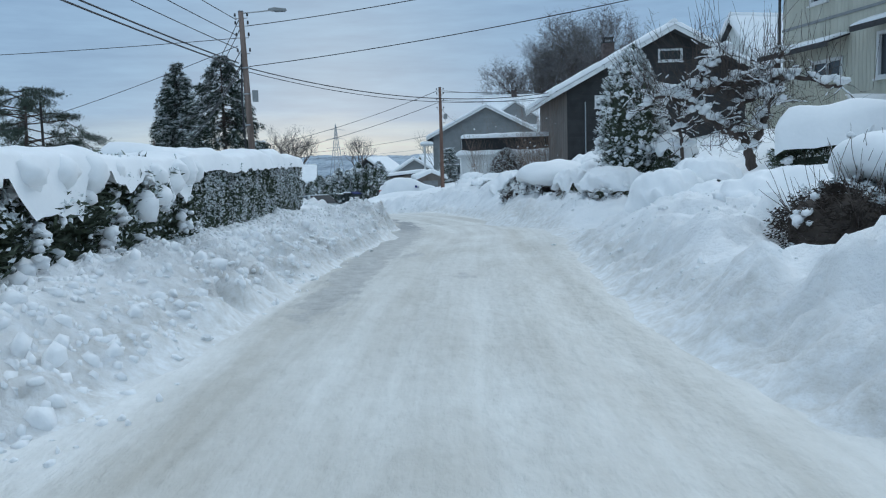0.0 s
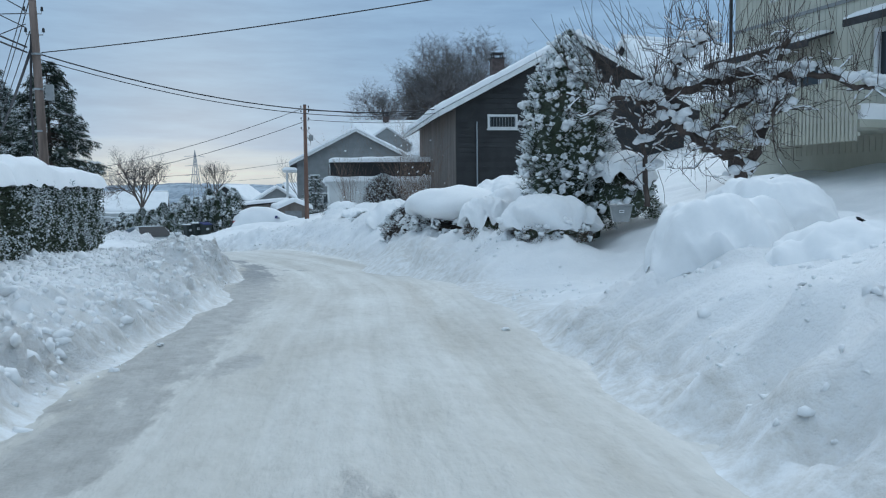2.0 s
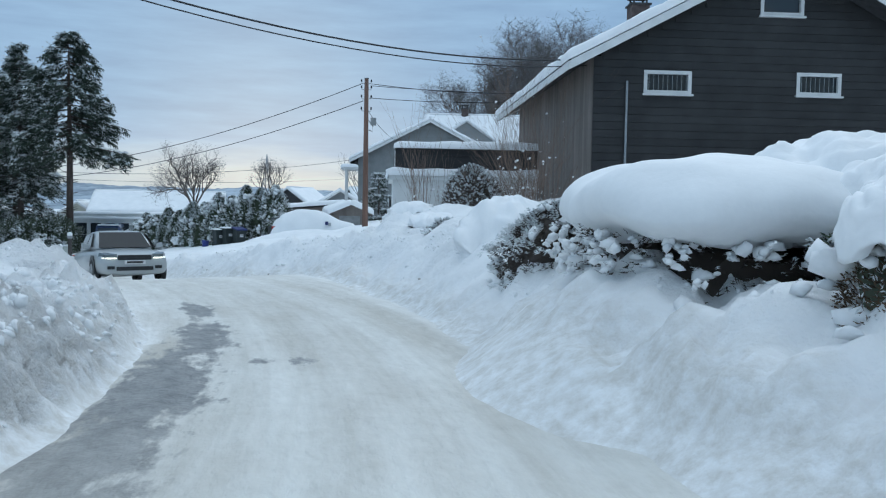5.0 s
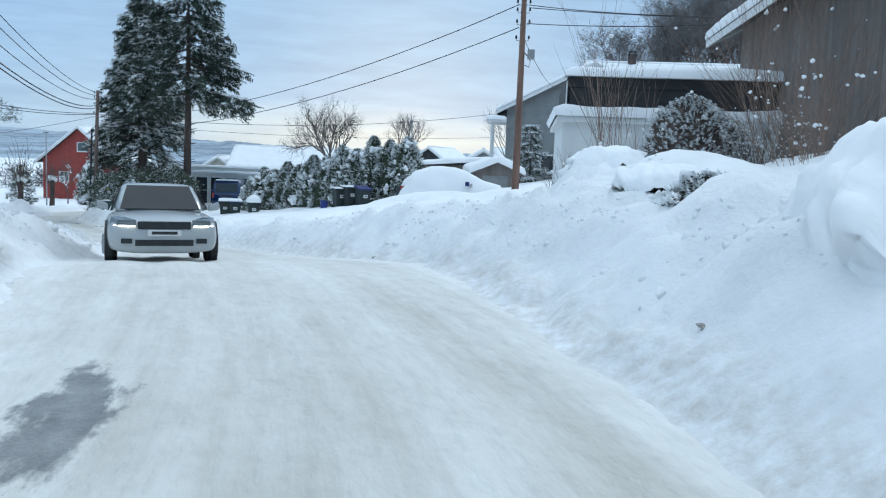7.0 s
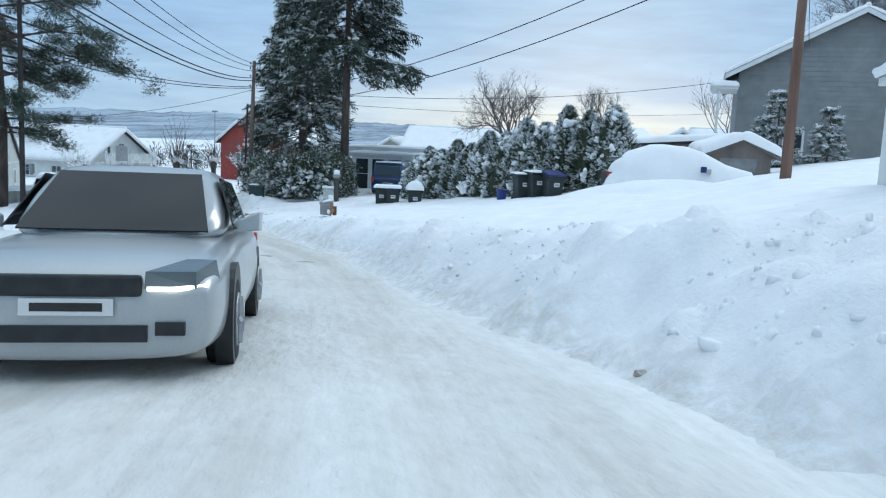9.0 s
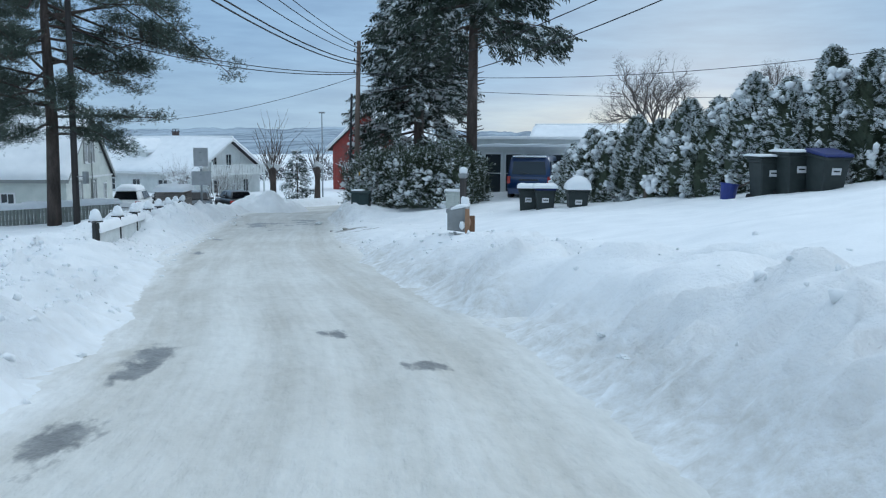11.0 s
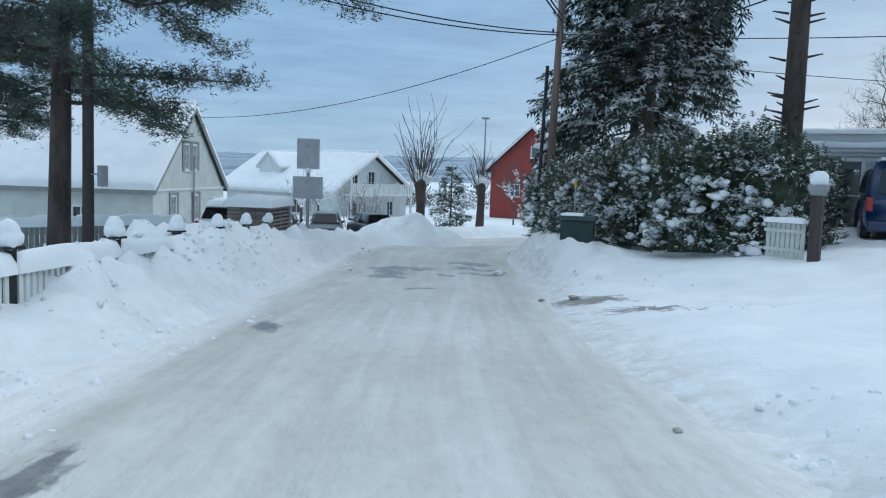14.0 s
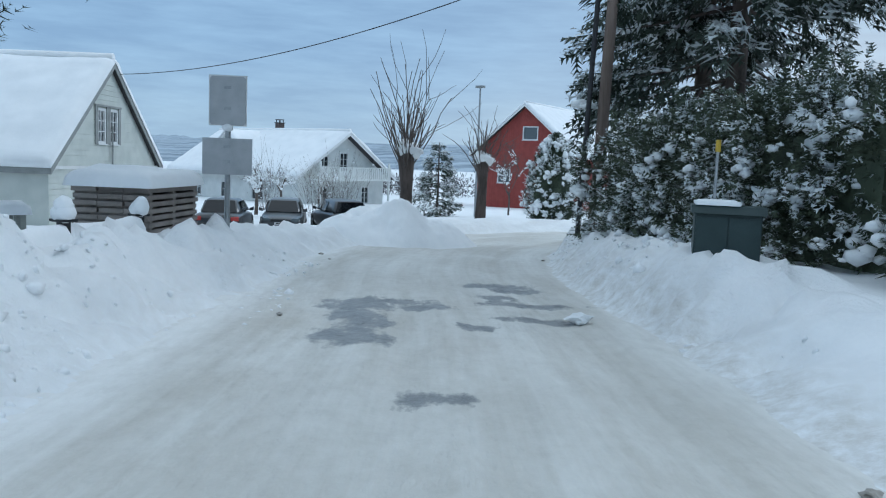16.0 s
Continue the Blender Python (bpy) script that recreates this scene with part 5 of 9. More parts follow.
# red house down the lane
red = house("house", -56.2, 140.2, -4.2, 94, 12, 9.7, 5.1, 9.2, "red timber house with a snow-covered gable roof", REDWALL, left=[(4.6, 6.0, 6.2, 7.3, 1, 1), (2.2, 3.4, 2.2, 3.4, 2, 2), (7.0, 8.2, 2.2, 3.4, 2, 2)],
            over=0.6, snow=0.25, seed=30, boards=("left",), board_w=0.22, pane=PANE_GREY)

# low white building beyond the van
annex = thing("annex", pose(-19.3, 84.3, -1.25, 0, 0, 9), "low white flat-roofed building with a row of windows", "annex")
holes = [(0.2 + k * 0.97, 0.99 + k * 0.97, 0.12, 1.9) for k in range(8)]
wall_part("wall", (0, 0), (8, 0), [(0, 2.1), (8, 2.1)], holes, 0.18, WHITEBOARD, annex, -1)
wall_part("wall", (8, 0), (8, 5), [(0, 2.1), (5, 2.1)], [], 0.18, WHITEBOARD, annex, -1, 0.18)
wall_part("wall", (8, 5), (0, 5), [(0, 2.1), (8, 2.1)], [], 0.18, WHITEBOARD, annex, -1)
wall_part("wall", (0, 5), (0, 0), [(0, 2.1), (5, 2.1)], [], 0.18, WHITEBOARD, annex, -1, 0.18)
for h in holes:
    window_part((0, 0), (8, 0), h, annex, 1, 2, sill=False)
part("fascia", Geo().box(-0.2, 8.2, -0.09, -0.03, 2.0, 2.55), WHITEBOARD, annex)
part("flat_roof", Geo().box(-0.2, 8.2, -0.03, 5.2, 2.1, 2.5), WHITEBOARD, annex)
snow_part("roof_snow", [(-0.25, -0.14, 2.552), (8.25, -0.14, 2.552), (8.25, 5.3, 2.502), (-0.25, 5.3, 2.502)], 0.14, annex, 3)
snow_part("gutter_snow", [(-0.2, -0.25, 2.204), (8.2, -0.25, 2.204), (8.2, -0.095, 2.204), (-0.2, -0.095, 2.204)], 0.12, annex, 5, step=0.12, round_at=0.07, lump=0.9, label="ridge of snow on the gutter")
g = Geo().box(-0.2, 8.2, -0.2, -0.095, 2.1, 2.2)
part("gutter", g, TRIM, annex)


# roofs further down the slope
for k, (hx, hy, hz, rot, L, W, ev, rd, mt, txt) in enumerate([
        (-30.2, 149, -2.6, 8, 18, 11, 3.2, 6.0, BRICK, "long brown house with a snow-covered roof"),
        (-42.0, 150, -4.2, 100, 10, 9, 3.0, 6.0, CREAM, "cream house with a snow-covered gable"),
        (-12.0, 175, -1.4, 70, 10, 8, 3.4, 6.2, DARKWOOD, "dark house with a snow-covered roof"),
        (2.0, 165, -0.4, 20, 9, 8, 2.8, 5.2, WHITEBOARD, "white house with a snow-covered roof"),
        (-3.0, 140, -0.6, 95, 8, 7, 2.4, 4.6, GREYWALL, "grey house with a snow-covered gable"),
        (-110, 240, -9.0, 20, 14, 9, 3.0, 6.0, WHITEBOARD, "distant white house with a snow-covered roof"),
        (-92, 262, -9.0, -15, 12, 9, 3.0, 6.0, WHITEBOARD, "distant white house with a snow-covered roof"),
        (-75, 285, -9.0, 40, 12, 9, 3.0, 6.0, OFFWHITE, "distant pale house with a snow-covered roof")]):
    house("house", hx, hy, hz, rot, L, W, ev, rd, txt, mt, front=[(1.5, 2.7, 1, 2.2), (4.5, 5.7, 1, 2.2)], left=[(3, 4, 1, 2.1)], snow=0.3, seed=40 + k, snow_step=0.6)

# small shed beside the buried car, and a low lean-to behind it
shed = thing("shed", pose(1.3, 70.8, 0.55, 0, 0, 10), "small grey shed with a snow-laden gable roof", "shed")
prof = [(0, 1.25), (1.0, 1.7), (2.0, 1.25)]
wall_part("wall", (-1, -1), (1, -1), prof, [(0.35, 1.55, 0.0, 1.1)], 0.06, GREYWOOD, shed, -0.3)
wall_part("wall", (1, -1), (1, 1.4), [(0, 1.25), (2.4, 1.25)], [], 0.06, GREYWOOD, shed, -0.3, 0.06)
wall_part("wall", (1, 1.4), (-1, 1.4), prof, [], 0.06, GREYWOOD, shed, -0.3)
wall_part("wall", (-1, 1.4), (-1, -1), [(0, 1.25), (2.4, 1.25)], [], 0.06, GREYWOOD, shed, -0.3, 0.06)
part("door", Geo().box(-0.65, 0.55, -0.97, -0.93, -0.2, 1.1), BOX_GREY, shed)
for s in (-1, 1):
    part("roof", Geo().prism([(s * 1.25, -1.25, 1.12), (0, -1.25, 1.7), (0, -1.25, 1.76), (s * 1.25, -1.25, 1.18)], (0, 2.9, 0)), GREYWOOD, shed)
    snow_part("roof_snow", [(s * 1.32, -1.3, 1.18), (s * 1.32, 1.7, 1.18), (-s * 0.12, 1.7, 1.78), (-s * 0.12, -1.3, 1.78)], 0.33, shed, 2 + s, step=0.12)
lean = thing("lean_to", pose(-1.6, 74.5, 0.3, 0, 0, 20), "low lean-to with a sloping snow-covered roof", "lean-to")
part("wall", Geo().prism([(-2.4, 0, 0), (2.4, 0, 0), (2.4, 0, 1.9), (-2.4, 0, 1.5)], (0, 2.0, 0)), GREYWOOD, lean)
part("roof", Geo().prism([(-2.7, -0.3, 1.5), (2.7, -0.3, 1.95), (2.7, -0.3, 2.05), (-2.7, -0.3, 1.6)], (0, 2.6, 0)), DARKWOOD, lean)
snow_part("roof_snow", [(-2.75, -0.35, 1.605), (2.75, -0.35, 2.055), (2.75, 2.3, 2.055), (-2.75, 2.3, 1.605)], 0.25, lean, 6)
# ---- poles and lines ----
def utility_pole(x, y, z0, z1, label, mat=None, lean=(0, 0), r=(0.15, 0.10)):
    T = thing("utility_pole", pose(x, y, z0), label, "utility pole")
    h = z1 - z0
    part("pole", Geo().tube([(0, 0, -0.6), (lean[0] * 0.5, lean[1] * 0.5, h * 0.5), (lean[0], lean[1], h)], [r[0], (r[0] + r[1]) / 2, r[1]], 12), mat or POLE, T, smooth=True)
    part("pole_top", Geo().tube([(lean[0], lean[1], h), (lean[0], lean[1], h + 0.03)], r[1] + 0.012, 10), STEEL, T)
    for k, dz in enumerate((0.25, 0.55, 1.0, 1.6)):
        f = 1 - dz / h
        for s in (-1, 1):
            g = Geo().tube([(lean[0] * f + s * r[1] * 0.8, lean[1] * f, h - dz), (lean[0] * f + s * 0.22, lean[1] * f, h - dz), (lean[0] * f + s * 0.24, lean[1] * f, h - dz + 0.1)], 0.018, 6)
            b = part("bracket", g, STEEL, T)
            part("insulator", Geo().tube([(lean[0] * f + s * 0.24, lean[1] * f, h - dz + 0.08), (lean[0] * f + s * 0.24, lean[1] * f, h - dz + 0.2)], [0.045, 0.03], 8), BLACK, b)
    return T


p1 = utility_pole(-4.72, 35.5, 1.2, 8.98, "tall weathered wooden pole with a street lamp arm and cable brackets", POLE, (-0.25, 0.0))
part("lamp_arm", Geo().tube([(-0.2, 0, 7.72), (0.5, -0.05, 7.75), (0.95, -0.1, 7.78)], 0.028, 8), STEEL, p1)
lh = part("lamp_head", Geo().loft([[(0.85, -0.16, 7.76), (0.85, 0.0, 7.76), (0.85, 0.0, 7.84), (0.85, -0.16, 7.84)], [(1.1, -0.2, 7.74), (1.1, 0.04, 7.74), (1.1, 0.04, 7.88), (1.1, -0.2, 7.88)],
                                   [(1.55, -0.18, 7.74), (1.55, 0.0, 7.74), (1.55, 0.0, 7.82), (1.55, -0.18, 7.82)]]), BOX_GREY, p1, "grey lamp head", bevel=0.02)
part("lens", Geo().box(1.1, 1.5, -0.16, 0.0, 7.715, 7.738), PANE_GREY, lh)
for k, zz in enumerate((5.6, 4.6, 3.4)):
    part("steel_band", Geo().tube([(-0.16, 0, zz), (-0.16, 0, zz + 0.05)], 0.155, 12), STEEL, p1)
part("junction_box", Geo().box(0.08, 0.3, -0.2, -0.1, 4.3, 4.75), BOX_GREY, p1, bevel=0.01)
part("riser_cable", Geo().tube([(-0.28, -0.05, 6.2), (-0.36, -0.06, 4.4), (-0.3, -0.06, 2.0), (-0.25, 0, -0.3)], 0.035, 6), CABLE, p1)

p2 = utility_pole(2.44, 63.86, 0.9, 8.55, "reddish-brown wooden pole with a small grey box", POLE_RED)
part("junction_box", Geo().box(0.22, 0.5, -0.12, 0.06, 5.35, 5.72), BOX_GREY, p2, bevel=0.01)
part("cable_loop", Geo().tube([(0.12, 0, 5.6), (0.34, -0.02, 5.3), (0.3, 0, 5.05), (0.14, 0, 5.12)], 0.02, 6), CABLE, p2)

p3 = utility_pole(-26.9, 85.6, -2.4, 6.2, "grey wooden pole beside a hedge with many cables", POLE, (0.25, 0.0))
part("stay_pole", Geo().tube([(-0.35, -0.1, -0.5), (-0.12, -0.12, 6.0)], 0.06, 8), CABLE, p3, "dark cable duct")
p4 = utility_pole(-31.16, 71.95, -1.9, 9.2, "dark wooden pole standing beside a pine", POLE_DARK, (0.1, 0), (0.13, 0.10))
part("meter_box", Geo().box(0.5, 0.67, -0.07, 0.1, 1.33, 1.8), BOX_GREY, p4, bevel=0.01)
part("box_arm", Geo().tube([(0.1, 0, 1.6), (0.5, 0, 1.6)], 0.02, 6), STEEL, p4)
p5 = utility_pole(-7.5, -16, 2.2, 10.5, "weathered wooden pole at the start of the lane", POLE)

HEADS = {"p1": (-4.95, 35.5), "p2": (2.44, 63.86), "p3": (-26.65, 85.6), "p4": (-31.8, 72.7), "p5": (-7.5, -16)}


def power_line(a, b, sag=0.6, r=0.016, label="black power line hanging between poles"):
    a, b = Vector(a), Vector(b)
    n = 22
    pts = [a.lerp(b, k / n) - Vector((0, 0, sag * 4 * (k / n) * (1 - k / n))) for k in range(n + 1)]
    ob = part("power_line", Geo().tube(pts, r, 5), CABLE, None, smooth=True)
    return tagged(ob, label, "cable", "overhead lines")


def head(key, dz, dx=0.0):
    top = {"p1": 8.98, "p2": 8.55, "p3": 6.2, "p4": 9.2, "p5": 10.5}[key]
    return (HEADS[key][0] + dx, HEADS[key][1], top - dz)


power_line(head("p1", 0.55, 0.2), (15.0, 21.5, 8.9), 0.35)
power_line(head("p1", 2.1, 0.2), (14.9, 26.0, 8.5), 0.3)
power_line(head("p1", 2.15, 0.15), (10.0, 46.2, 6.7), 0.9, 0.02)
power_line(head("p1", 2.3, 0.15), (10.1, 46.4, 6.55), 0.9, 0.014)
for k, (dz, sag) in enumerate(((0.3, 0.9), (0.9, 1.0), (1.4, 1.1), (1.95, 1.2), (2.1, 1.25))):
    power_line(head("p1", dz, -0.2), head("p5", dz, 0.1), sag * 0.5, 0.016 if k < 3 else 0.026)
for k, (dz, dz2, sag) in enumerate(((0.3, 0.15, 1.3), (0.7, 0.35, 1.4), (1.5, 0.6, 1.4), (2.0, 1.0, 1.5), (2.1, 1.15, 1.55))):
    power_line(head("p1", dz, -0.1), head("p3", dz2), sag, 0.016 if k < 3 else 0.024)
power_line(head("p1", 1.0, -0.2), (-46, 30, 8.0), 0.8, 0.014)
power_line(head("p1", 1.3, -0.2), (-40, 62, 4.5), 0.8, 0.014)
for dz, dx in ((0.25, -0.2), (1.1, -0.15)):
    power_line(head("p2", dz, dx), head("p3", dz * 0.8 + 1.6, 0.2), 1.2, 0.018)
power_line(head("p2", 0.25, 0.2), (13.0, 62.0, 7.9), 0.25, 0.016)
power_line(head("p2", 0.35, 0.2), (22.0, 66.0, 9.0), 0.4, 0.016)
power_line(head("p2", 0.95, 0.15), (15.0, 57.5, 7.3), 0.3, 0.016)
power_line(head("p2", 1.6, 0.1), (4.4, 82.0, 6.9), 0.3, 0.012)
power_line(head("p3", 1.55), head("p4", 3.6), 0.5, 0.02)
power_line(head("p3", 1.62), head("p4", 3.8), 0.55, 0.02)
power_line(head("p3", 1.7), (-47.6, 87.5, 2.4), 0.7, 0.014)
power_line(head("p3", 1.6), (1.5, 96.0, 6.4), 0.9, 0.016)
power_line(head("p3", 2.2), (4.0, 128.0, 6.0), 0.7, 0.014)

# thin lamp mast by the red house
mast = thing("lamp_mast", pose(-43.0, 106.0, -3.4), "thin grey lamp mast", "street lamp")
part("mast", Geo().tube([(0, 0, 0), (0, 0, 7.0)], [0.07, 0.045], 8), STEEL, mast)
part("lamp_head", Geo().box(-0.25, 0.25, -0.1, 0.1, 7.0, 7.12), BOX_GREY, mast)


def pylon(x, y, z, h, label):
    T = thing("pylon", pose(x, y, z, 0, 0, 30), label, "pylon")
    w = h * 0.11
    for sx in (-1, 1):
        for sy in (-1, 1):
            part("leg", Geo().tube([(sx * w, sy * w, 0), (sx * w * 0.35, sy * w * 0.35, h * 0.6), (0, 0, h)], 0.25, 4), STEEL, T)
    for k in range(6):
        f0, f1 = k / 7, (k + 1) / 7
        w0, w1 = w * (1 - f0 * 0.95), w * (1 - f1 * 0.95)
        g = Geo()
        for sy in (-1, 1):
            g.tube([(-w0, sy * w0, h * f0), (w1, sy * w1, h * f1)], 0.14, 4)
            g.tube([(w0, sy * w0, h * f0), (-w1, sy * w1, h * f1)], 0.14, 4)
        part("brace", g, STEEL, T)
    for f in (0.62, 0.76, 0.9):
        part("cross_arm", Geo().tube([(-h * 0.16, 0, h * f), (0, 0, h * f + h * 0.02), (h * 0.16, 0, h * f)], 0.16, 4), STEEL, T)
    return T


pylon(-84, 640, -12, 50, "distant steel lattice pylon")
# ---- plants ----
def spruce(x, y, z, height, radius, label, bare=0.6, seed=0, snow=0.5, mat=None, dense=1.0, sparse_low=0.0, thin_low=0.0, needle=0.42):
    """A spruce: trunk, whorls of drooping boughs with needle sprays, snow on the boughs."""
    g = np.random.default_rng(seed)
    T = thing("spruce_tree", pose(x, y, z), label, "tree")
    part("trunk", Geo().tube([(0, 0, -0.4), (0.05, 0, height * 0.45), (0, 0.03, height * 0.96)], [0.028 * height * 0.6, 0.012 * height, 0.02], 10), BARK, T, smooth=True)
    twigs, C, U, SC, SU, BC, BR = Geo(), [], [], [], [], [], []
    zz = bare
    while zz < height * 0.985:
        f = (zz - bare) / (height - bare)
        R = radius * (1 - f) ** 0.72 * (1 - 0.45 * sparse_low * (1 - f)) + 0.14
        for k in range(int(g.integers(6, 9))):
            a = g.uniform(0, 6.283)
            if zz < 0.42 * height and g.uniform() < thin_low:
                continue
            r = R * g.uniform(0.65, 1.08)
            tilt = 0.25 + 0.35 * (1 - f)
            dirv = np.array([math.cos(a), math.sin(a), 0])
            tip = np.array([0, 0, zz]) + dirv * r + np.array([0, 0, -tilt * r * 0.7 + 0.18 * r])
            mid = np.array([0, 0, zz]) + dirv * r * 0.5 + np.array([0, 0, -tilt * r * 0.22])
            if r > 0.5:
                twigs.tube([(0, 0, zz), mid, tip], [0.012 + 0.01 * r, 0.008 + 0.004 * r, 0.004], 4, False)
            n = max(7, int(r * 15 * dense))
            ts = g.uniform(0.1, 1.0, n) ** 0.58
            P = (1 - ts)[:, None] ** 2 * np.array([0, 0, zz]) + 2 * (ts * (1 - ts))[:, None] * mid + (ts ** 2)[:, None] * tip
            side = np.array([-dirv[1], dirv[0], 0])
            w = 0.32 * r * (1 - ts) * 0.8 + 0.1
            P = P + side * (g.uniform(-1, 1, n) * w)[:, None] + g.normal(0, 0.03, (n, 3))
            P[:, 2] -= g.uniform(0, 1, n) ** 1.5 * (0.2 + 0.16 * min(r, 3.0))
            C.append(P)
            U.append(np.tile(dirv * 0.8 + np.array([0, 0, -0.25]), (n, 1)) + side * g.normal(0, 0.5, (n, 1)))
            m = min(n, int(n * snow * 2.0 * g.uniform(0.1, 1.0)))
            if m:
                SC.append(P[:m] + dirv * 0.05 + np.array([0, 0, 0.10]))
                SU.append(np.tile(dirv * 0.8, (m, 1)))
            if g.uniform() < snow * 0.9:
                t = g.uniform(0.4, 0.95)
                q = (1 - t) ** 2 * np.array([0, 0, zz]) + 2 * t * (1 - t) * mid + t * t * tip
                BC.append(q + np.array([0, 0, 0.02]))
                s = g.uniform(0.10, 0.26) * (0.5 + 0.3 * r)
                BR.append((s * 1.1, s, s * 0.42))
        zz += g.uniform(0.26, 0.40) * (1.0 + 0.25 * (1 - f))
    tagged(part("bough_mass", twigs, BARK, T), kind="stuff")
    C, U = np.concatenate(C), np.concatenate(U)
    V, F = fronds(C, U, needle, seed, 3, 0.45)
    pieces = [(V, F, mat or NEEDLE)]
    joined("crown", pieces, T, "dark green needles")
    if SC:
        V, F = fronds(np.concatenate(SC), np.concatenate(SU), needle * 0.95, seed + 1, 2, 0.35, 0.12)
        joined("frosted_sprays", [(V, F, FROST)], T, "snow-dusted needle sprays")
    if BC:
        V, F = ragged_clumps(np.array(BC), np.array(BR) * np.array([0.75, 0.75, 0.9]), seed + 2, 5, ICO1)
        joined("bough_snow", [(V, F, SNOW)], T, "clumps of snow", True)
    return T


def pine(x, y, z, height, label, seed=0, reach=3.4, first=0.42):
    g = np.random.default_rng(seed)
    T = thing("pine_tree", pose(x, y, z), label, "tree")
    bend = [(0, 0, -0.4), (0.1, 0.05, height * 0.3), (-0.1, 0.1, height * 0.6), (0.15, 0, height * 0.92)]
    part("trunk", Geo().tube(bend, [0.27, 0.22, 0.16, 0.05], 10), BARK, T, smooth=True)
    limbs, C, U, SC, SR = Geo(), [], [], [], []
    for k in range(54):
        f = first + (0.97 - first) * (k / 53) ** 0.9
        zz = f * height
        a = g.uniform(0, 6.283)
        r = reach * (0.55 + 0.6 * math.sin(min((f - first) / (1 - first) * 3.0, 3.0))) * g.uniform(0.55, 1.1)
        d = np.array([math.cos(a), math.sin(a), 0])
        p0 = np.array([0, 0.05, zz])
        p1 = p0 + d * r * 0.5 + np.array([0, 0, g.uniform(-0.25, 0.15) * r])
        p2 = p0 + d * r + np.array([0, 0, g.uniform(-0.35, 0.1) * r])
        limbs.tube([p0, p1, p2], [0.06, 0.04, 0.015], 5, False)
        for q in range(int(7 + r * 3.4)):
            t = g.uniform(0.35, 1.05)
            c = (1 - t) ** 2 * p0 + 2 * t * (1 - t) * p1 + t * t * p2 + g.normal(0, 0.22, 3) * np.array([1, 1, 0.5])
            limbs.tube([p0 * (1 - t) + p2 * t, c], [0.015, 0.006], 3, False)
            n = int(g.integers(30, 44))
            off = g.normal(0, 1, (n, 3)) * np.array([0.23, 0.23, 0.11])
            C.append(c + off)
            U.append(off * 2 + np.array([0, 0, 0.5]))
            if g.uniform() < 0.4:
                m = int(g.integers(3, 8))
                SC.append(c + g.normal(0, 1, (m, 3)) * np.array([0.2, 0.2, 0.04]) + np.array([0, 0, 0.12]))
    tagged(part("limb_mass", limbs, BARK, T), kind="stuff")
    V, F = fronds(np.concatenate(C), np.concatenate(U), 0.21, seed, 2, 0.0, 0.07, 0.75)
    joined("crown", [(V, F, PINE_NEEDLE)], T, "dark green needle tufts")
    SC = np.concatenate(SC)
    V, F = fronds(SC, np.random.default_rng(seed).normal(0, 1, SC.shape) * np.array([1, 1, 0.4]), 0.17, seed + 4, 2, 0.0, 0.07)
    joined("frosted_sprays", [(V, F, FROST)], T, "snow-dusted needle tufts")
    return T


def branches(g, start, way, length, r, depth, out, tips, spread=0.55, lift=0.12, kids=(2, 4), curl=0.25, thin=0.62):
    n = 4
    pts, p, d = [np.array(start)], np.array(start, float), np.array(way, float)
    for k in range(n):
        d = d + g.normal(0, curl * 0.35, 3) + np.array([0, 0, lift * 0.35])
        d /= np.linalg.norm(d)
        p = p + d * length / n
        pts.append(p.copy())
    sides = 7 if r > 0.06 else (5 if r > 0.02 else 3)
    out.tube(pts, [r * (1 - 0.45 * k / n) for k in range(n + 1)], sides, False)
    tips.append((pts, r))
    if depth == 0:
        return
    for k in range(int(g.integers(kids[0], kids[1] + 1))):
        t = g.uniform(0.35, 1.0)
        i = min(int(t * n), n - 1)
        q = pts[i] + (pts[i + 1] - pts[i]) * (t * n - i)
        side = np.cross(d, g.normal(size=3))
        side /= np.linalg.norm(side) + 1e-6
        nd = d * (1 - spread * 0.5) + side * spread * g.uniform(0.7, 1.3)
        nd /= np.linalg.norm(nd)
        branches(g, q, nd, length * g.uniform(0.55, 0.8), r * thin * g.uniform(0.8, 1.05), depth - 1, out, tips, spread, lift, kids, curl, thin)


def snow_on(tips, least=0.012, most=400, seed=0, wide=1.5):
    """Ridges of snow along the upper side of limbs."""
    g = np.random.default_rng(seed)
    C, R = [], []
    for pts, r in tips:
        if r < least:
            continue
        for a, b in zip(pts, pts[1:]):
            L = np.linalg.norm(b - a)
            if abs((b - a)[2]) > 0.8 * L:
                continue
            for t in np.arange(0.1, 1, 0.09 / max(L, 0.09)):
                if g.uniform() < 0.75:
                    q = a + (b - a) * t
                    s = r * wide * g.uniform(0.7, 1.4) + 0.018
                    C.append(q + np.array([0, 0, r * 0.9]))
                    R.append((s * 1.3, s * 1.3, s))
    if len(C) > most:
        pick = g.permutation(len(C))[:most]
        C, R = [C[i] for i in pick], [R[i] for i in pick]
    return np.array(C), np.array(R)


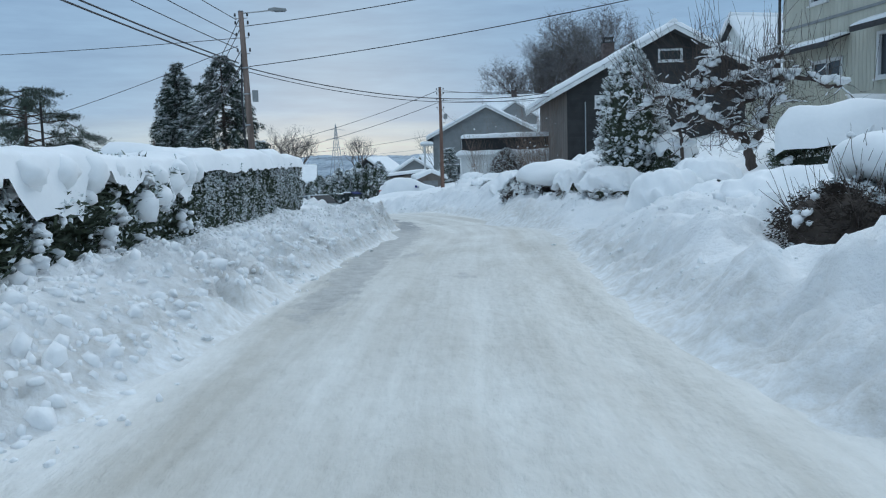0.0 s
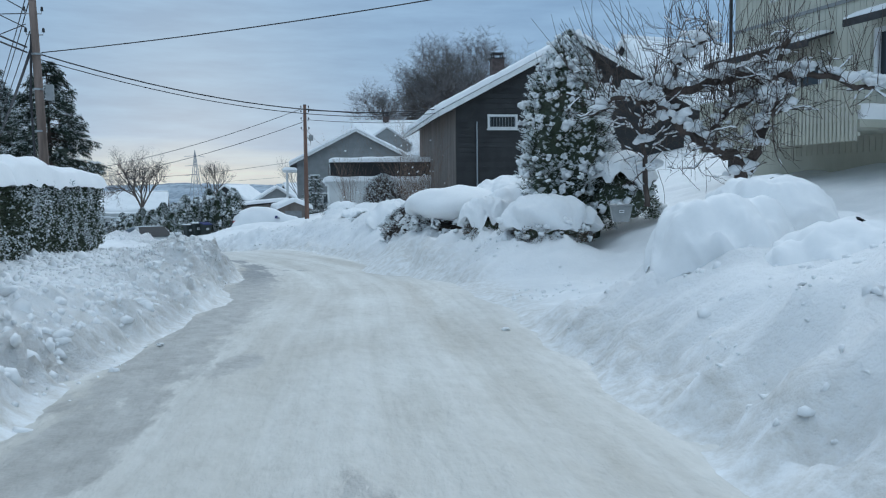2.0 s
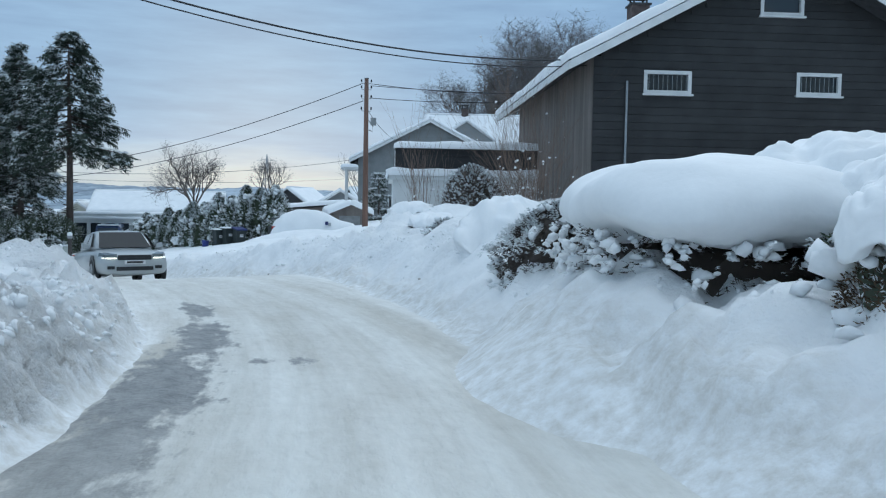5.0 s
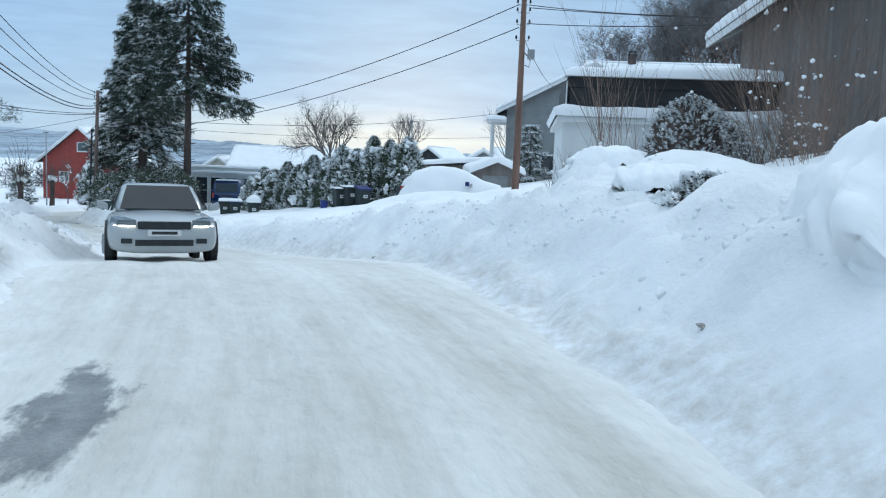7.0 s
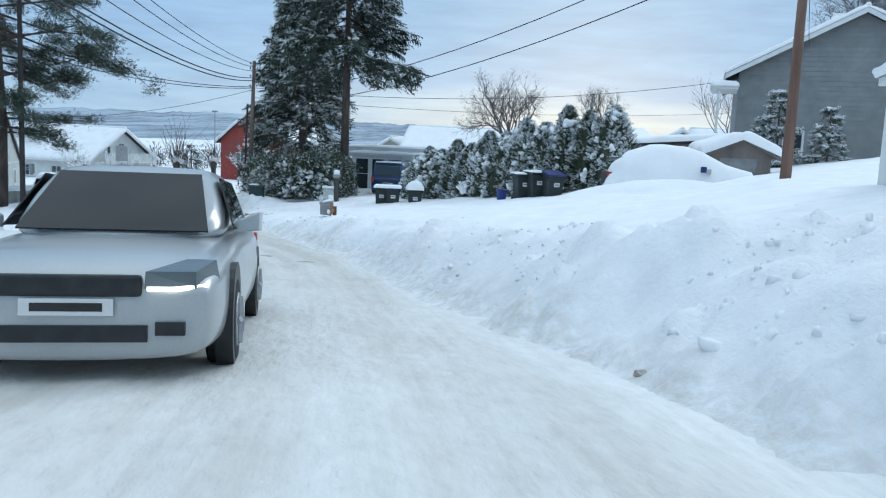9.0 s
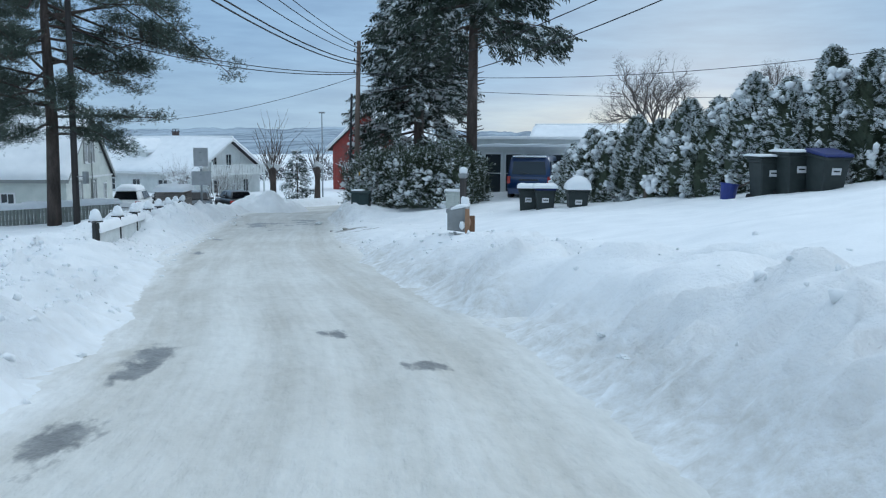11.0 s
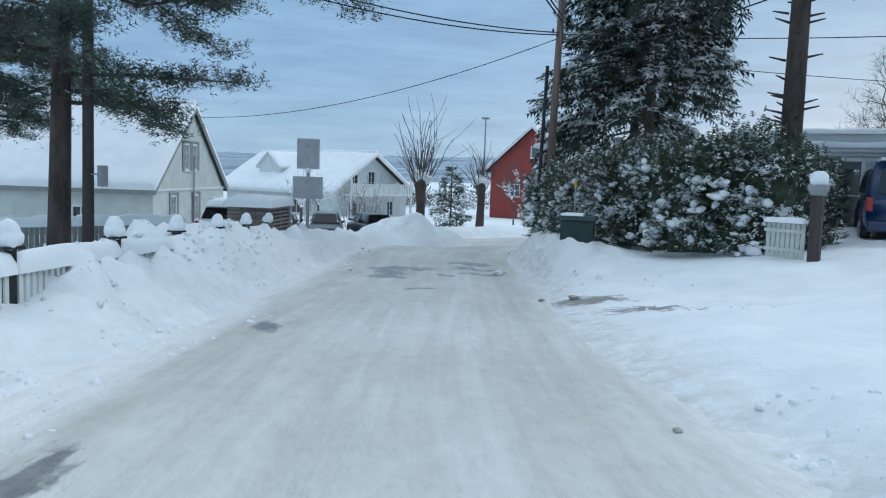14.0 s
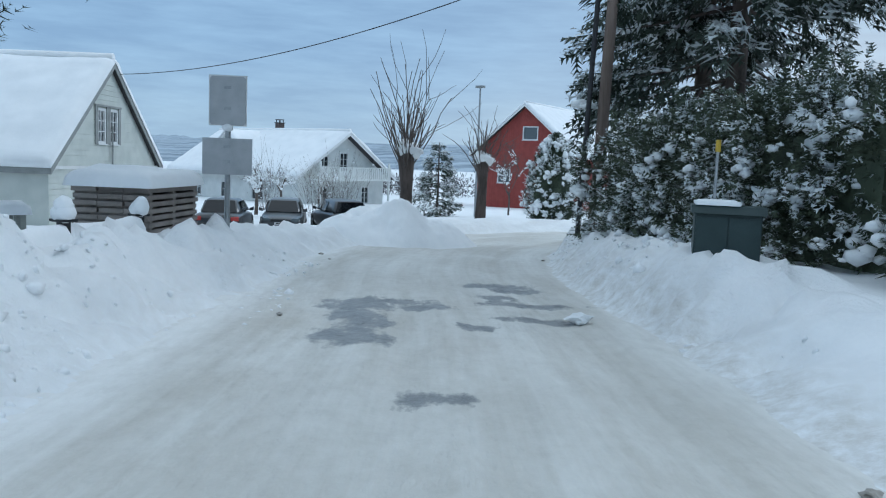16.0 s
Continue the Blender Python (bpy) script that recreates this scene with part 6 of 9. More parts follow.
def bare_tree(x, y, z, height, label, seed=0, trunk_r=0.2, spread=0.55, depth=5, lift=0.25, kids=(3, 4), name="bare_tree", mat=None, snow=0, fork=0.3, stems=4, haze=0):
    g = np.random.default_rng(seed)
    T = thing(name, pose(x, y, z), label, "tree")
    tr, tips = Geo(), []
    tr.tube([(0, 0, -0.4), (0.03, 0, height * fork * 0.5), (0, 0.02, height * fork)], [trunk_r * 1.15, trunk_r, trunk_r * 0.8], 9)
    part("trunk", tr, mat or TWIG, T, smooth=True)
    cr = Geo()
    for k in range(stems):
        a = 6.283 * k / stems + g.uniform(-0.4, 0.4)
        w = np.array([math.cos(a) * spread, math.sin(a) * spread, 1.0])
        branches(g, (0, 0, height * fork * g.uniform(0.8, 1.0)), w / np.linalg.norm(w), height * (1 - fork) * g.uniform(0.4, 0.55), trunk_r * 0.55, depth - 1, cr, tips, spread, lift, kids)
    part("crown", cr, mat or TWIG, T, "bare twigs")
    if haze:
        thin = sorted(tips, key=lambda q: q[1])[: int(len(tips) * 0.7)]
        ends = np.array([p[2] + (p[-1] - p[2]) * q / haze for p, r in thin for q in range(1, haze + 1)])
        ways = np.array([p[-1] - p[-3] for p, r in thin for q in range(haze)])
        ways /= np.linalg.norm(ways, axis=1)[:, None]
        V, F = fronds(ends - ways * 0.1, ways + np.array([0, 0, 0.35]), height * 0.085, seed, 2, -0.1, 0.012, 0.8)
        joined("twig_haze", [(V, F, mat or TWIG_FINE)], T, "haze of fine bare twigs")
    if snow:
        C, R = snow_on(tips, 0.01, snow, seed)
        if len(C):
            V, F = blobs(C, R, seed, ICO1, 0.2)
            joined("branch_snow", [(V, F, SNOW)], T, "snow lying on the branches", True)
    return T


def ragged_clumps(C, R, seed, pieces=5, level=ICO2):
    """Each clump of snow as a huddle of smaller uneven lumps."""
    g = np.random.default_rng(seed)
    C, R = np.repeat(np.asarray(C), pieces, 0), np.repeat(np.asarray(R), pieces, 0)
    n = len(C)
    C = C + g.normal(0, 0.48, (n, 3)) * R
    return blobs(C, R * g.uniform(0.28, 0.72, (n, 1)) * g.uniform(0.75, 1.3, (n, 3)), seed, level, 0.34)


def hedge(line, width, height, label, seed=0, density=150, size=0.13, frost=0.35, cap=0.25, clumps=0, mat=None, ground=None, name="hedge", ragged=0.12, clump_size=(0.12, 0.3), top_wave=0.1, lift=0.0, cap_wide=0.12, drape=0, cap_lump=0.45, near=False, sag=0.14, frond=0.0):
    """A hedge along a line of (x, y, base z): dark core, leaf sprays on all sides, frosted sprays, clumps and a cap of snow."""
    g = np.random.default_rng(seed)
    T = thing(name, pose(*line[0]), label, "hedge")
    o = np.array(line[0])
    L = [np.array(p) - o for p in line]
    segs = list(zip(L, L[1:]))
    core, C, U, FC, BC, BR = Geo(), [], [], [], [], []
    for a, b in segs:
        d = b - a
        ln = np.linalg.norm(d[:2])
        t = d / ln
        nrm = np.array([t[1], -t[0], 0])
        h = height
        w = width / 2
        ins = 0.16
        q = [a + nrm * (w - ins), b + nrm * (w - ins), b - nrm * (w - ins), a - nrm * (w - ins)]
        core.prism([tuple(p - np.array([0, 0, 0.3])) for p in q], (0, 0, h - 0.2 + 0.3))
        n = int(density * (2 * ln * h + ln * width))
        which = g.uniform(0, 1, n)
        u = g.uniform(0, ln, n)
        v = g.uniform(0, 1, n)
        tw = 1 + top_wave * (value_noise(u * 0.8 + seed, np.full(n, seed * 1.7), seed) * 2)
        front = h / (2 * h + width)
        side = np.where(which < front, 1, np.where(which < 2 * front, -1, 0))
        bulge = value_noise(u * 1.3, v * 3 + 10 * side, seed + 3) * ragged * 3
        off = np.where(side == 0, (v * 2 - 1) * w, side * (w + bulge + g.normal(0, ragged * 0.5, n) - 0.05))
        zz = np.where(side == 0, h * tw + g.normal(0, ragged * 0.6, n), v ** 0.9 * h * tw)
        P = a + t * u[:, None] + nrm * off[:, None] + np.array([0, 0, 1.0]) * zz[:, None]
        C.append(P)
        U.append(nrm * side[:, None] + np.array([0, 0, 0.45]) + np.where(side == 0, 0.6, 0)[:, None] * np.array([0, 0, 1]))
        fleck = value_noise(u * 2.6 + 3 * seed, v * h * 2.6 + 9 * side, seed + 6) + 0.6 * value_noise(u * 6.0, v * h * 6.0 + 9 * side, seed + 7) + g.normal(0, 0.32, n)
        pk = np.argsort(-fleck)[: int(n * frost)]
        FC.append(P[pk] + nrm * side[pk, None] * 0.05 + np.array([0, 0, 0.05]))
        k = int(clumps * ln)
        if k:
            uu, vv, ss = g.uniform(0, ln, k), g.uniform(0.05, 0.97, k), g.choice([-1, 1], k)
            swell = value_noise(uu * 1.3, vv * 3 + 10 * ss, seed + 3) * ragged * 3
            BC.append(a + t * uu[:, None] + nrm * (ss * (w + 0.05 + swell))[:, None] + np.array([0, 0, 1.0]) * (vv * h)[:, None])
            s = g.uniform(*clump_size, k) * g.uniform(0.5, 1.0, k)
            BR.append(np.stack([s * 1.15, s * 1.1, s * 0.85], 1))
    # closed ends
    for e, (a, b) in ((0, segs[0]), (1, segs[-1])):
        d = (b - a) / np.linalg.norm((b - a)[:2])
        p, out = (a, -d) if e == 0 else (b, d)
        nrm = np.array([d[1], -d[0], 0])
        n = int(density * width * height)
        P = p + out * (g.normal(0, ragged * 0.5, n) + 0.02)[:, None] + nrm * (g.uniform(-1, 1, n) * width / 2)[:, None] + np.array([0, 0, 1.0]) * (g.uniform(0, 1, n) * height)[:, None]
        C.append(P)
        U.append(np.tile(out + np.array([0, 0, 0.4]), (n, 1)))
        FC.append(P[: int(n * frost)] + out * 0.04)
    part("stem_mass", core, mat or LEAF, T)
    if frond:
        V, F = fronds(np.concatenate(C), np.concatenate(U), frond, seed, 3, 0.2, 0.11)
    else:
        V, F = sprays(np.concatenate(C), size, seed, np.concatenate(U), 0.12, 1.8, 0.42)
    joined("leaves", [(V, F, mat or LEAF)], T, "dark green leaf sprays")
    if frost:
        V, F = fronds(np.concatenate(FC), g.normal(0, 1, (sum(len(c) for c in FC), 3)) + np.array([0, 0, 0.2]), frond * 0.85, seed + 1, 2, 0.2, 0.14) if frond else sprays(np.concatenate(FC), size * 0.75, seed + 1, None, 0, 1.2, 0.7)
        joined("frosted_leaves", [(V, F, FROST)], T, "leaf sprays dusted with snow")
    if clumps:
        V, F = ragged_clumps(np.concatenate(BC), np.concatenate(BR), seed + 2, 5, ICO2 if near else ICO1)
        joined("snow_clumps", [(V, F, SNOW)], T, "clumps of snow caught in the leaves", True)
    if drape:
        DC, DR = [], []
        for a, b in segs:
            ln = np.linalg.norm((b - a)[:2])
            d = (b - a) / ln
            nrm = np.array([d[1], -d[0], 0])
            k = int(drape * ln)
            u, sd = g.uniform(0, ln, k), g.choice([-1, 1], k)
            drop = g.uniform(0, 1, k) ** 2 * 0.45
            DC.append(a + d * u[:, None] + nrm * (sd * (width / 2 + 0.06))[:, None] + np.array([0, 0, 1.0]) * (height - drop + 0.02)[:, None])
            q = g.uniform(0.13, 0.27, k)
            DR.append(np.stack([q * 0.75, q * 1.1, q * 0.75], 1))
        V, F = blobs(np.concatenate(DC), np.concatenate(DR), seed + 8, ICO2, 0.22)
        joined("draped_snow", [(V, F, SNOW_SOFT)], T, "snow hanging over the edge", True)
    if cap:
        for k, (a, b) in enumerate(segs):
            d = (b - a) / np.linalg.norm((b - a)[:2])
            nrm = np.array([d[1], -d[0], 0])
            w = width / 2 + cap_wide
            up = np.array([0, 0, height - 0.04])
            V, F = snow_slab(a - nrm * w + up - d * 0.05, b - nrm * w + up + d * 0.05, b + nrm * w + up + d * 0.05, a + nrm * w + up - d * 0.05, cap, seed + k, 0.13, 0.3, cap_lump, 0.1)
            # the rim hangs down over the leaves, unevenly
            rel = np.clip((V - (a + up)) @ np.array([0, 0, 1.0]) - ((V - a) @ d) * d[2], 0, 9)
            V[:, 2] -= np.exp(-(rel / 0.09) ** 2) * sag * (0.5 + 1.6 * value_noise(V[:, 0] * 2.1, V[:, 1] * 2.1, seed + 21) + 0.9 * value_noise(V[:, 0] * 5.3, V[:, 1] * 5.3, seed + 22))
            link("snow_cap", mesh_of("snow_cap", V, F, True, [SNOW_SOFT]), T, "thick cap of snow")
    return T


def bush(x, y, z, rx, ry, h, label, seed=0, cover=0.6, dens=620, size=0.066, mat=None, frost=0.5, skirt=True, thick=0.3, name="bush", rot=0.0, lumps=0, lump_size=1.0, apron=0.0, bump=0.1):
    """A low rounded bush, mostly under a cushion of snow."""
    g = np.random.default_rng(seed)
    T = thing(name, pose(x, y, z, 0, 0, rot), label, "bush")
    n = int(dens * (rx + ry) * h * 2.2)
    a, v = g.uniform(0, 6.283, n), g.uniform(0, 1, n)
    prof = np.sqrt(np.clip(1 - (v * 0.96) ** 2.4, 0, 1))
    k = prof * (1 + 0.12 * np.sin(3 * a + seed) + 0.08 * np.sin(5 * a) + g.normal(0, 0.05, n))
    P = np.stack([np.cos(a) * rx * k, np.sin(a) * ry * k, v * h], 1)
    U = np.stack([np.cos(a), np.sin(a), v * 0.8 + 0.2], 1)
    core = blobs([(0, 0, h * 0.42)], np.array([(rx * 0.8, ry * 0.8, h * 0.5)]), seed, ICO2, 0.1)
    joined("stem_mass", [(core[0], core[1], LEAF)], T)
    V, F = sprays(P, size, seed, U, 0, 1.8, 0.4)
    joined("leaves", [(V, F, mat or LEAF_BROWN)], T)
    m = int(n * frost)
    V, F = sprays(P[:m] * 1.02, size * 0.85, seed + 1, None, 0, 1.7, 0.42)
    joined("frosted_leaves", [(V, F, FROST)], T, "twigs dusted with snow")
    if cover:
        nu, nv = 84, 34
        reach = radians(58 + 46 * cover)
        aa, ph = np.meshgrid(np.linspace(0, 6.2832, nu, endpoint=False), np.linspace(0.02, 1, nv))
        ph = ph * reach * (1 + 0.12 * np.sin(3 * aa + seed) * ph + 0.09 * np.sin(7 * aa + 2 * seed) * ph + 0.06 * np.sin(13 * aa + seed) * ph)
        wob = 1 + 0.10 * np.sin(2 * aa + seed) + 0.06 * np.sin(5 * aa + 2 * seed)
        R = 1.1 * wob * np.sin(np.clip(ph, 0, 3.1)) ** 0.85 * (1 + 0.22 * np.clip(ph, 0, 1) * (value_noise(np.cos(aa) * 2.2 + seed, np.sin(aa) * 2.2 + ph * 1.6, seed + 4) + 0.5 * value_noise(np.cos(aa) * 5 + seed, np.sin(aa) * 5 + ph * 4, seed + 5)))
        flare = np.clip(ph - 1.35, 0, 3)
        R = np.where((flare > 0) & (apron > 0), 1.08 * wob + apron * flare, R) if apron else R
        cells = cell_lumps(np.cos(aa) * R * rx * 2.6 + seed, np.sin(aa) * R * ry * 2.6 + ph * 1.7, seed) - 0.6 + 0.5 * (cell_lumps(np.cos(aa) * R * rx * 6.1 + seed, np.sin(aa) * R * ry * 6.1 + ph * 4, seed + 2) - 0.6)
        R = R * (1 + bump * cells * np.clip(ph, 0, 1))
        zc = h * 0.5
        top = zc + np.where(np.cos(ph) > 0, h - zc + thick, zc) * np.cos(ph)
        lump = value_noise(np.cos(aa) * R * 3 + seed, np.sin(aa) * R * 3, seed) + 0.5 * value_noise(np.cos(aa) * R * 7 + seed, np.sin(aa) * R * 7, seed + 1)
        top = top + bump * cells + 0.55 * thick * lump * np.clip(ph, 0.25, 1)
        V = np.stack([np.cos(aa) * rx * R, np.sin(aa) * ry * R, top], -1).reshape(-1, 3)
        under = V[-nu:] * np.array([0.8, 0.8, 1]) + np.array([0, 0, 0.03])
        F = [(i * nu + k_, i * nu + (k_ + 1) % nu, (i + 1) * nu + (k_ + 1) % nu, (i + 1) * nu + k_) for i in range(nv - 1) for k_ in range(nu)]
        F += [((nv - 1) * nu + k_, (nv - 1) * nu + (k_ + 1) % nu, nv * nu + (k_ + 1) % nu, nv * nu + k_) for k_ in range(nu)]
        link("snow_cushion", mesh_of("snow_cushion", np.concatenate([V, under]), F, True, [SNOW_SOFT]), T, "rounded cushion of fresh snow")
    kk = int(10 * (rx + ry)) + lumps
    aa, vv = g.uniform(0, 6.283, kk), g.uniform(0.1, 0.8, kk)
    vv[kk - lumps:] = g.uniform(0.35, 1.05, lumps)
    pr = np.sqrt(np.clip(1 - (np.clip(vv, 0, 1) * 0.95) ** 2.4, 0, 1)) * np.where(vv > 0.8, g.uniform(0.2, 1.0, kk), 1)
    s = g.uniform(0.06, 0.17, kk) * lump_size
    s[kk - lumps:] *= 1.35
    V, F = ragged_clumps(np.stack([np.cos(aa) * rx * pr, np.sin(aa) * ry * pr, vv * h], 1), np.stack([s * 1.3, s * 1.3, s * 0.9], 1), seed + 3, 5, ICO1)
    joined("snow_clumps", [(V, F, SNOW)], T, "clumps of snow", True)
    return T


def evergreen(x, y, z, h, r, label, seed=0, snow=26, frond=0.24, frost=0.28, clump=(0.06, 0.2), mat=None, group="", name="evergreen_tree", point=1.5, fat=1.0, frost_low=0.0):
    """A dense upright conifer: a dark core, feathery sprays all over it and snow lodged in them."""
    g = np.random.default_rng(seed)
    T = thing(name, pose(x, y, z), label, "tree" if "tree" in name else "bush", group)

    def skin(v, a):
        lobe = 1 + 0.13 * np.sin(3 * a + seed + 4 * v) + 0.10 * np.sin(5 * a - 7 * v + 2 * seed)
        return r * np.clip(1 - v ** point, 0, 1) ** 0.75 * (0.8 + 0.2 * np.sin(np.clip(v * 4, 0, 1.57))) * lobe

    zc = np.linspace(0, 0.93, 9)
    rings = [[(math.cos(a) * skin(v, a) * 0.72, math.sin(a) * skin(v, a) * 0.72, v * h - 0.25 * (v == 0)) for a in np.arange(12) * 0.5236] for v in zc]
    part("stem_mass", Geo().loft(rings), mat or LEAF, T)
    n = int(430 * h * r * fat * (0.24 / frond) ** 2)
    v, a = g.uniform(0, 1, n) ** 1.15, g.uniform(0, 6.283, n)
    k = skin(v, a) * g.uniform(0.72, 0.97, n)
    P = np.stack([np.cos(a) * k, np.sin(a) * k, v * h], 1)
    D = np.stack([np.cos(a), np.sin(a), 0.35 + 1.2 * v], 1)
    V, F = fronds(P, D, frond, seed, 3, 0.2, 0.085)
    joined("crown", [(V, F, mat or LEAF)], T, "dark green feathery sprays")
    lodged = value_noise(a * r * 3 + seed, v * h * 3, seed) + 0.5 * value_noise(a * r * 7, v * h * 7, seed + 1) + 0.15 * g.normal(0, 1, n) + 0.3 * (v > frost_low)
    pick = np.argsort(-lodged)[: int(n * frost)]
    V, F = fronds(P[pick] * np.array([1.12, 1.12, 1]) + np.array([0, 0, 0.05]), D[pick] - np.array([0, 0, 0.25]), frond * 0.9, seed + 1, 3, 0.3, 0.12)
    joined("frosted_sprays", [(V, F, FROST)], T, "sprays dusted with snow")
    m = int(snow * h * r)
    if m:
        v, a = g.uniform(0.06, 0.98, m) ** 0.9, g.uniform(0, 6.283, m)
        k = skin(v, a) * g.uniform(0.8, 1.05, m) + 0.02
        q = g.uniform(*clump, m) * g.uniform(0.45, 1.0, m)
        V, F = ragged_clumps(np.stack([np.cos(a) * k, np.sin(a) * k, v * h], 1), np.stack([q, q, q * 0.9], 1), seed + 2, 8, ICO1)
        joined("snow_clumps", [(V, F, SNOW)], T, "clumps of snow lodged in the sprays", True)
    return T


def snow_dome(x, y, z, rx, ry, low, high, label, seed=0, rot=0.0, box=2.5, fringe=60, core=1.0, name="bush", lump=(0.035, 0.10), bough=0.09):
    """A twiggy bush under one smooth overhanging dome of snow, which spans the heights low to high above its foot."""
    g = np.random.default_rng(seed)
    T = thing(name, pose(x, y, z, 0, 0, rot), label, "bush")
    nu, nv = 96, 34
    aa, ph = np.meshgrid(np.linspace(0, 6.2832, nu, endpoint=False), np.linspace(0.02, 2.5, nv))
    square = (np.abs(np.cos(aa)) ** box + np.abs(np.sin(aa)) ** box) ** (-1 / box)
    soft = 0.22 * value_noise(np.cos(aa) * 1.6 + seed, np.sin(aa) * 1.6 + ph * 0.5, seed) + 0.07 * value_noise(np.cos(aa) * 4 + seed, np.sin(aa) * 4 + ph, seed + 1)
    R = square * (1 + soft) * np.sin(np.clip(ph, 0, 3.1)) ** 0.9 * (1 + 0.16 * np.clip(ph - 1.2, 0, 1.3) * value_noise(np.cos(aa) * 5 + seed, np.sin(aa) * 5, seed + 7))
    mid = low + (high - low) * 0.42
    up = np.cos(ph)
    Z = mid + np.where(up > 0, (high - mid) * np.abs(up) ** 0.8, -(mid - low) * np.abs(up) ** 0.9)
    X, Y = np.cos(aa) * rx * R, np.sin(aa) * ry * R
    Z = Z + 0.18 * value_noise(X * 1.1 + seed, Y * 1.1, seed + 2) + 0.05 * value_noise(X * 3.1 + seed, Y * 3.1, seed + 6) + 0.05 * np.clip(-up, 0, 1) * value_noise(X * 5 + seed, Y * 5, seed + 3)
    V = np.stack([X, Y, Z], -1).reshape(-1, 3)
    F = [(i * nu + k, i * nu + (k + 1) % nu, (i + 1) * nu + (k + 1) % nu, (i + 1) * nu + k) for i in range(nv - 1) for k in range(nu)]
    F += [tuple(range((nv - 1) * nu, nv * nu))]
    link("snow_dome", mesh_of("snow_dome", V, F, True, [SNOW_SOFT]), T, "smooth overhanging dome of fresh snow")
    inner = blobs([(0, 0, low * 0.5)], np.array([(rx * 0.72 * core, ry * 0.72 * core, low * 0.8)]), seed, ICO2, 0.1)
    joined("stem_mass", [(inner[0], inner[1], LEAF_DARK)], T)
    n = int(900 * (rx + ry) * low * core)
    a, v = g.uniform(0, 6.283, n), g.uniform(-0.1, 1.25, n)
    k = core * g.uniform(0.7, 0.98, n) * (0.86 + 0.1 * np.sin(3 * a + seed))
    P = np.stack([np.cos(a) * rx * k, np.sin(a) * ry * k, v * low], 1)
    D = np.stack([np.cos(a), np.sin(a), g.uniform(-0.2, 0.8, n)], 1)
    V, F = fronds(P, D, bough, seed, 2, 0.1, 0.12)
    joined("leaves", [(V, F, LEAF_DARK)], T, "dark bare twigs")
    top = P[:, 2] > low * 0.35
    V, F = fronds(P[top][: n // 3] * np.array([1.03, 1.03, 1]) + np.array([0, 0, 0.03]), D[top][: n // 3], bough * 0.8, seed + 1, 2, 0.1, 0.2)
    joined("frosted_leaves", [(V, F, FROST)], T, "twigs dusted with snow")
    if fringe:
        a, v = g.uniform(0, 6.283, fringe), low * g.uniform(0.66, 1.2, fringe)
        k = g.uniform(0.82, 1.05, fringe)
        q = g.uniform(*lump, fringe)
        V, F = ragged_clumps(np.stack([np.cos(a) * rx * k, np.sin(a) * ry * k, v], 1), np.stack([q * 1.1, q * 1.1, q * 0.8], 1), seed + 3, 5, ICO1)
        joined("snow_clumps", [(V, F, SNOW)], T, "lumps of snow on drooping twigs", True)
    return T


def twig_shrub(x, y, z, h, r, label, seed=0, n=60, mat=None, snow=0.3, name="bare_shrub", depth=1, knob=0.05):
    """Upright bare twigs from one root, some with knobs of snow."""
    g = np.random.default_rng(seed)
    T = thing(name, pose(x, y, z), label, "shrub")
    out, tips = Geo(), []
    for k in range(n):
        a, s = g.uniform(0, 6.283), g.uniform(0, 1) ** 0.6
        base = (math.cos(a) * r * 0.35 * s, math.sin(a) * r * 0.35 * s, -0.2)
        w = np.array([math.cos(a) * s * r / h * 0.9, math.sin(a) * s * r / h * 0.9, 1.0])
        branches(g, base, w / np.linalg.norm(w), h * g.uniform(0.6, 1.05), 0.0075, depth, out, tips, 0.35, 0.1, (2, 4), 0.18, 0.6)
    tagged(part("twig_mass", out, mat or TWIG, T), kind="stuff")
    if snow:
        pts = np.array([p[g.integers(1, len(p))] for p, _ in tips])
        pts = pts[g.permutation(len(pts))[: int(len(pts) * snow)]]
        s = g.uniform(0.5, 1.4, len(pts)) * knob
        V, F = blobs(pts, np.stack([s, s, s * 0.9], 1), seed, ICO1, 0.3)
        joined("knob_snow", [(V, F, SNOW)], T, "knobs of snow on the twigs", True)
    return T


# the tall hedge along the lane: a rough stretch, then a clipped one
hedge([(-1.0, 2.0, 1.78), (-1.2, 9.0, 1.75), (-1.42, 14.75, 1.76)], 1.3, 1.07, "overgrown evergreen hedge weighed down by thick snow", 101, 1000, 0.07, 0.2, 0.28, 22, name="hedge", near=True, sag=0.3, ragged=0.11, clump_size=(0.035, 0.13), cap_wide=0.16, drape=7, cap_lump=0.5)
hedge([(-1.43, 14.7, 1.45), (-1.95, 22.5, 1.50), (-2.6, 30.4, 1.58)], 1.25, 1.42, "clipped dense hedge dusted with frost under a flat snow cap", 102, 1050, 0.054, 0.3, 0.34, 0, name="hedge", sag=0.06, ragged=0.05, top_wave=0.02, cap_wide=0.1)
# hedge beyond the gate, with spruces behind it
hedge([(-17.3, 79.0, -1.35), (-20.0, 79.6, -1.55), (-22.3, 81.5, -1.7), (-24.3, 83.6, -1.95), (-25.6, 84.9, -2.1)], 1.7, 1.85, "tall unclipped evergreen hedge flecked with snow", 103, 430, 0.072, 0.42, 0, 48, ragged=0.36, clump_size=(0.04, 0.22), top_wave=0.3, frond=0.155)
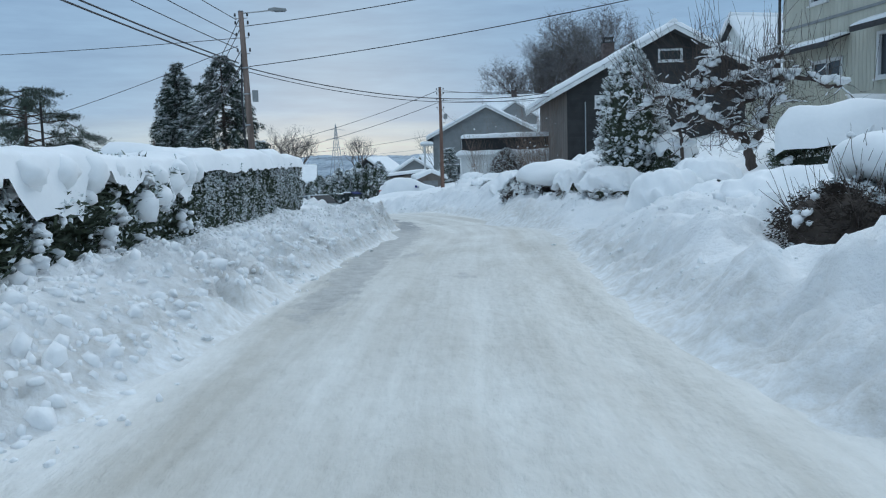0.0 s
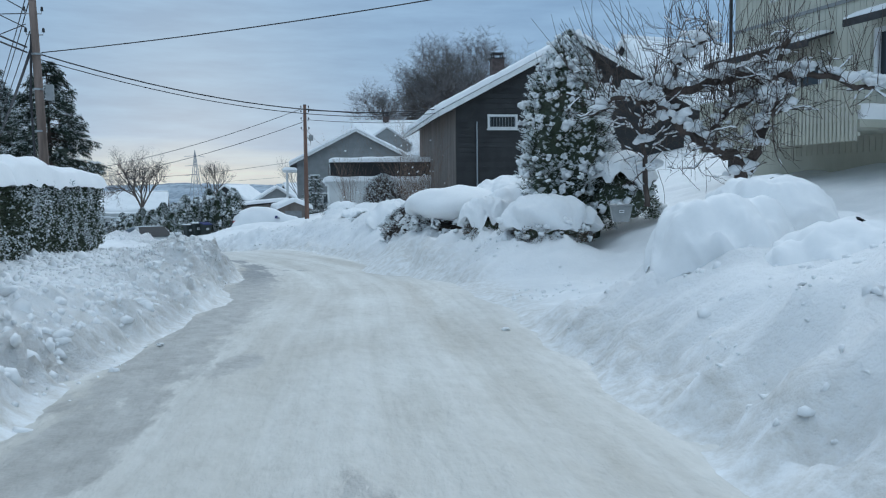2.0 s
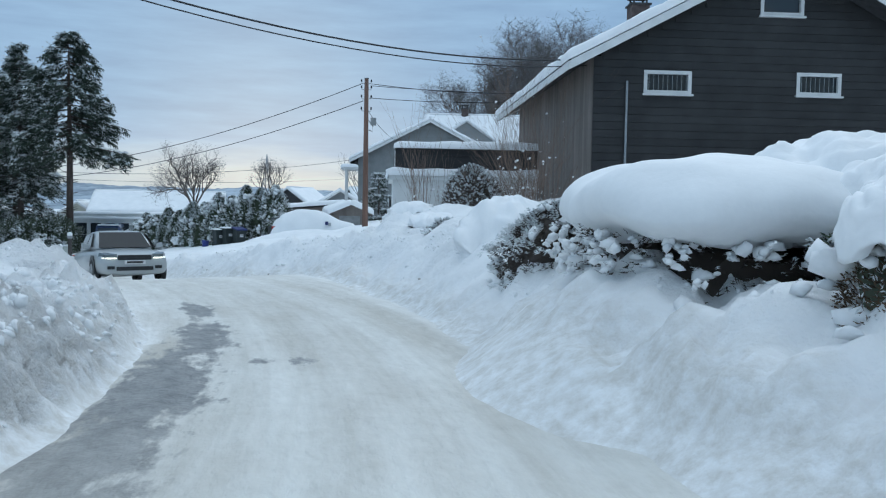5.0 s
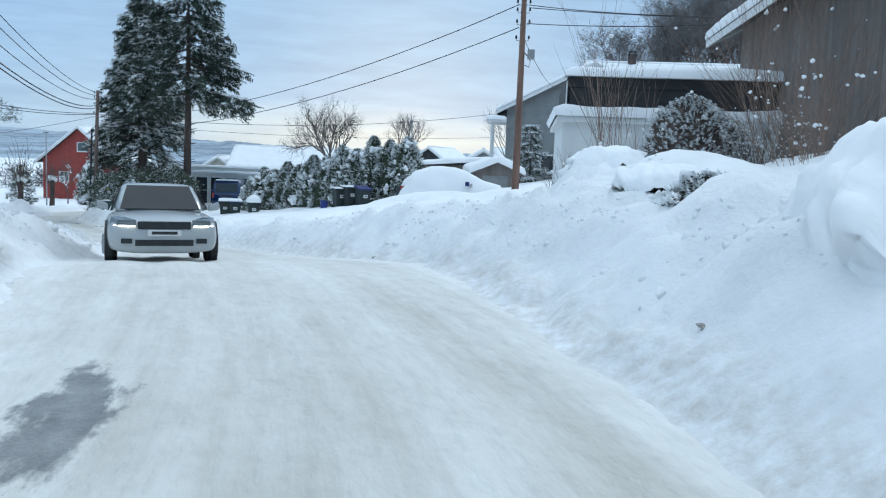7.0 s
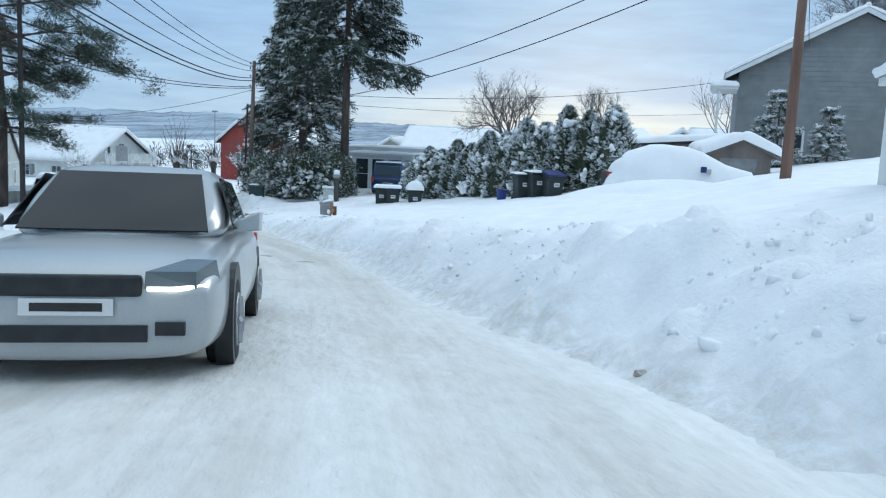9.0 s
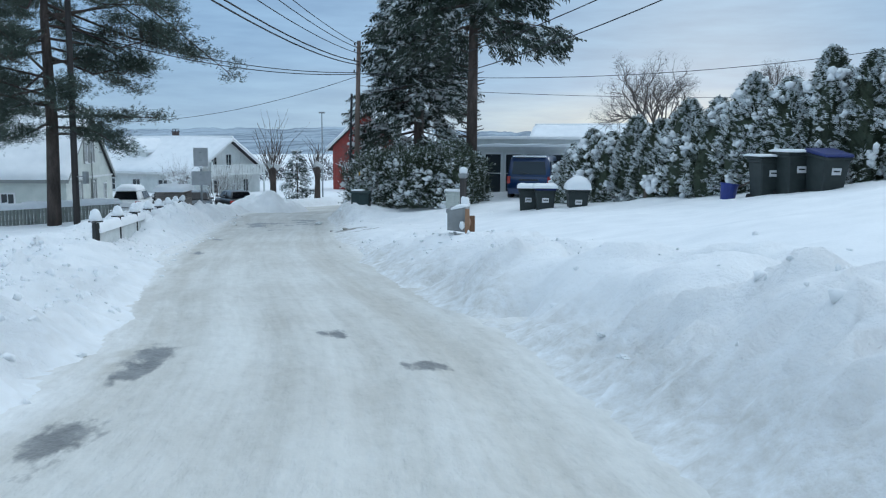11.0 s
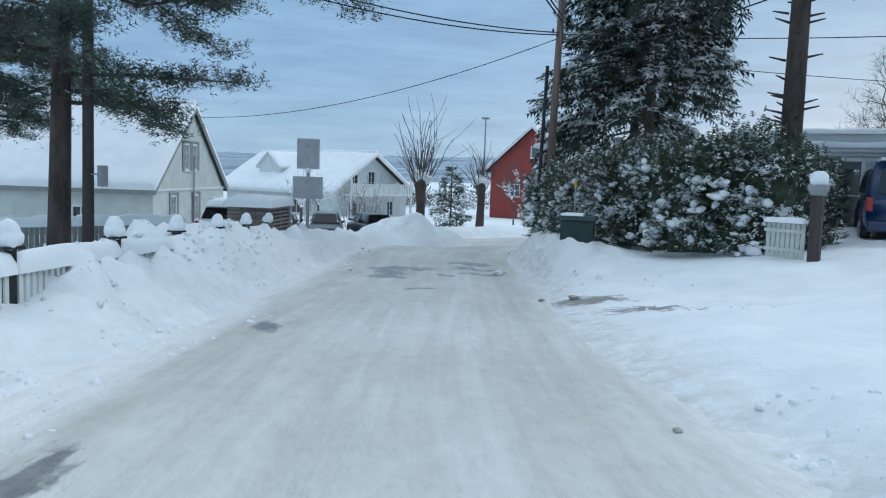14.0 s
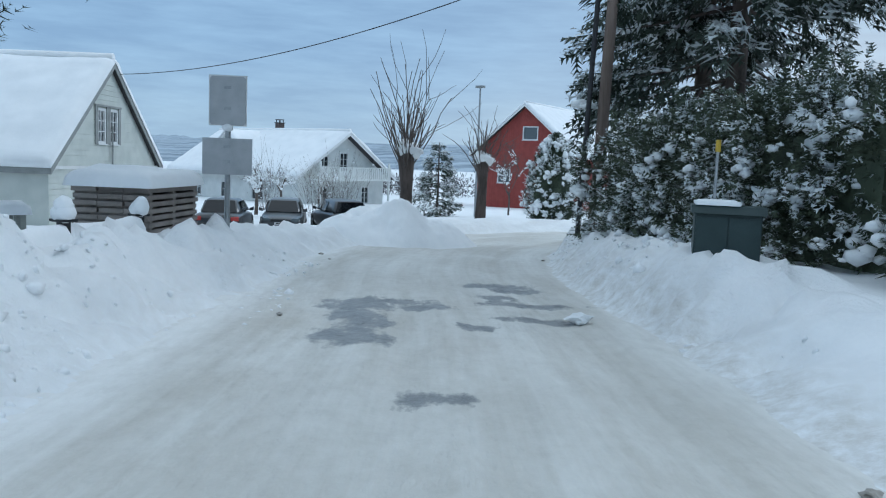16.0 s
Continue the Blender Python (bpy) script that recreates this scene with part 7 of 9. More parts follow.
# row of evergreens behind the bins
ROW = [(-12.5, 76.9, -1.2, 2.2), (-11.7, 76.1, -1.1, 2.55), (-10.9, 75.5, -0.95, 2.3), (-10.0, 74.9, -0.85, 2.65), (-9.1, 74.1, -0.7, 2.4), (-8.2, 73.5, -0.55, 2.75), (-7.3, 72.8, -0.4, 2.6), (-6.4, 72.2, -0.25, 3.0),
       (-5.5, 71.6, -0.1, 2.7), (-4.6, 71.1, 0.05, 3.15), (-3.7, 70.7, 0.15, 2.9), (-2.8, 70.3, 0.25, 2.95)]
for k, (tx, ty, tz, th) in enumerate(ROW):
    evergreen(tx, ty, tz - 0.1, th * 1.04, 0.86 + 0.05 * (k % 3), "tall evergreen laden with clumps of snow" if k % 2 else "dense evergreen with snow lodged in its sprays", 140 + k, 14 + 4 * (k % 3), frost=0.62, clump=(0.04, 0.24), group="row of evergreens behind the bins", point=2.1, frond=0.17)

big_spruce = spruce(-18.25, 80.9, -1.3, 15.4, 4.4, "tall spruce with a long bare trunk and snowy boughs", 7.2, 201, 0.4)
spruce(-24.9, 88.8, -2.0, 16.6, 4.0, "tall dark spruce with snow on drooping boughs", 3.4, 202, 0.6, thin_low=0.45)
spruce(-26.7, 92.0, -2.1, 16.0, 3.9, "tall dark spruce with snow on drooping boughs", 3.6, 203, 0.6, thin_low=0.45)
g_stub = Geo()
for k in range(46):
    a, zz = rng.uniform(0, 6.283), rng.uniform(1.8, 7.6)
    g_stub.tube([(0.2 * math.cos(a), 0.2 * math.sin(a), zz), (0.55 * math.cos(a), 0.55 * math.sin(a), zz + 0.08)], [0.03, 0.015], 4)
tagged(part("stub_mass", g_stub, BARK, big_spruce, "short dead branch stubs"), kind="stuff")
pine(-32.45, 71.95, -1.9, 12.5, "old pine with a long bare trunk and snow-dusted tufts", 311, 5.6, 0.26)
pine(-42.5, 75.0, -2.4, 13.0, "old pine with a wide snow-dusted crown", 302, 4.6, 0.26)
spruce(3.0, 76.5, 0.7, 3.9, 1.35, "small spruce with thick snow on its boughs", 0.2, 205, 1.0, dense=1.6, needle=0.2)
spruce(5.0, 77.2, 0.9, 3.0, 1.0, "small spruce with thick snow on its boughs", 0.2, 206, 1.0, dense=1.6, needle=0.17)
spruce(-45.0, 105.2, -3.4, 4.2, 1.5, "small spruce covered in snow", 0.2, 207, 1.0, dense=1.6, needle=0.2)

bare_tree(-20.8, 128.6, -1.4, 11.6, "leafless broad-crowned tree beyond the hedge", 401, 0.26, 0.55, 5, 0.1, (2, 4), fork=0.25, stems=6, haze=2)
bare_tree(-9.0, 112, 0.0, 7.2, "leafless tree with snow on its twigs", 402, 0.16, 0.4, 5, 0.3, (2, 3), haze=2)
bare_tree(2.0, 104.0, 0.4, 6.4, "leafless many-stemmed tree beside a grey house", 403, 0.1, 0.5, 5, 0.3, (2, 3), fork=0.1, stems=6)
for k, (tx, ty, th) in enumerate(((14.5, 113, 16.5), (18.5, 110.5, 19.0), (22.5, 112, 20.0), (26.5, 113.5, 18.5))):
    bare_tree(tx, ty, 1.0, th, "tall leafless birch on the slope", 410 + k, 0.26, 0.5, 5, 0.2, (3, 4), fork=0.3, stems=5, haze=3)
for k, (tx, ty, th) in enumerate(((-33.1, 86.7, 2.5), (-35.1, 93.9, 2.15))):
    T = thing("pollard_tree", pose(tx, ty, ground_at(tx, ty)), "pollarded tree with upright shoots and a snowy knob", "tree")
    part("trunk", Geo().tube([(0, 0, -0.3), (0.05, 0, th * 0.6), (0, 0, th)], [0.22, 0.17, 0.25], 9), BARK, T, smooth=True)
    g = np.random.default_rng(60 + k)
    sh, tp = Geo(), []
    for q in range(46):
        a, s = g.uniform(0, 6.283), g.uniform(0, 1)
        w = np.array([math.cos(a) * s * 0.85, math.sin(a) * s * 0.85, 1.0])
        branches(g, (math.cos(a) * 0.25 * s, math.sin(a) * 0.25 * s, th - g.uniform(0.0, 0.5)), w / np.linalg.norm(w), g.uniform(0.6, 2.7) * (1.0 if k == 0 else 0.6), 0.02, 1, sh, tp, 0.4, 0.15, (0, 2), 0.3)
    tagged(part("shoot_mass", sh, TWIG, T), kind="stuff")
    V, F = blobs([(0, 0, th + 0.1), (0.2, 0.1, th), (-0.15, 0.12, th + 0.02)], np.array([0.34, 0.22, 0.25]), 4, ICO2)
    joined("snow_cap", [(V, F, SNOW)], T, "cap of snow", True)
bare_tree(-45.9, 114.6, -3.6, 4.5, "small leafless tree with frosted twigs", 420, 0.06, 0.6, 5, 0.25, (3, 4), snow=150)
bare_tree(-52.0, 98.5, -3.2, 3.0, "small pruned fruit tree with snow on its limbs", 421, 0.09, 0.8, 4, 0.1, (2, 3), snow=250)
bare_tree(-60.0, 108.0, -3.6, 3.0, "small pruned fruit tree with snow on its limbs", 422, 0.09, 0.8, 4, 0.1, (2, 3), snow=250)
evergreen(-38.1, 105.6, -3.15, 4.3, 1.45, "broad rounded conifer laden with snow", 208, 30, 0.2, 0.4, (0.1, 0.3), point=2.4, name="conifer_tree")

# the yard above the lane: cedar, apple tree, shrubs
cedar = evergreen(8.3, 27.0, 1.9, 4.1, 0.98, "column-shaped cedar heavily laden with snow", 210, 110, 0.125, 0.62, (0.04, 0.14), point=2.8, fat=0.9)
V, F = blobs([(0.05, 0, 3.55), (0.25, -0.1, 3.25), (0.75, -0.05, 2.7), (0.7, 0.1, 2.2), (0.1, -0.2, 3.1)], np.array([(0.26, 0.26, 0.35), (0.3, 0.28, 0.4), (0.28, 0.25, 0.4), (0.3, 0.25, 0.3), (0.3, 0.28, 0.35)]), 8, ICO3, 0.2)
joined("snow_crown", [(V, F, SNOW_SOFT)], cedar, "thick clumps of snow", True)

apple = thing("apple_tree", pose(10.5, 23.6, 3.1, 0, 0, -27), "old spreading apple tree with snow along its bent limbs", "tree")
g = np.random.default_rng(15)
BOUGHS = [([(0, 0, -0.6), (-0.2, 0, 0.1), (-0.7, 0.1, 0.42), (-1.2, 0, 0.8), (-1.75, -0.1, 1.25)], 0.16), ([(-1.75, 0.3, -0.7), (-1.82, 0.2, 0.4), (-1.75, 0, 1.15), (-1.3, 0.1, 1.5)], 0.065),
         ([(-1.7, 0, 1.3), (-1.0, 0.1, 1.42), (-0.3, 0.2, 1.6), (0.4, 0.1, 1.58), (1.1, 0, 1.52), (1.95, -0.1, 1.25)], 0.11), ([(0, 0, -0.1), (0.22, 0.2, 0.6), (0.38, 0.2, 1.2), (0.3, 0.1, 1.6), (0.65, 0.2, 2.2)], 0.12),
         ([(-0.7, 0.1, 0.45), (-0.4, 0.3, 0.95), (0.2, 0.4, 1.3), (0.9, 0.5, 1.7)], 0.09), ([(-1.75, 0, 1.2), (-2.2, -0.2, 1.3), (-2.7, -0.3, 1.0)], 0.07), ([(0.4, 0.1, 1.6), (0.45, -0.2, 1.2), (0.4, -0.25, 0.85)], 0.09),
         ([(-1.3, 0.1, 1.5), (-1.1, -0.2, 2.0), (-0.6, -0.2, 2.3)], 0.06)]
limbs, tips = Geo(), []
for pts, r in BOUGHS:
    P = spline(np.array(pts, float), 5)
    P[1:-1] += g.normal(0, 0.025, P[1:-1].shape)
    rr = np.linspace(r * 0.82, r * 0.4, len(P))
    part("limb", Geo().tube([tuple(p) for p in P], list(rr), 8), BARK, apple, smooth=True)
    tips.append((list(P), r * 0.75))
    for k in range(int(6 * len(pts))):
        p = P[g.integers(2, len(P))]
        w = np.array([g.normal(-0.2, 0.7), g.normal(0, 0.7), g.normal(0.35, 0.5)])
        branches(g, p, w / np.linalg.norm(w), g.uniform(0.35, 0.85), g.uniform(0.008, 0.015), 2, limbs, tips, 0.7, 0.02, (2, 4), 0.6, 0.6)
for k in range(420):
    pts, r = tips[g.integers(len(tips))]
    p = pts[-1]
    lean = np.array([g.normal(0, 0.3) + (-0.6 if p[0] < -1.6 else 0), g.normal(0, 0.3), 1.0 if p[2] > 1.0 else g.normal(0.2, 0.6)])
    branches(g, p, lean / np.linalg.norm(lean), g.uniform(0.35, 1.35) if p[2] > 1.0 else g.uniform(0.3, 0.7), 0.0065, 0, limbs, tips, curl=0.2)
tagged(part("twig_mass", limbs, BARK, apple, "dark bare twigs"), kind="stuff")
ridge = Geo()
for pts, r in tips:
    for p, q in zip(pts, pts[1:]):
        d = q - p
        ln = np.linalg.norm(d)
        if abs(d[2]) < 0.7 * ln and r > 0.0072 and g.uniform() < 0.5:
            w = 0.006 + 0.8 * r + g.uniform(0, 0.009)
            up = np.array([0, 0, 0.4 * r + 0.8 * w])
            ridge.tube([p + up, (p + q) / 2 + up * g.uniform(0.9, 1.3), q + up], [w * 0.6, w * g.uniform(0.8, 1.25), w * 0.6], 5, False)
tagged(part("branch_snow", ridge, SNOW, apple, "snow lying along the limbs", smooth=True), kind="stuff")
CC, RR = [], []
for pts, r in BOUGHS:
    P = spline(np.array(pts, float), 5)
    for p in P[3::2]:
        CC.append(p + np.array([g.normal(0, 0.06), g.normal(0, 0.08), 0.14]))
        q = g.uniform(0.09, 0.185)
        RR.append((q * 1.3, q, q * 0.8))
V, F = ragged_clumps(np.array(CC), np.array(RR), 12, 6)
joined("limb_snow", [(V, F, SNOW)], apple, "thick snow heaped on the limbs", True)

# snow-covered box hedges and round bushes along the plot's edge
hedge([(7.95, 15.7, 2.26), (9.7, 15.0, 2.50), (11.8, 14.2, 2.83)], 1.1, 0.64, "long low hedge under a thick cushion of snow", 501, 1100, 0.05, 0.35, 0.42, 6, name="low_hedge", drape=0, near=True, sag=0.1, cap_lump=0.6, ragged=0.1, clump_size=(0.08, 0.2), cap_wide=0.2)
bush(6.65, 17.2, 1.64, 0.55, 0.65, 0.6, "bush wholly buried under a round dome of snow", 504, 1.0, 400, thick=0.36)
bush(7.15, 15.95, 1.5, 0.64, 0.75, 0.55, "bush buried under a broad dome of snow", 505, 1.0, 400, thick=0.34, lumps=6)
bush(7.7, 14.2, 1.72, 0.95, 0.95, 0.55, "low bush buried under a broad dome of snow", 506, 0.95, 400, thick=0.34, lumps=6)
bush(7.55, 17.9, 2.0, 0.6, 0.6, 0.45, "bush buried under a round dome of snow", 507, 1.0, 400, thick=0.34)
snow_dome(10.6, 13.2, 2.9, 1.6, 1.0, 0.8, 1.65, "dark evergreen bush with a high cap of snow", 502, fringe=50)
snow_dome(7.55, 11.2, 2.0, 0.8, 0.85, 0.42, 1.0, "leafless bush under a lumpy dome of snow", 503, fringe=60, box=2.1)
evergreen(6.6, 10.95, 1.8, 0.66, 0.62, "dark twiggy bush breaking out of the snow bank", 523, 24, 0.11, 0.2, (0.05, 0.12), LEAF_DARK, name="bush", point=3.4)
bush(7.4, 25.6, 1.72, 0.85, 0.75, 0.62, "dark bush with a ragged cap of snow", 510, 0.95, 1800, 0.034, thick=0.28, lumps=20, lump_size=0.7)
bush(6.6, 27.5, 1.5, 0.5, 0.55, 0.85, "brown bush with a leaning cushion of snow", 511, 0.5, 1800, 0.034, thick=0.26)
snow_dome(6.65, 31.0, 1.25, 1.5, 1.95, 0.74, 1.62, "wide bush under one huge smooth dome of snow", 512, fringe=120, core=1.06, box=2.3, lump=(0.03, 0.115))
bush(7.9, 29.0, 1.95, 1.0, 0.8, 0.65, "bush under a low cushion of snow", 513, 1.1, 500, thick=0.28, mat=LEAF)
bush(9.25, 26.4, 2.15, 0.75, 0.7, 1.15, "evergreen bush laden with snow beside a cedar", 508, 0.45, 620, thick=0.2, mat=LEAF)
evergreen(5.7, 33.6, 1.2, 1.15, 0.85, "dark twiggy bush frosted all over and dotted with snow", 514, 80, 0.10, 0.6, (0.05, 0.13), LEAF_DARK, name="bush", point=3.4, frost_low=0.4)
bush(8.2, 30.8, 1.8, 1.2, 1.5, 0.8, "bush under a broad cushion of snow", 515, 0.85, 400, thick=0.5)
bush(5.6, 37.1, 0.55, 0.8, 1.4, 1.62, "shrub bent into a dome by heavy snow", 516, 1.1, 900, 0.03, thick=0.3, lumps=90, lump_size=0.7, apron=0.22, bump=0.2)
evergreen(6.5, 39.6, 1.35, 0.95, 0.8, "dark twiggy shrub bent under many lumps of snow", 517, 160, 0.11, 0.7, (0.05, 0.15), LEAF_DARK, name="bush", point=3.4, frost_low=0.4)
evergreen(4.8, 40.6, 1.35, 0.65, 0.6, "low dark shrub bent under many lumps of snow", 521, 170, 0.10, 0.7, (0.05, 0.14), LEAF_DARK, name="bush", point=3.4, frost_low=0.4)
bush(4.6, 42.4, 1.5, 0.6, 0.8, 0.5, "small bush bent under lumps of snow", 518, 0.5, 900, 0.05, thick=0.15, lumps=15, lump_size=0.7)
bush(4.15, 44.7, 1.6, 0.62, 0.7, 0.6, "small dark bush with a cap of snow", 519, 0.45, 800, thick=0.22, lumps=20)
bush(5.9, 46.6, 1.4, 0.8, 0.8, 0.7, "small bush with lumps of snow", 520, 0.5, 900, 0.05, thick=0.2, lumps=15, lump_size=0.7)
twig_shrub(7.9, 46.8, 1.8, 3.1, 1.9, "tall brown leafless shrub with knobs of snow", 601, 46, TWIG_RED, 0.05, depth=2, knob=0.03)
twig_shrub(7.3, 44.6, 1.8, 1.5, 0.9, "brown leafless shrub with knobs of snow", 602, 24, TWIG_RED, 0.12, depth=2, knob=0.03)
evergreen(6.2, 49.3, 1.5, 2.1, 1.15, "rounded shrub with snow on every twig", 603, 30, 0.13, 0.9, (0.03, 0.09), TWIG, name="bush", point=3.2, fat=0.7)
twig_shrub(4.7, 49.0, 1.3, 3.0, 0.8, "sparse upright leafless shrub", 604, 22, TWIG_RED, 0.05, depth=1)
twig_shrub(7.5, 48.2, 1.7, 1.2, 0.9, "low rounded shrub with snow on its twigs", 605, 50, TWIG, 0.6, depth=2, knob=0.02)
twig_shrub(6.8, 11.0, 2.1, 0.75, 0.8, "spiky leafless twigs sticking out of the snow", 606, 40, TWIG, 0.05, depth=1)
twig_shrub(4.6, 57.5, 1.0, 1.1, 0.7, "thin leafless twigs sticking out of the snow", 607, 30, TWIG_RED, 0.1, depth=1)
twig_shrub(3.9, 51.0, 1.2, 1.2, 0.8, "leafless twigs beside a white wall", 608, 30, TWIG, 0.15, depth=1)
for k, (tx, ty, th) in enumerate(((-56, 103, 2.6), (-50, 101, 2.4), (-47, 99.5, 2.8))):
    twig_shrub(tx, ty, ground_at(tx, ty), th, 1.2, "frosted leafless garden shrub", 620 + k, 40, TWIG, 0.2, depth=1)

# far woods
for k, (fx, fy, w, h, n) in enumerate(((-30, 235, 40, 7, 60), (20, 215, 30, 9, 60), (-150, 330, 90, 9, 90), (-60, 330, 60, 9, 80), (60, 190, 30, 12, 50))):
    g = np.random.default_rng(800 + k)
    C = np.stack([fx + g.uniform(-w, w, n), fy + g.uniform(-15, 15, n), np.zeros(n)], 1)
    C[:, 2] = land(C[:, 0], C[:, 1], False) + h * 0.4
    pts, U = [], []
    for c in C:
        q = g.normal(0, 1, (90, 3)) * np.array([1.6, 1.6, h * 0.26])
        pts.append(c + q)
        U.append(q)
    V, F = sprays(np.concatenate(pts), 0.55, 900 + k, np.concatenate(U), -0.4, 2.2)
    far = joined("far_wood", [(V, F, FARTREE)], None)
    tagged(far, "distant leafless wood on snowy land", "wood", kind="stuff")

# hills on the horizon, their distance haze painted in as blue-grey tones
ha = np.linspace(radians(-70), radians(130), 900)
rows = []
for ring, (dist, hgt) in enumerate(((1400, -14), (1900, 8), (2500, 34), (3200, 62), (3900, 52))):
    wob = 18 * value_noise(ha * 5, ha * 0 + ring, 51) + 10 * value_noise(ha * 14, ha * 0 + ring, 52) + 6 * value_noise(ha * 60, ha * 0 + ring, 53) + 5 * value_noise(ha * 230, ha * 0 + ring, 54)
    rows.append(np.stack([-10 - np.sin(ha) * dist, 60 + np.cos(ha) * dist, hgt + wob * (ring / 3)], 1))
hills = link("backdrop", mesh_of("backdrop", np.concatenate(rows), grid_faces(900, 5), True, [HAZY_HILLS]))
tagged(hills, "low wooded hills with snowy fields on the horizon, haze painted into their colour", "hills", kind="structure")
# ---- vehicles ----
def ring(x, hw, z0, z1, tuck=0.86, bow=0.12):
    """One cross-section of a car body, rounded at shoulder and sill."""
    h = z1 - z0
    half = [(hw * tuck, z0), (hw * 0.97, z0 + h * 0.18), (hw, z0 + h * 0.45), (hw * 0.985, z0 + h * 0.75), (hw * 0.93, z1 - h * 0.06), (hw * 0.78, z1), (hw * 0.4, z1 + bow * 0.2)]
    return [(x, y, z) for y, z in half] + [(x, -y, z) for y, z in reversed(half)]


def wheel(T, x, y, r=0.31, w=0.2):
    s = 1 if y > 0 else -1
    pts = [(x, y - s * w, r), (x, y - s * w * 0.9, r), (x, y - s * 0.02, r), (x, y, r)]
    t = part("wheel", Geo().tube(pts, [r * 0.9, r, r, r * 0.9], 22), TYRE, T, smooth=False, bevel=0.015)
    g = Geo().tube([(x, y - s * 0.01, r), (x, y + s * 0.008, r)], [r * 0.64, r * 0.6], 18)
    rim = part("rim", g, STEEL, t)
    for k in range(5):
        a = 6.283 * k / 5
        g.V, g.F = g.V, g.F
        part("spoke", Geo().tube([(x, y + s * 0.012, r), (x + math.cos(a) * r * 0.55, y + s * 0.012, r + math.sin(a) * r * 0.55)], [0.035, 0.025], 4), STEEL, t)
    return t


def rounded(ob):
    sm = ob.modifiers.new("rounding", "SUBSURF")
    sm.levels = sm.render_levels = 2


def car(x, y, z, rot, label, paint, L=4.5, W=1.78, H=1.45, lit=False, snow=0.0, estate=False, seed=0, pitch=0.0):
    """A saloon or estate; its front points along its own +x."""
    T = thing("car", pose(x, y, z, 0, pitch, rot), label, "car")
    a, w = L / 2, W / 2
    hood, belt = 0.66 * H * 0.93, 0.63 * H
    prof = [(-a, 0.42, 0.62, 0.84), (-a + 0.08, 0.30, belt * 0.98, 0.95), (-a + 0.5, 0.24, belt + 0.02, 0.99), (-a * 0.45, 0.2, belt + 0.01, 1.0), (0, 0.2, belt, 1.0), (a * 0.36, 0.2, belt - 0.02, 1.0),
            (a * 0.62, 0.22, hood - 0.05, 0.985), (a - 0.32, 0.22, hood - 0.12, 0.95), (a - 0.07, 0.22, hood - 0.22, 0.9), (a, 0.24, 0.60, 0.8)]
    body = part("body", Geo().loft([ring(px * 1.015, w * k * 1.02, z0 - 0.07, z1) for px, z0, z1, k in prof]), paint, T, smooth=True)
    rounded(body)
    # greenhouse
    bx = -a + (0.18 if estate else 0.55)
    tx = bx + (0.25 if estate else 0.6)
    stations = [(bx, belt - 0.02, 0.80), (tx, H * 0.985, 0.66), (tx + 0.4, H, 0.68), (0.1, H, 0.69), (0.42, H * 0.975, 0.68), (a * 0.52, belt - 0.03, 0.82)]
    up = Geo()
    rings = []
    for px, z1, k in stations:
        base, z1, k = belt - 0.12, z1 + 0.01, k * 1.02
        rings.append([(px, w * 0.9, base), (px, w * (0.9 + k) / 2 + 0.03, (base + z1) / 2), (px, w * k, z1 - 0.05), (px, w * k * 0.85, z1), (px, -w * k * 0.85, z1), (px, -w * k, z1 - 0.05), (px, -w * (0.9 + k) / 2 - 0.03, (base + z1) / 2), (px, -w * 0.9, base)])
    rounded(part("cabin", up.loft(rings), paint, T, smooth=True))

    def quad_pane(name, pts, mat=CAR_GLASS, thick=0.012):
        p = [Vector(q) for q in pts]
        nrm = (p[1] - p[0]).cross(p[3] - p[0]).normalized() * thick
        part(name, Geo().prism([q + nrm * 0.4 for q in p], nrm), mat, T)

    f0, f1, nose = a * 0.52, 0.42, a + 0.035
    zt = H * 0.975
    quad_pane("windscreen", [(f0 - 0.06, -w * 0.74, belt + 0.0), (f0 - 0.06, w * 0.74, belt + 0.0), (f1 + 0.045, w * 0.6, zt - 0.05), (f1 + 0.045, -w * 0.6, zt - 0.05)])
    quad_pane("rear_window", [(bx + 0.03, w * 0.74, belt + 0.03), (bx + 0.03, -w * 0.74, belt + 0.03), (tx - 0.03, -w * 0.6, H * 0.95), (tx - 0.03, w * 0.6, H * 0.95)])
    for s in (-1, 1):
        k0, k1 = w * 0.915, w * 0.735
        for xa, xb, xc, xd in ((0.16, f0 - 0.32, f1 - 0.02, 0.12), (-0.85, 0.08, 0.04, -0.8)):
            pts = [(xa, s * k0, belt + 0.02), (xb, s * k0, belt + 0.02), (xc, s * k1, H * 0.93), (xd, s * k1, H * 0.93)]
            quad_pane("side_window", pts if s < 0 else pts[::-1])
        part("mirror", Geo().loft([[(f0 - 0.42, s * w * 0.95, belt), (f0 - 0.3, s * w * 0.95, belt), (f0 - 0.3, s * w * 0.95, belt + 0.1), (f0 - 0.42, s * w * 0.95, belt + 0.1)],
                                   [(f0 - 0.44, s * w * 1.16, belt + 0.02), (f0 - 0.28, s * w * 1.14, belt + 0.02), (f0 - 0.28, s * w * 1.14, belt + 0.17), (f0 - 0.44, s * w * 1.16, belt + 0.17)]]), paint, T, bevel=0.015)
        for wx in (a - 0.85, -a + 0.8):
            part("wheel_arch", Geo().tube([(wx, s * (w - 0.11), 0.33), (wx, s * (w + 0.006), 0.33)], 0.385, 22), BLACK, T)
            wheel(T, wx, s * (w + 0.012))
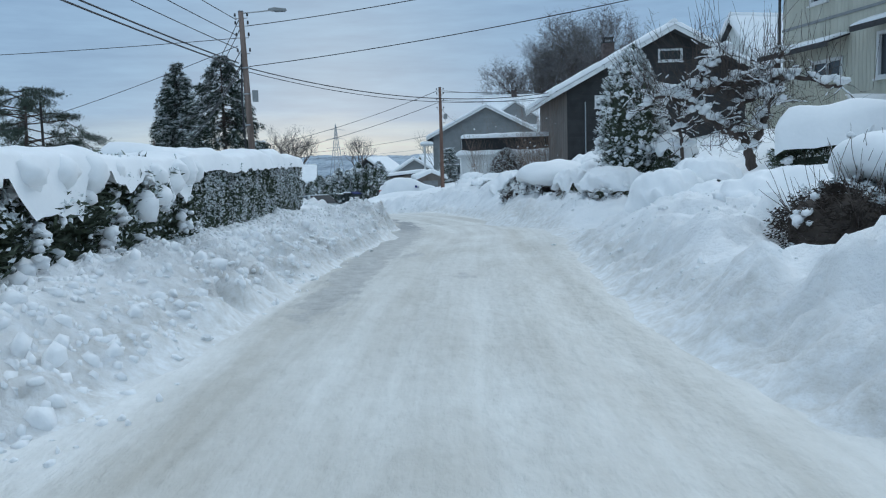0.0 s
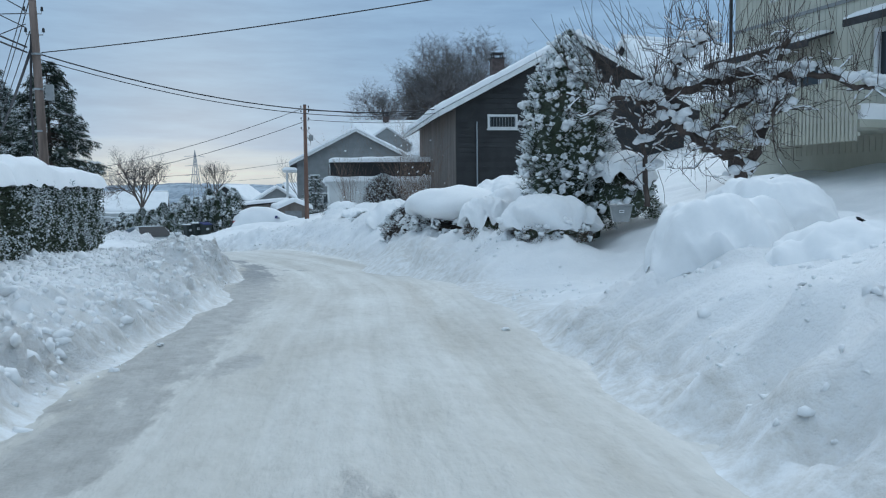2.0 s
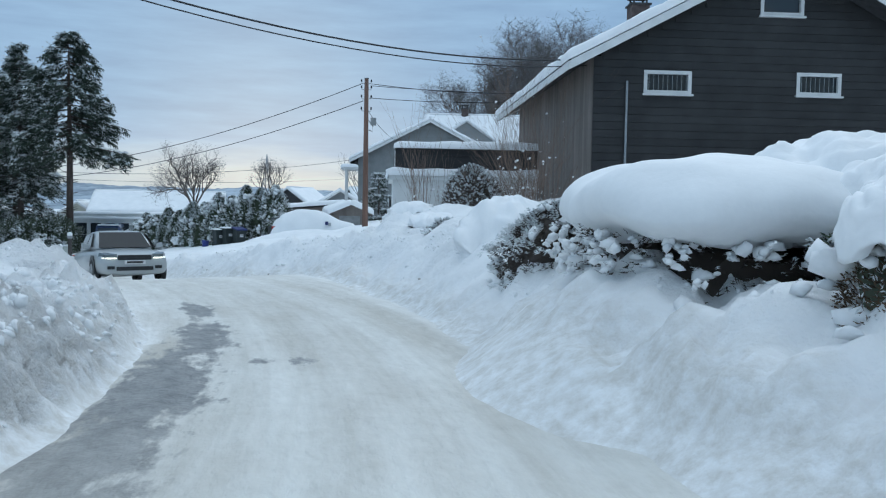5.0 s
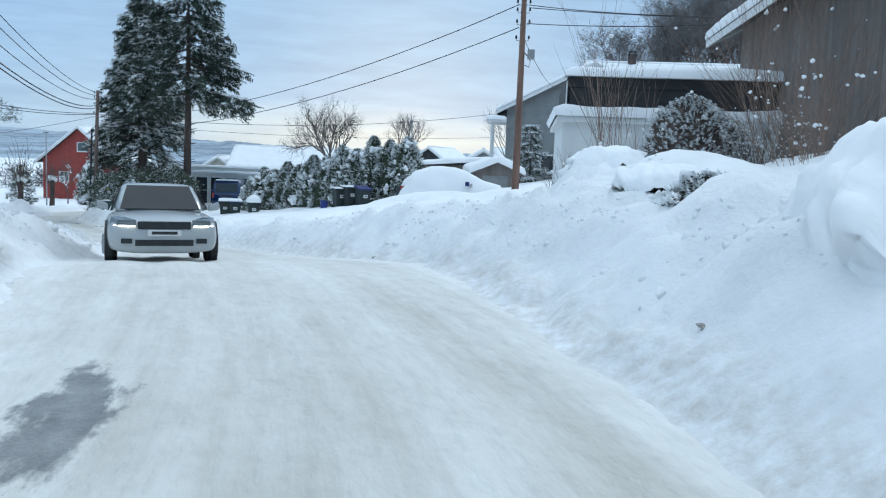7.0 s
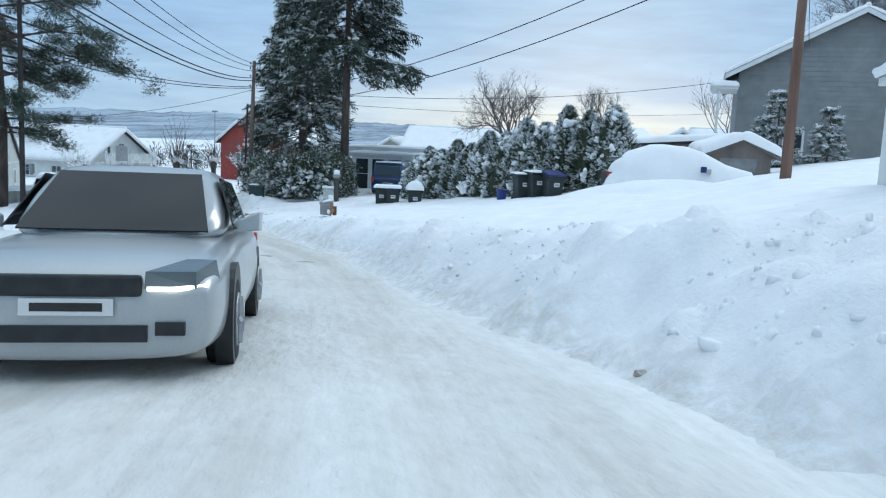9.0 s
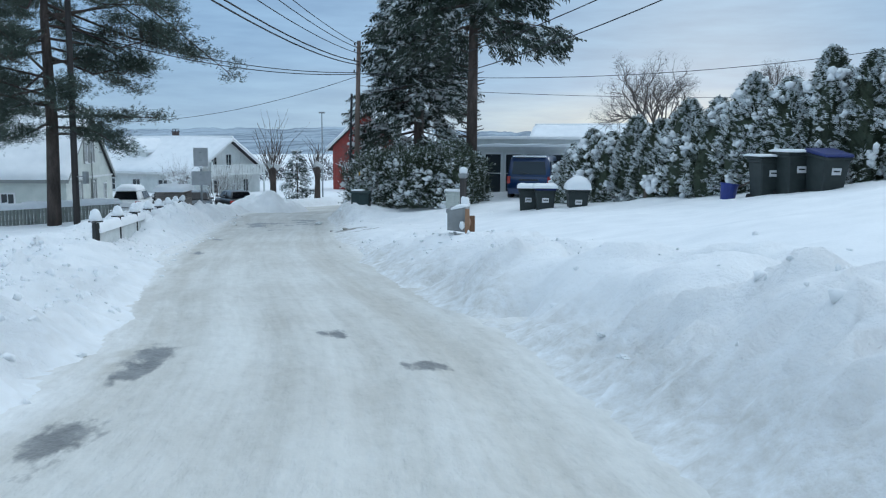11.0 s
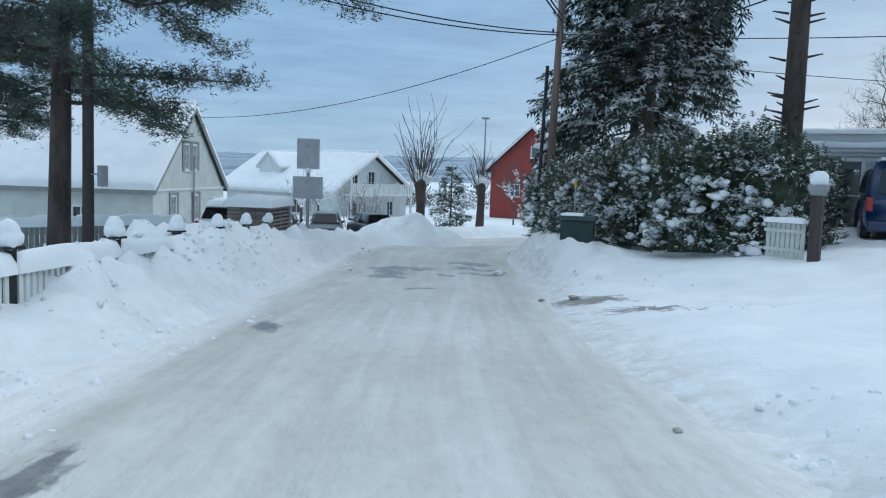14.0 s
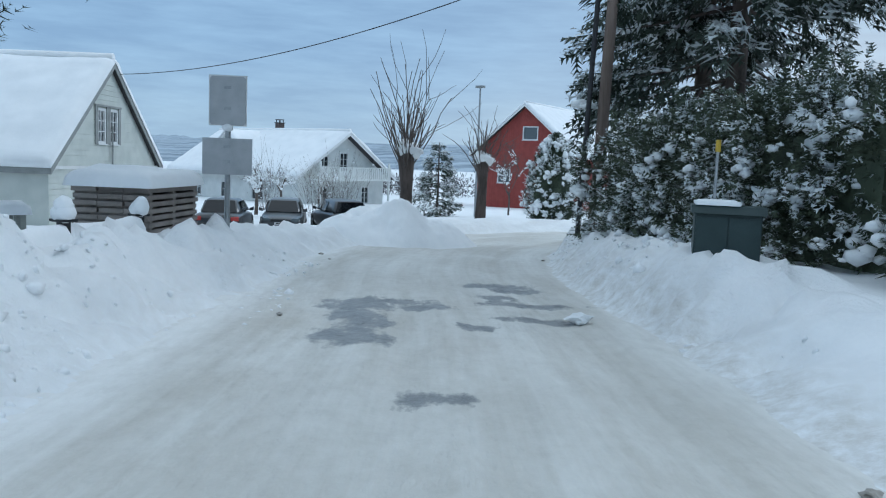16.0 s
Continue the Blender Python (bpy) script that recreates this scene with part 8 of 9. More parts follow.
        lamp = Geo().loft([[(nose - 0.34, s * w * 0.93, 0.62), (nose - 0.34, s * w * 0.9, 0.76), (nose - 0.36, s * w * 0.7, 0.76), (nose - 0.3, s * w * 0.7, 0.62)],
                           [(nose - 0.05, s * w * 0.80, 0.60), (nose - 0.06, s * w * 0.80, 0.70), (nose - 0.02, s * w * 0.48, 0.70), (nose + 0.012, s * w * 0.48, 0.60)]])
        hl = part("headlight", lamp, PANE_GREY, T, "clear headlight")
        if lit:
            part("light_strip", Geo().tube([(nose - 0.12, s * w * 0.86, 0.61), (nose + 0.02, s * w * 0.68, 0.60), (nose + 0.03, s * w * 0.5, 0.60)], 0.014, 6), LAMP_CLEAR, hl, "lit daytime light")
        part("tail_light", Geo().box(-nose - 0.005, -nose + 0.2, min(s * w * 0.62, s * w * 0.955), max(s * w * 0.62, s * w * 0.955), 0.68, 0.84), LAMP_RED, T, "red tail light", bevel=0.02)
        part("fog_light", Geo().box(nose - 0.03, nose + 0.012, min(s * w * 0.55, s * w * 0.74), max(s * w * 0.55, s * w * 0.74), 0.32, 0.40), BLACK, T)
    part("grille", Geo().box(nose - 0.05, nose + 0.02, -w * 0.46, w * 0.46, 0.55, 0.68), BLACK, T, "black grille", bevel=0.02)
    part("lower_intake", Geo().box(nose - 0.06, nose + 0.01, -w * 0.5, w * 0.5, 0.28, 0.38), BLACK, T)
    for e, px in ((1, nose + 0.022), (-1, -nose - 0.012)):
        pl_ = part("licence_plate", Geo().box(px - 0.006, px + 0.006, -0.26, 0.26, 0.44, 0.54), PLATE, T, "white plate with a plain bar")
        part("plate_bar", Geo().box(px - 0.008, px + 0.008, -0.2, 0.2, 0.465, 0.515), INK, pl_)
    if snow:
        snow_part("roof_snow", [(tx - 0.1, -w * 0.66, H - 0.01), (0.5, -w * 0.66, H - 0.02), (0.5, w * 0.66, H - 0.02), (tx - 0.1, w * 0.66, H - 0.01)], snow, T, seed, label="thick snow")
        snow_part("bonnet_snow", [(a * 0.55, -w * 0.8, belt - 0.03), (a - 0.15, -w * 0.8, hood - 0.2), (a - 0.15, w * 0.8, hood - 0.2), (a * 0.55, w * 0.8, belt - 0.03)], snow, T, seed + 1, label="thick snow")
    return T


# oncoming car waiting in the bend
wait_s, wait_d = s_at(-4.05, 46.35)
car(-4.05, 46.35, road_place(wait_s, wait_d)[2] - 0.01, -62, "silver hatchback with lit daytime lights on the snowy lane", SILVER, 4.6, 1.8, 1.44, lit=True, pitch=-5.4)

# blue van parked by the annex, its back to the lane
van = thing("van", pose(-16.25, 83.4, -1.25, 0, 0, 102), "dark blue van parked with its tailgate to the lane", "van")
vl, vw = 4.5, 0.93
secs = [(-2.3, 0.45, 0.95, 0.93), (-2.25, 0.35, 1.0, 0.97), (-1.9, 0.3, 1.02, 1.0), (1.2, 0.3, 1.02, 1.0), (1.9, 0.3, 0.95, 0.97), (2.25, 0.4, 0.75, 0.85)]
part("body", Geo().loft([ring(px, vw * k, z0, z1) for px, z0, z1, k in secs]), VAN_BLUE, van, smooth=True)
cab = []
for px, z1, k in ((-2.27, 1.0, 0.93), (-2.2, 1.72, 0.84), (-2.0, 1.84, 0.82), (0.6, 1.86, 0.82), (1.0, 1.8, 0.8), (1.75, 0.98, 0.88)):
    cab.append([(px, vw * 0.95, 0.9), (px, vw * (0.95 + k) / 2 + 0.01, (0.9 + z1) / 2), (px, vw * k, z1 - 0.06), (px, vw * k * 0.86, z1), (px, -vw * k * 0.86, z1), (px, -vw * k, z1 - 0.06), (px, -vw * (0.95 + k) / 2 - 0.01, (0.9 + z1) / 2), (px, -vw * 0.95, 0.9)])
part("cabin", Geo().loft(cab), VAN_BLUE, van, smooth=True)
part("rear_window", Geo().prism([(-2.285, -0.70, 1.10), (-2.285, 0.70, 1.10), (-2.235, 0.64, 1.62), (-2.235, -0.64, 1.62)], (-0.012, 0, 0)), PANE, van)
for s in (-1, 1):
    part("tail_light", Geo().box(-2.31, -2.2, min(s * 0.76, s * 0.9), max(s * 0.76, s * 0.9), 0.72, 1.02), LAMP_RED, van, "red tail light", bevel=0.02)
    part("side_window", Geo().prism([(-1.9, s * 0.90, 1.1), (0.9, s * 0.90, 1.1), (0.8, s * 0.80, 1.62), (-1.8, s * 0.80, 1.62)], (0, s * 0.02, 0)), PANE, van)
    for wx in (-1.5, 1.5):
        part("wheel_arch", Geo().tube([(wx, s * 0.8, 0.32), (wx, s * 0.938, 0.32)], 0.37, 20), BLACK, van)
        wheel(van, wx, s * 0.945, 0.31)
part("bumper", Geo().box(-2.38, -2.2, -0.86, 0.86, 0.3, 0.52), VAN_BLUE, van, bevel=0.03)
part("tailgate_strip", Geo().box(-2.32, -2.28, -0.4, 0.4, 0.84, 0.9), BLACK, van)
pp = part("licence_plate", Geo().box(-2.325, -2.31, -0.26, 0.26, 0.62, 0.73), PLATE, van, "white plate with a plain bar")
part("plate_bar", Geo().box(-2.33, -2.32, -0.2, 0.2, 0.645, 0.705), INK, pp)
part("spoiler_snow", Geo().box(-2.3, -2.1, -0.68, 0.68, 1.8, 1.86), SNOW_SOFT, van, bevel=0.02)
part("rear_wiper", Geo().tube([(-2.31, 0.0, 1.12), (-2.3, 0.35, 1.2)], 0.012, 5), BLACK, van)

# cars parked in the yard
car(-45.6, 91.0, -3.72, 130, "black hatchback parked in the snowy yard", CARBLACK, 4.3, 1.8, 1.48, seed=1)
car(-46.0, 94.7, -3.8, -48, "dark grey estate car parked facing the lane", CARGREY, 4.6, 1.82, 1.45, estate=True, seed=3)
car(-44.4, 96.6, -3.78, 146, "black estate car parked with its tail to the lane", CARBLACK, 4.6, 1.85, 1.5, estate=True, seed=5)
car(-41.0, 84.0, -3.02, 124, "parked white car hidden under thick snow", TRIM, 4.0, 1.75, 1.42, estate=True, snow=0.3, seed=7)

# car buried in snow beside the shed
bur = car(-0.35, 67.5, 0.25, 4, "pale car buried in deep snow beside a shed", SILVER, 4.4, 1.78, 1.42, seed=9)
u = np.linspace(-2.35, 2.3, 46)
side_ = np.linspace(-1, 1, 27)
tops = np.interp(u, [-2.35, -2.2, -1.7, -1.0, 0.1, 0.6, 1.3, 2.1, 2.3], [0.5, 1.02, 1.5, 1.74, 1.74, 1.6, 1.22, 1.02, 0.55])
UU, SS = np.meshgrid(u, side_)
ZZ = np.tile(tops, (27, 1)) * np.sqrt(np.clip(1 - np.abs(SS) ** 3.0, 0, 1)) + 0.06 * value_noise(UU * 1.7, SS * 2, 5)
YY = SS * (1.08 - 0.0 * UU)
mask_low = np.maximum(ZZ, 0.15)
link("snow_cover", mesh_of("snow_cover", np.stack([UU, YY, mask_low], -1).reshape(-1, 3), grid_faces(46, 27), True, [SNOW_SOFT]), bur, "deep rounded snow cover")
part("exposed_mirror", Geo().box(0.55, 0.72, -1.13, -0.98, 0.95, 1.13), BIN_BLUE, bur, "dark blue mirror poking out of the snow", bevel=0.02)
part("exposed_tail", Geo().box(-2.42, -2.2, -0.85, -0.35, 0.45, 0.86), CARBLACK, bur, "dark tail corner free of snow", bevel=0.04)
part("exposed_glass", Geo().prism([(-2.3, -0.75, 1.15), (-2.0, -0.95, 1.2), (-1.8, -0.95, 1.32), (-2.25, -0.7, 1.26)], (0, -0.06, 0.02)), PANE, bur)
# ---- small things ----
def wheelie_bin(x, y, z, rot, label, lid_mat, snow=0.0, seed=0, tilt=0.0, body=None):
    T = thing("wheelie_bin", pose(x, y, z, 0, tilt, rot), label, "bin", "wheelie bins by the hedge")
    lo, hi = 0.235, 0.29
    rings = []
    for zz, k in ((0.04, lo), (0.1, lo + 0.005), (0.55, (lo + hi) / 2), (0.93, hi)):
        d = k * 1.18
        rings.append([(-d, -k, zz), (d, -k, zz), (d, k, zz), (-d, k, zz)])
    part("body", Geo().loft(rings), body or BIN_GREEN, T, bevel=0.03)
    part("rim", Geo().box(-0.37, 0.36, -0.315, 0.315, 0.91, 0.965), body or BIN_GREEN, T, bevel=0.012)
    part("lid", Geo().prism([(-0.39, -0.32, 0.968), (0.39, -0.32, 0.968), (0.36, -0.32, 1.03), (-0.36, -0.32, 1.06)], (0, 0.64, 0)), lid_mat, T, bevel=0.02)
    part("handle", Geo().tube([(-0.4, -0.24, 0.94), (-0.46, -0.2, 0.95), (-0.46, 0.2, 0.95), (-0.4, 0.24, 0.94)], 0.02, 6), body or BIN_GREEN, T)
    for s in (-1, 1):
        part("wheel", Geo().tube([(-0.26, s * 0.24, 0.1), (-0.26, s * 0.3, 0.1)], 0.1, 14), TYRE, T)
    lb = part("sticker", Geo().box(0.325, 0.34, -0.1, 0.1, 0.6, 0.74), PLATE, T, "white sticker with plain bars")
    part("sticker_bar", Geo().box(0.339, 0.344, -0.07, 0.07, 0.66, 0.69), INK, lb)
    if snow:
        snow_part("snow_cap", [(-0.42, -0.36, 1.04), (0.42, -0.36, 1.03), (0.42, 0.36, 1.03), (-0.42, 0.36, 1.04)], snow, T, seed, step=0.06, round_at=min(0.3, snow), label="cap of snow")
    return T


wheelie_bin(-13.05, 73.75, -1.34, -70, "dark green wheelie bin with flat snow on its lid", BIN_GREEN, 0.13, 1)
wheelie_bin(-12.35, 73.3, -1.3, -68, "dark green wheelie bin with a blue lid and thin snow", BIN_BLUE, 0.12, 2)
wheelie_bin(-11.25, 73.0, -1.3, -65, "dark green wheelie bin under a tall round cap of snow", BIN_GREEN, 0.38, 3)
wheelie_bin(-5.75, 69.05, -0.25, -60, "dark green wheelie bin half sunk in snow", BIN_GREEN, 0.05, 4)
wheelie_bin(-5.2, 68.75, -0.15, -58, "dark green wheelie bin half sunk in snow", BIN_GREEN, 0.06, 5)
wheelie_bin(-4.6, 68.45, -0.12, -55, "tilted dark wheelie bin with a blue lid in the snow", BIN_BLUE, 0.0, 6, 8)
pail = thing("pail", pose(-6.6, 69.4, -0.22, 0, 6, 20), "small blue plastic pail lying in the snow", "pail")
part("bucket", Geo().tube([(0, 0, 0), (0, 0, 0.36)], [0.16, 0.2], 14), CLOTH_BLUE, pail)
part("rim", Geo().tube([(0, 0, 0.35), (0, 0, 0.38)], 0.215, 14), CLOTH_BLUE, pail)
part("shaft", Geo().tube([(0.2, 0, 0.3), (0.9, 0.25, 0.75)], 0.02, 6), TWIG, pail, "leaning broom shaft")

# letter boxes on two posts
mb = thing("letterbox_stand", pose(-9.91, 62.35, -0.70, 0, 0, -71.5), "row of grey letterboxes on wooden posts topped with snow", "letterbox")
part("post", Geo().box(0.29, 0.35, -0.05, 0.02, -0.3, 0.62), POST_WOOD, mb, "orange-brown wooden post")
part("post", Geo().box(-0.36, -0.29, -0.05, 0.05, -0.3, 0.45), POST_WOOD, mb, "orange-brown wooden post")
part("crossbar", Geo().box(-0.4, 0.30, -0.05, -0.01, 0.3, 0.4), POST_WOOD, mb)
for k in range(3):
    x0 = -0.44 + k * 0.24
    bx = part("letterbox", Geo().prism([(x0, -0.36, 0.25), (x0, -0.055, 0.22), (x0, -0.055, 0.62), (x0, -0.36, 0.585)], (0.23, 0, 0)), BOX_GREY, mb, bevel=0.01)
    part("flap", Geo().prism([(x0 + 0.004, -0.38, 0.54), (x0 + 0.004, -0.366, 0.54), (x0 + 0.004, -0.366, 0.59), (x0 + 0.004, -0.05, 0.626), (x0 + 0.004, -0.05, 0.64), (x0 + 0.004, -0.38, 0.604)], (0.222, 0, 0)), BOX_GREY, bx)
snow_part("snow_cap", [(-0.44, -0.3, 0.59), (0.27, -0.3, 0.59), (0.27, -0.04, 0.645), (-0.44, -0.04, 0.645)], 0.05, mb, 3, step=0.05, round_at=0.08, label="thin cap of snow")
V, F = blobs([(-0.12, -0.1, 0.7), (0.33, -0.1, 0.34)], np.array([(0.08, 0.08, 0.1), (0.06, 0.05, 0.07)]), 3, ICO2, 0.2)
joined("snow_knob", [(V, F, SNOW)], mb, "knob of snow", True)
snow_pole = thing("lamp_post", pose(-9.3, 73.3, -0.7), "short post with a round cap of snow", "post")

# gate post with a snowy lantern, low picket gate
gp = thing("gate_post", pose(-16.75, 76.9, -1.25), "dark wooden gate post topped with a cap of snow", "gate post")
part("post", Geo().box(-0.095, 0.095, -0.095, 0.095, -0.3, 1.15), POLE_DARK, gp, bevel=0.01)
part("cap", Geo().loft([[(-0.1, -0.1, 1.05), (0.1, -0.1, 1.05), (0.1, 0.1, 1.05), (-0.1, 0.1, 1.05)], [(-0.15, -0.15, 1.15), (0.15, -0.15, 1.15), (0.15, 0.15, 1.15), (-0.15, 0.15, 1.15)], [(-0.15, -0.15, 1.24), (0.15, -0.15, 1.24), (0.15, 0.15, 1.24), (-0.15, 0.15, 1.24)]]), BOX_GREY, gp, bevel=0.01)
V, F = blobs([(0, 0, 1.31)], np.array([(0.17, 0.17, 0.17)]), 5, ICO2, 0.1)
joined("snow_cap", [(V, F, SNOW_SOFT)], gp, "round cap of snow", True)
gate = thing("picket_gate", pose(-16.95, 77.05, -1.35, 0, 0, 160) @ Matrix.Scale(0.85, 4), "low off-white picket fence panel beside a gate post", "fence")
part("rail", Geo().box(0, 0.95, -0.02, 0.02, 0.15, 0.22), OFFWHITE, gate)
part("rail", Geo().box(0, 0.95, -0.02, 0.02, 0.55, 0.62), OFFWHITE, gate)
for k in range(8):
    part("picket", Geo().box(0.02 + k * 0.115, 0.11 + k * 0.115, -0.045, -0.022, 0.0, 0.74), OFFWHITE, gate)
snow_part("snow_cap", [(0, -0.09, 0.75), (0.95, -0.09, 0.75), (0.95, 0.06, 0.75), (0, 0.06, 0.75)], 0.12, gate, 2, step=0.06, round_at=0.07)
gpost = snow_pole
part("post", Geo().tube([(0, 0, -0.3), (0, 0, 0.5)], 0.07, 10), POLE, gpost)
V, F = blobs([(0, 0, 0.62)], np.array([(0.16, 0.16, 0.16)]), 5, ICO2, 0.1)
joined("snow_cap", [(V, F, SNOW_SOFT)], gpost, "round cap of snow", True)

# green distribution cabinet and marker stake by the hedge
cab_ = thing("distribution_cabinet", pose(-21.87, 78.05, -1.93, 0, 0, 20), "dark green metal distribution cabinet with snow on top", "cabinet")
part("body", Geo().box(-0.36, 0.36, -0.22, 0.22, -0.3, 0.98), CAB_GREEN, cab_, bevel=0.012)
part("top", Geo().prism([(-0.4, -0.28, 0.98), (0.4, -0.28, 0.98), (0.4, -0.22, 1.07), (-0.4, -0.22, 1.07)], (0, 0.5, 0)), CAB_GREEN, cab_)
for s in (-1, 1):
    d_ = part("door", Geo().box(min(s * 0.01, s * 0.34), max(s * 0.01, s * 0.34), -0.235, -0.22, 0.06, 0.94), CAB_GREEN, cab_)
    part("lock", Geo().tube([(s * 0.06, -0.235, 0.5), (s * 0.06, -0.25, 0.5)], 0.02, 8), STEEL, d_)
snow_part("snow_cap", [(-0.36, -0.24, 1.072), (0.12, -0.24, 1.072), (0.12, 0.24, 1.072), (-0.36, 0.24, 1.072)], 0.06, cab_, 4, step=0.06, round_at=0.08)
stake = thing("marker_stake", pose(-22.1, 78.3, -1.25), "thin grey stake with a yellow top", "stake")
part("stake", Geo().tube([(0, 0, -0.5), (0, 0, 1.0)], 0.02, 6), STEEL, stake)
part("yellow_top", Geo().tube([(0, 0, 1.0), (0, 0, 1.14)], 0.032, 8), YELLOW, stake, "yellow top")

# grey planter box half buried by the yard
pb_ = thing("grit_box", pose(7.76, 22.6, 2.2, 0, 0, -14) @ Matrix.Scale(0.62, 4), "grey plastic grit box half buried in snow", "box")
part("box", Geo().loft([[(-0.2, -0.16, 0), (0.2, -0.16, 0), (0.2, 0.16, 0), (-0.2, 0.16, 0)], [(-0.27, -0.2, 0.4), (0.27, -0.2, 0.4), (0.27, 0.2, 0.4), (-0.27, 0.2, 0.4)]]), BOX_GREY, pb_, bevel=0.015)
part("rim", Geo().box(-0.29, 0.29, -0.22, 0.22, 0.4, 0.45), BOX_GREY, pb_, bevel=0.012)
lb = part("label", Geo().box(-0.06, 0.06, -0.2, -0.19, 0.24, 0.31), PLATE, pb_, "pale label with a plain bar")
part("label_bar", Geo().box(-0.045, 0.045, -0.203, -0.2, 0.265, 0.285), INK, lb)

# picket fence along the lane, dark posts with snow caps
fence_pts = [(-19.27 - 1.6 * k, 63.25 + 2.004 * k, -0.72 - 0.11 * k) for k in range(-1, 7)]
fence = thing("picket_fence", pose(0, 0, 0), "low white picket fence with dark posts capped by snow", "fence")
for k_, (px_, py_, pt_) in enumerate(fence_pts):
    A_ = Vector((px_, py_, pt_))
    ps = part("post", Geo().box(px_ - 0.05, px_ + 0.05, py_ - 0.05, py_ + 0.05, pt_ - 1.1, pt_), BLACK, fence, "dark post")
    part("cap_board", Geo().box(px_ - 0.1, px_ + 0.1, py_ - 0.1, py_ + 0.1, pt_ + 0.002, pt_ + 0.03), BLACK, ps)
    lean = 0.05 if k_ == 7 else 0.0
    V, F = blobs([(px_, py_, pt_ + 0.09), (px_ + lean, py_, pt_ + 0.13)], np.array([(0.125, 0.125, 0.11), (0.105, 0.105, 0.14)]), 7 + k_, ICO3, 0.05)
    joined("snow_cap", [(V, F, SNOW_SOFT)], ps, "tall dome of snow", True)
    if k_ == 7:
        break
    B_ = Vector(fence_pts[k_ + 1])
    d_ = B_ - A_
    for hz in (-0.65, -0.26):
        part("rail", Geo().tube([A_ + Vector((0, 0, hz)), B_ + Vector((0, 0, hz))], 0.025, 4), WHITEBOARD, fence)
    n_ = int(d_.length / 0.125)
    nn_ = Vector((d_.y, -d_.x, 0)).normalized() * 0.03
    for k in range(1, n_):
        c = A_.lerp(B_, k / n_) + nn_
        t_ = d_.normalized() * 0.036
        part("picket", Geo().prism([c - t_ - Vector((0, 0, 0.85)), c + t_ - Vector((0, 0, 0.85)), c + t_ - Vector((0, 0, 0.16)), c - Vector((0, 0, 0.1)), c - t_ - Vector((0, 0, 0.16))], nn_ * 0.6), WHITEBOARD, fence)
    w_ = nn_.normalized() * 0.1
    u_ = Vector((0, 0, -0.22))
    snow_part("snow_ridge", [A_ - w_ + u_, B_ - w_ + u_, B_ + w_ + u_, A_ + w_ + u_], 0.2, fence, 3 + k_, step=0.08, round_at=0.09, label="thick ridge of snow")
# the far side of the yard: a long low fence before the pines
far_f = thing("board_fence", pose(0, 0, 0), "long low weathered fence with a ridge of snow", "fence")
q0, q1 = Vector((-33.6, 76.2, 0)), Vector((-43.5, 63.0, 0))
n_ = 30
for k in range(n_):
    a_, b_ = q0.lerp(q1, k / n_), q0.lerp(q1, (k + 1) / n_)
    za = ground_at(a_.x, a_.y)
    zb = ground_at(b_.x, b_.y)
    if k % 3 == 0:
        part("post", Geo().box(a_.x - 0.05, a_.x + 0.05, a_.y - 0.05, a_.y + 0.05, za - 0.4, za + 0.8), FENCEWOOD, far_f)
    for hz in (0.2, 0.5):
        part("rail", Geo().tube([(a_.x, a_.y, za + hz), (b_.x, b_.y, zb + hz)], 0.03, 4), FENCEWOOD, far_f)
    for m in range(4):
        c = a_.lerp(b_, (m + 0.5) / 4)
        zc = za + (zb - za) * (m + 0.5) / 4
        part("picket", Geo().box(c.x - 0.04, c.x + 0.04, c.y - 0.05, c.y + 0.05, zc - 0.1, zc + 0.74), FENCEWOOD, far_f)
    e_ = (b_ - a_) * 0.2
    snow_part("snow_ridge", [(a_.x - e_.x - 0.13, a_.y - e_.y, za + 0.68), (b_.x + e_.x - 0.13, b_.y + e_.y, zb + 0.68), (b_.x + e_.x + 0.13, b_.y + e_.y, zb + 0.68), (a_.x - e_.x + 0.13, a_.y - e_.y, za + 0.68)], 0.3, far_f, k, step=0.12, round_at=0.12, label="ridge of snow")

# road sign seen from behind
sg = thing("road_sign", pose(-30.3, 78.0, -1.95, 0, 0, 38), "back of a two-panel road sign on a steel post", "road sign")
part("post", Geo().tube([(0, 0.03, -0.4), (0, 0.03, 2.55)], 0.048, 12), STEEL, sg)
part("upper_panel", Geo().prism([(-0.30, -0.03, 1.98), (-0.26, -0.03, 1.94), (0.26, -0.03, 1.94), (0.30, -0.03, 1.98), (0.30, -0.03, 2.72), (0.26, -0.03, 2.76), (-0.26, -0.03, 2.76), (-0.30, -0.03, 2.72)], (0, 0.025, 0)), SIGN_GREY, sg, "grey sign back with a pale rim")
part("panel_rim", Geo().prism([(-0.32, -0.006, 1.93), (0.32, -0.006, 1.93), (0.32, -0.006, 2.78), (-0.32, -0.006, 2.78)], (0, 0.012, 0)), TRIM, sg)
part("lower_panel", Geo().box(-0.42, 0.42, -0.02, 0.005, 1.1, 1.72), SIGN_GREY, sg, "plain grey sign back")
for zz in (1.3, 1.55, 2.2, 2.55):
    part("clamp", Geo().box(-0.06, 0.06, -0.035, 0.075, zz, zz + 0.05), STEEL, sg)
V, F = blobs([(0, 0.0, 1.9)], np.array([(0.1, 0.07, 0.07)]), 5, ICO2, 0.1)
joined("snow_knob", [(V, F, SNOW)], sg, "knob of snow", True)

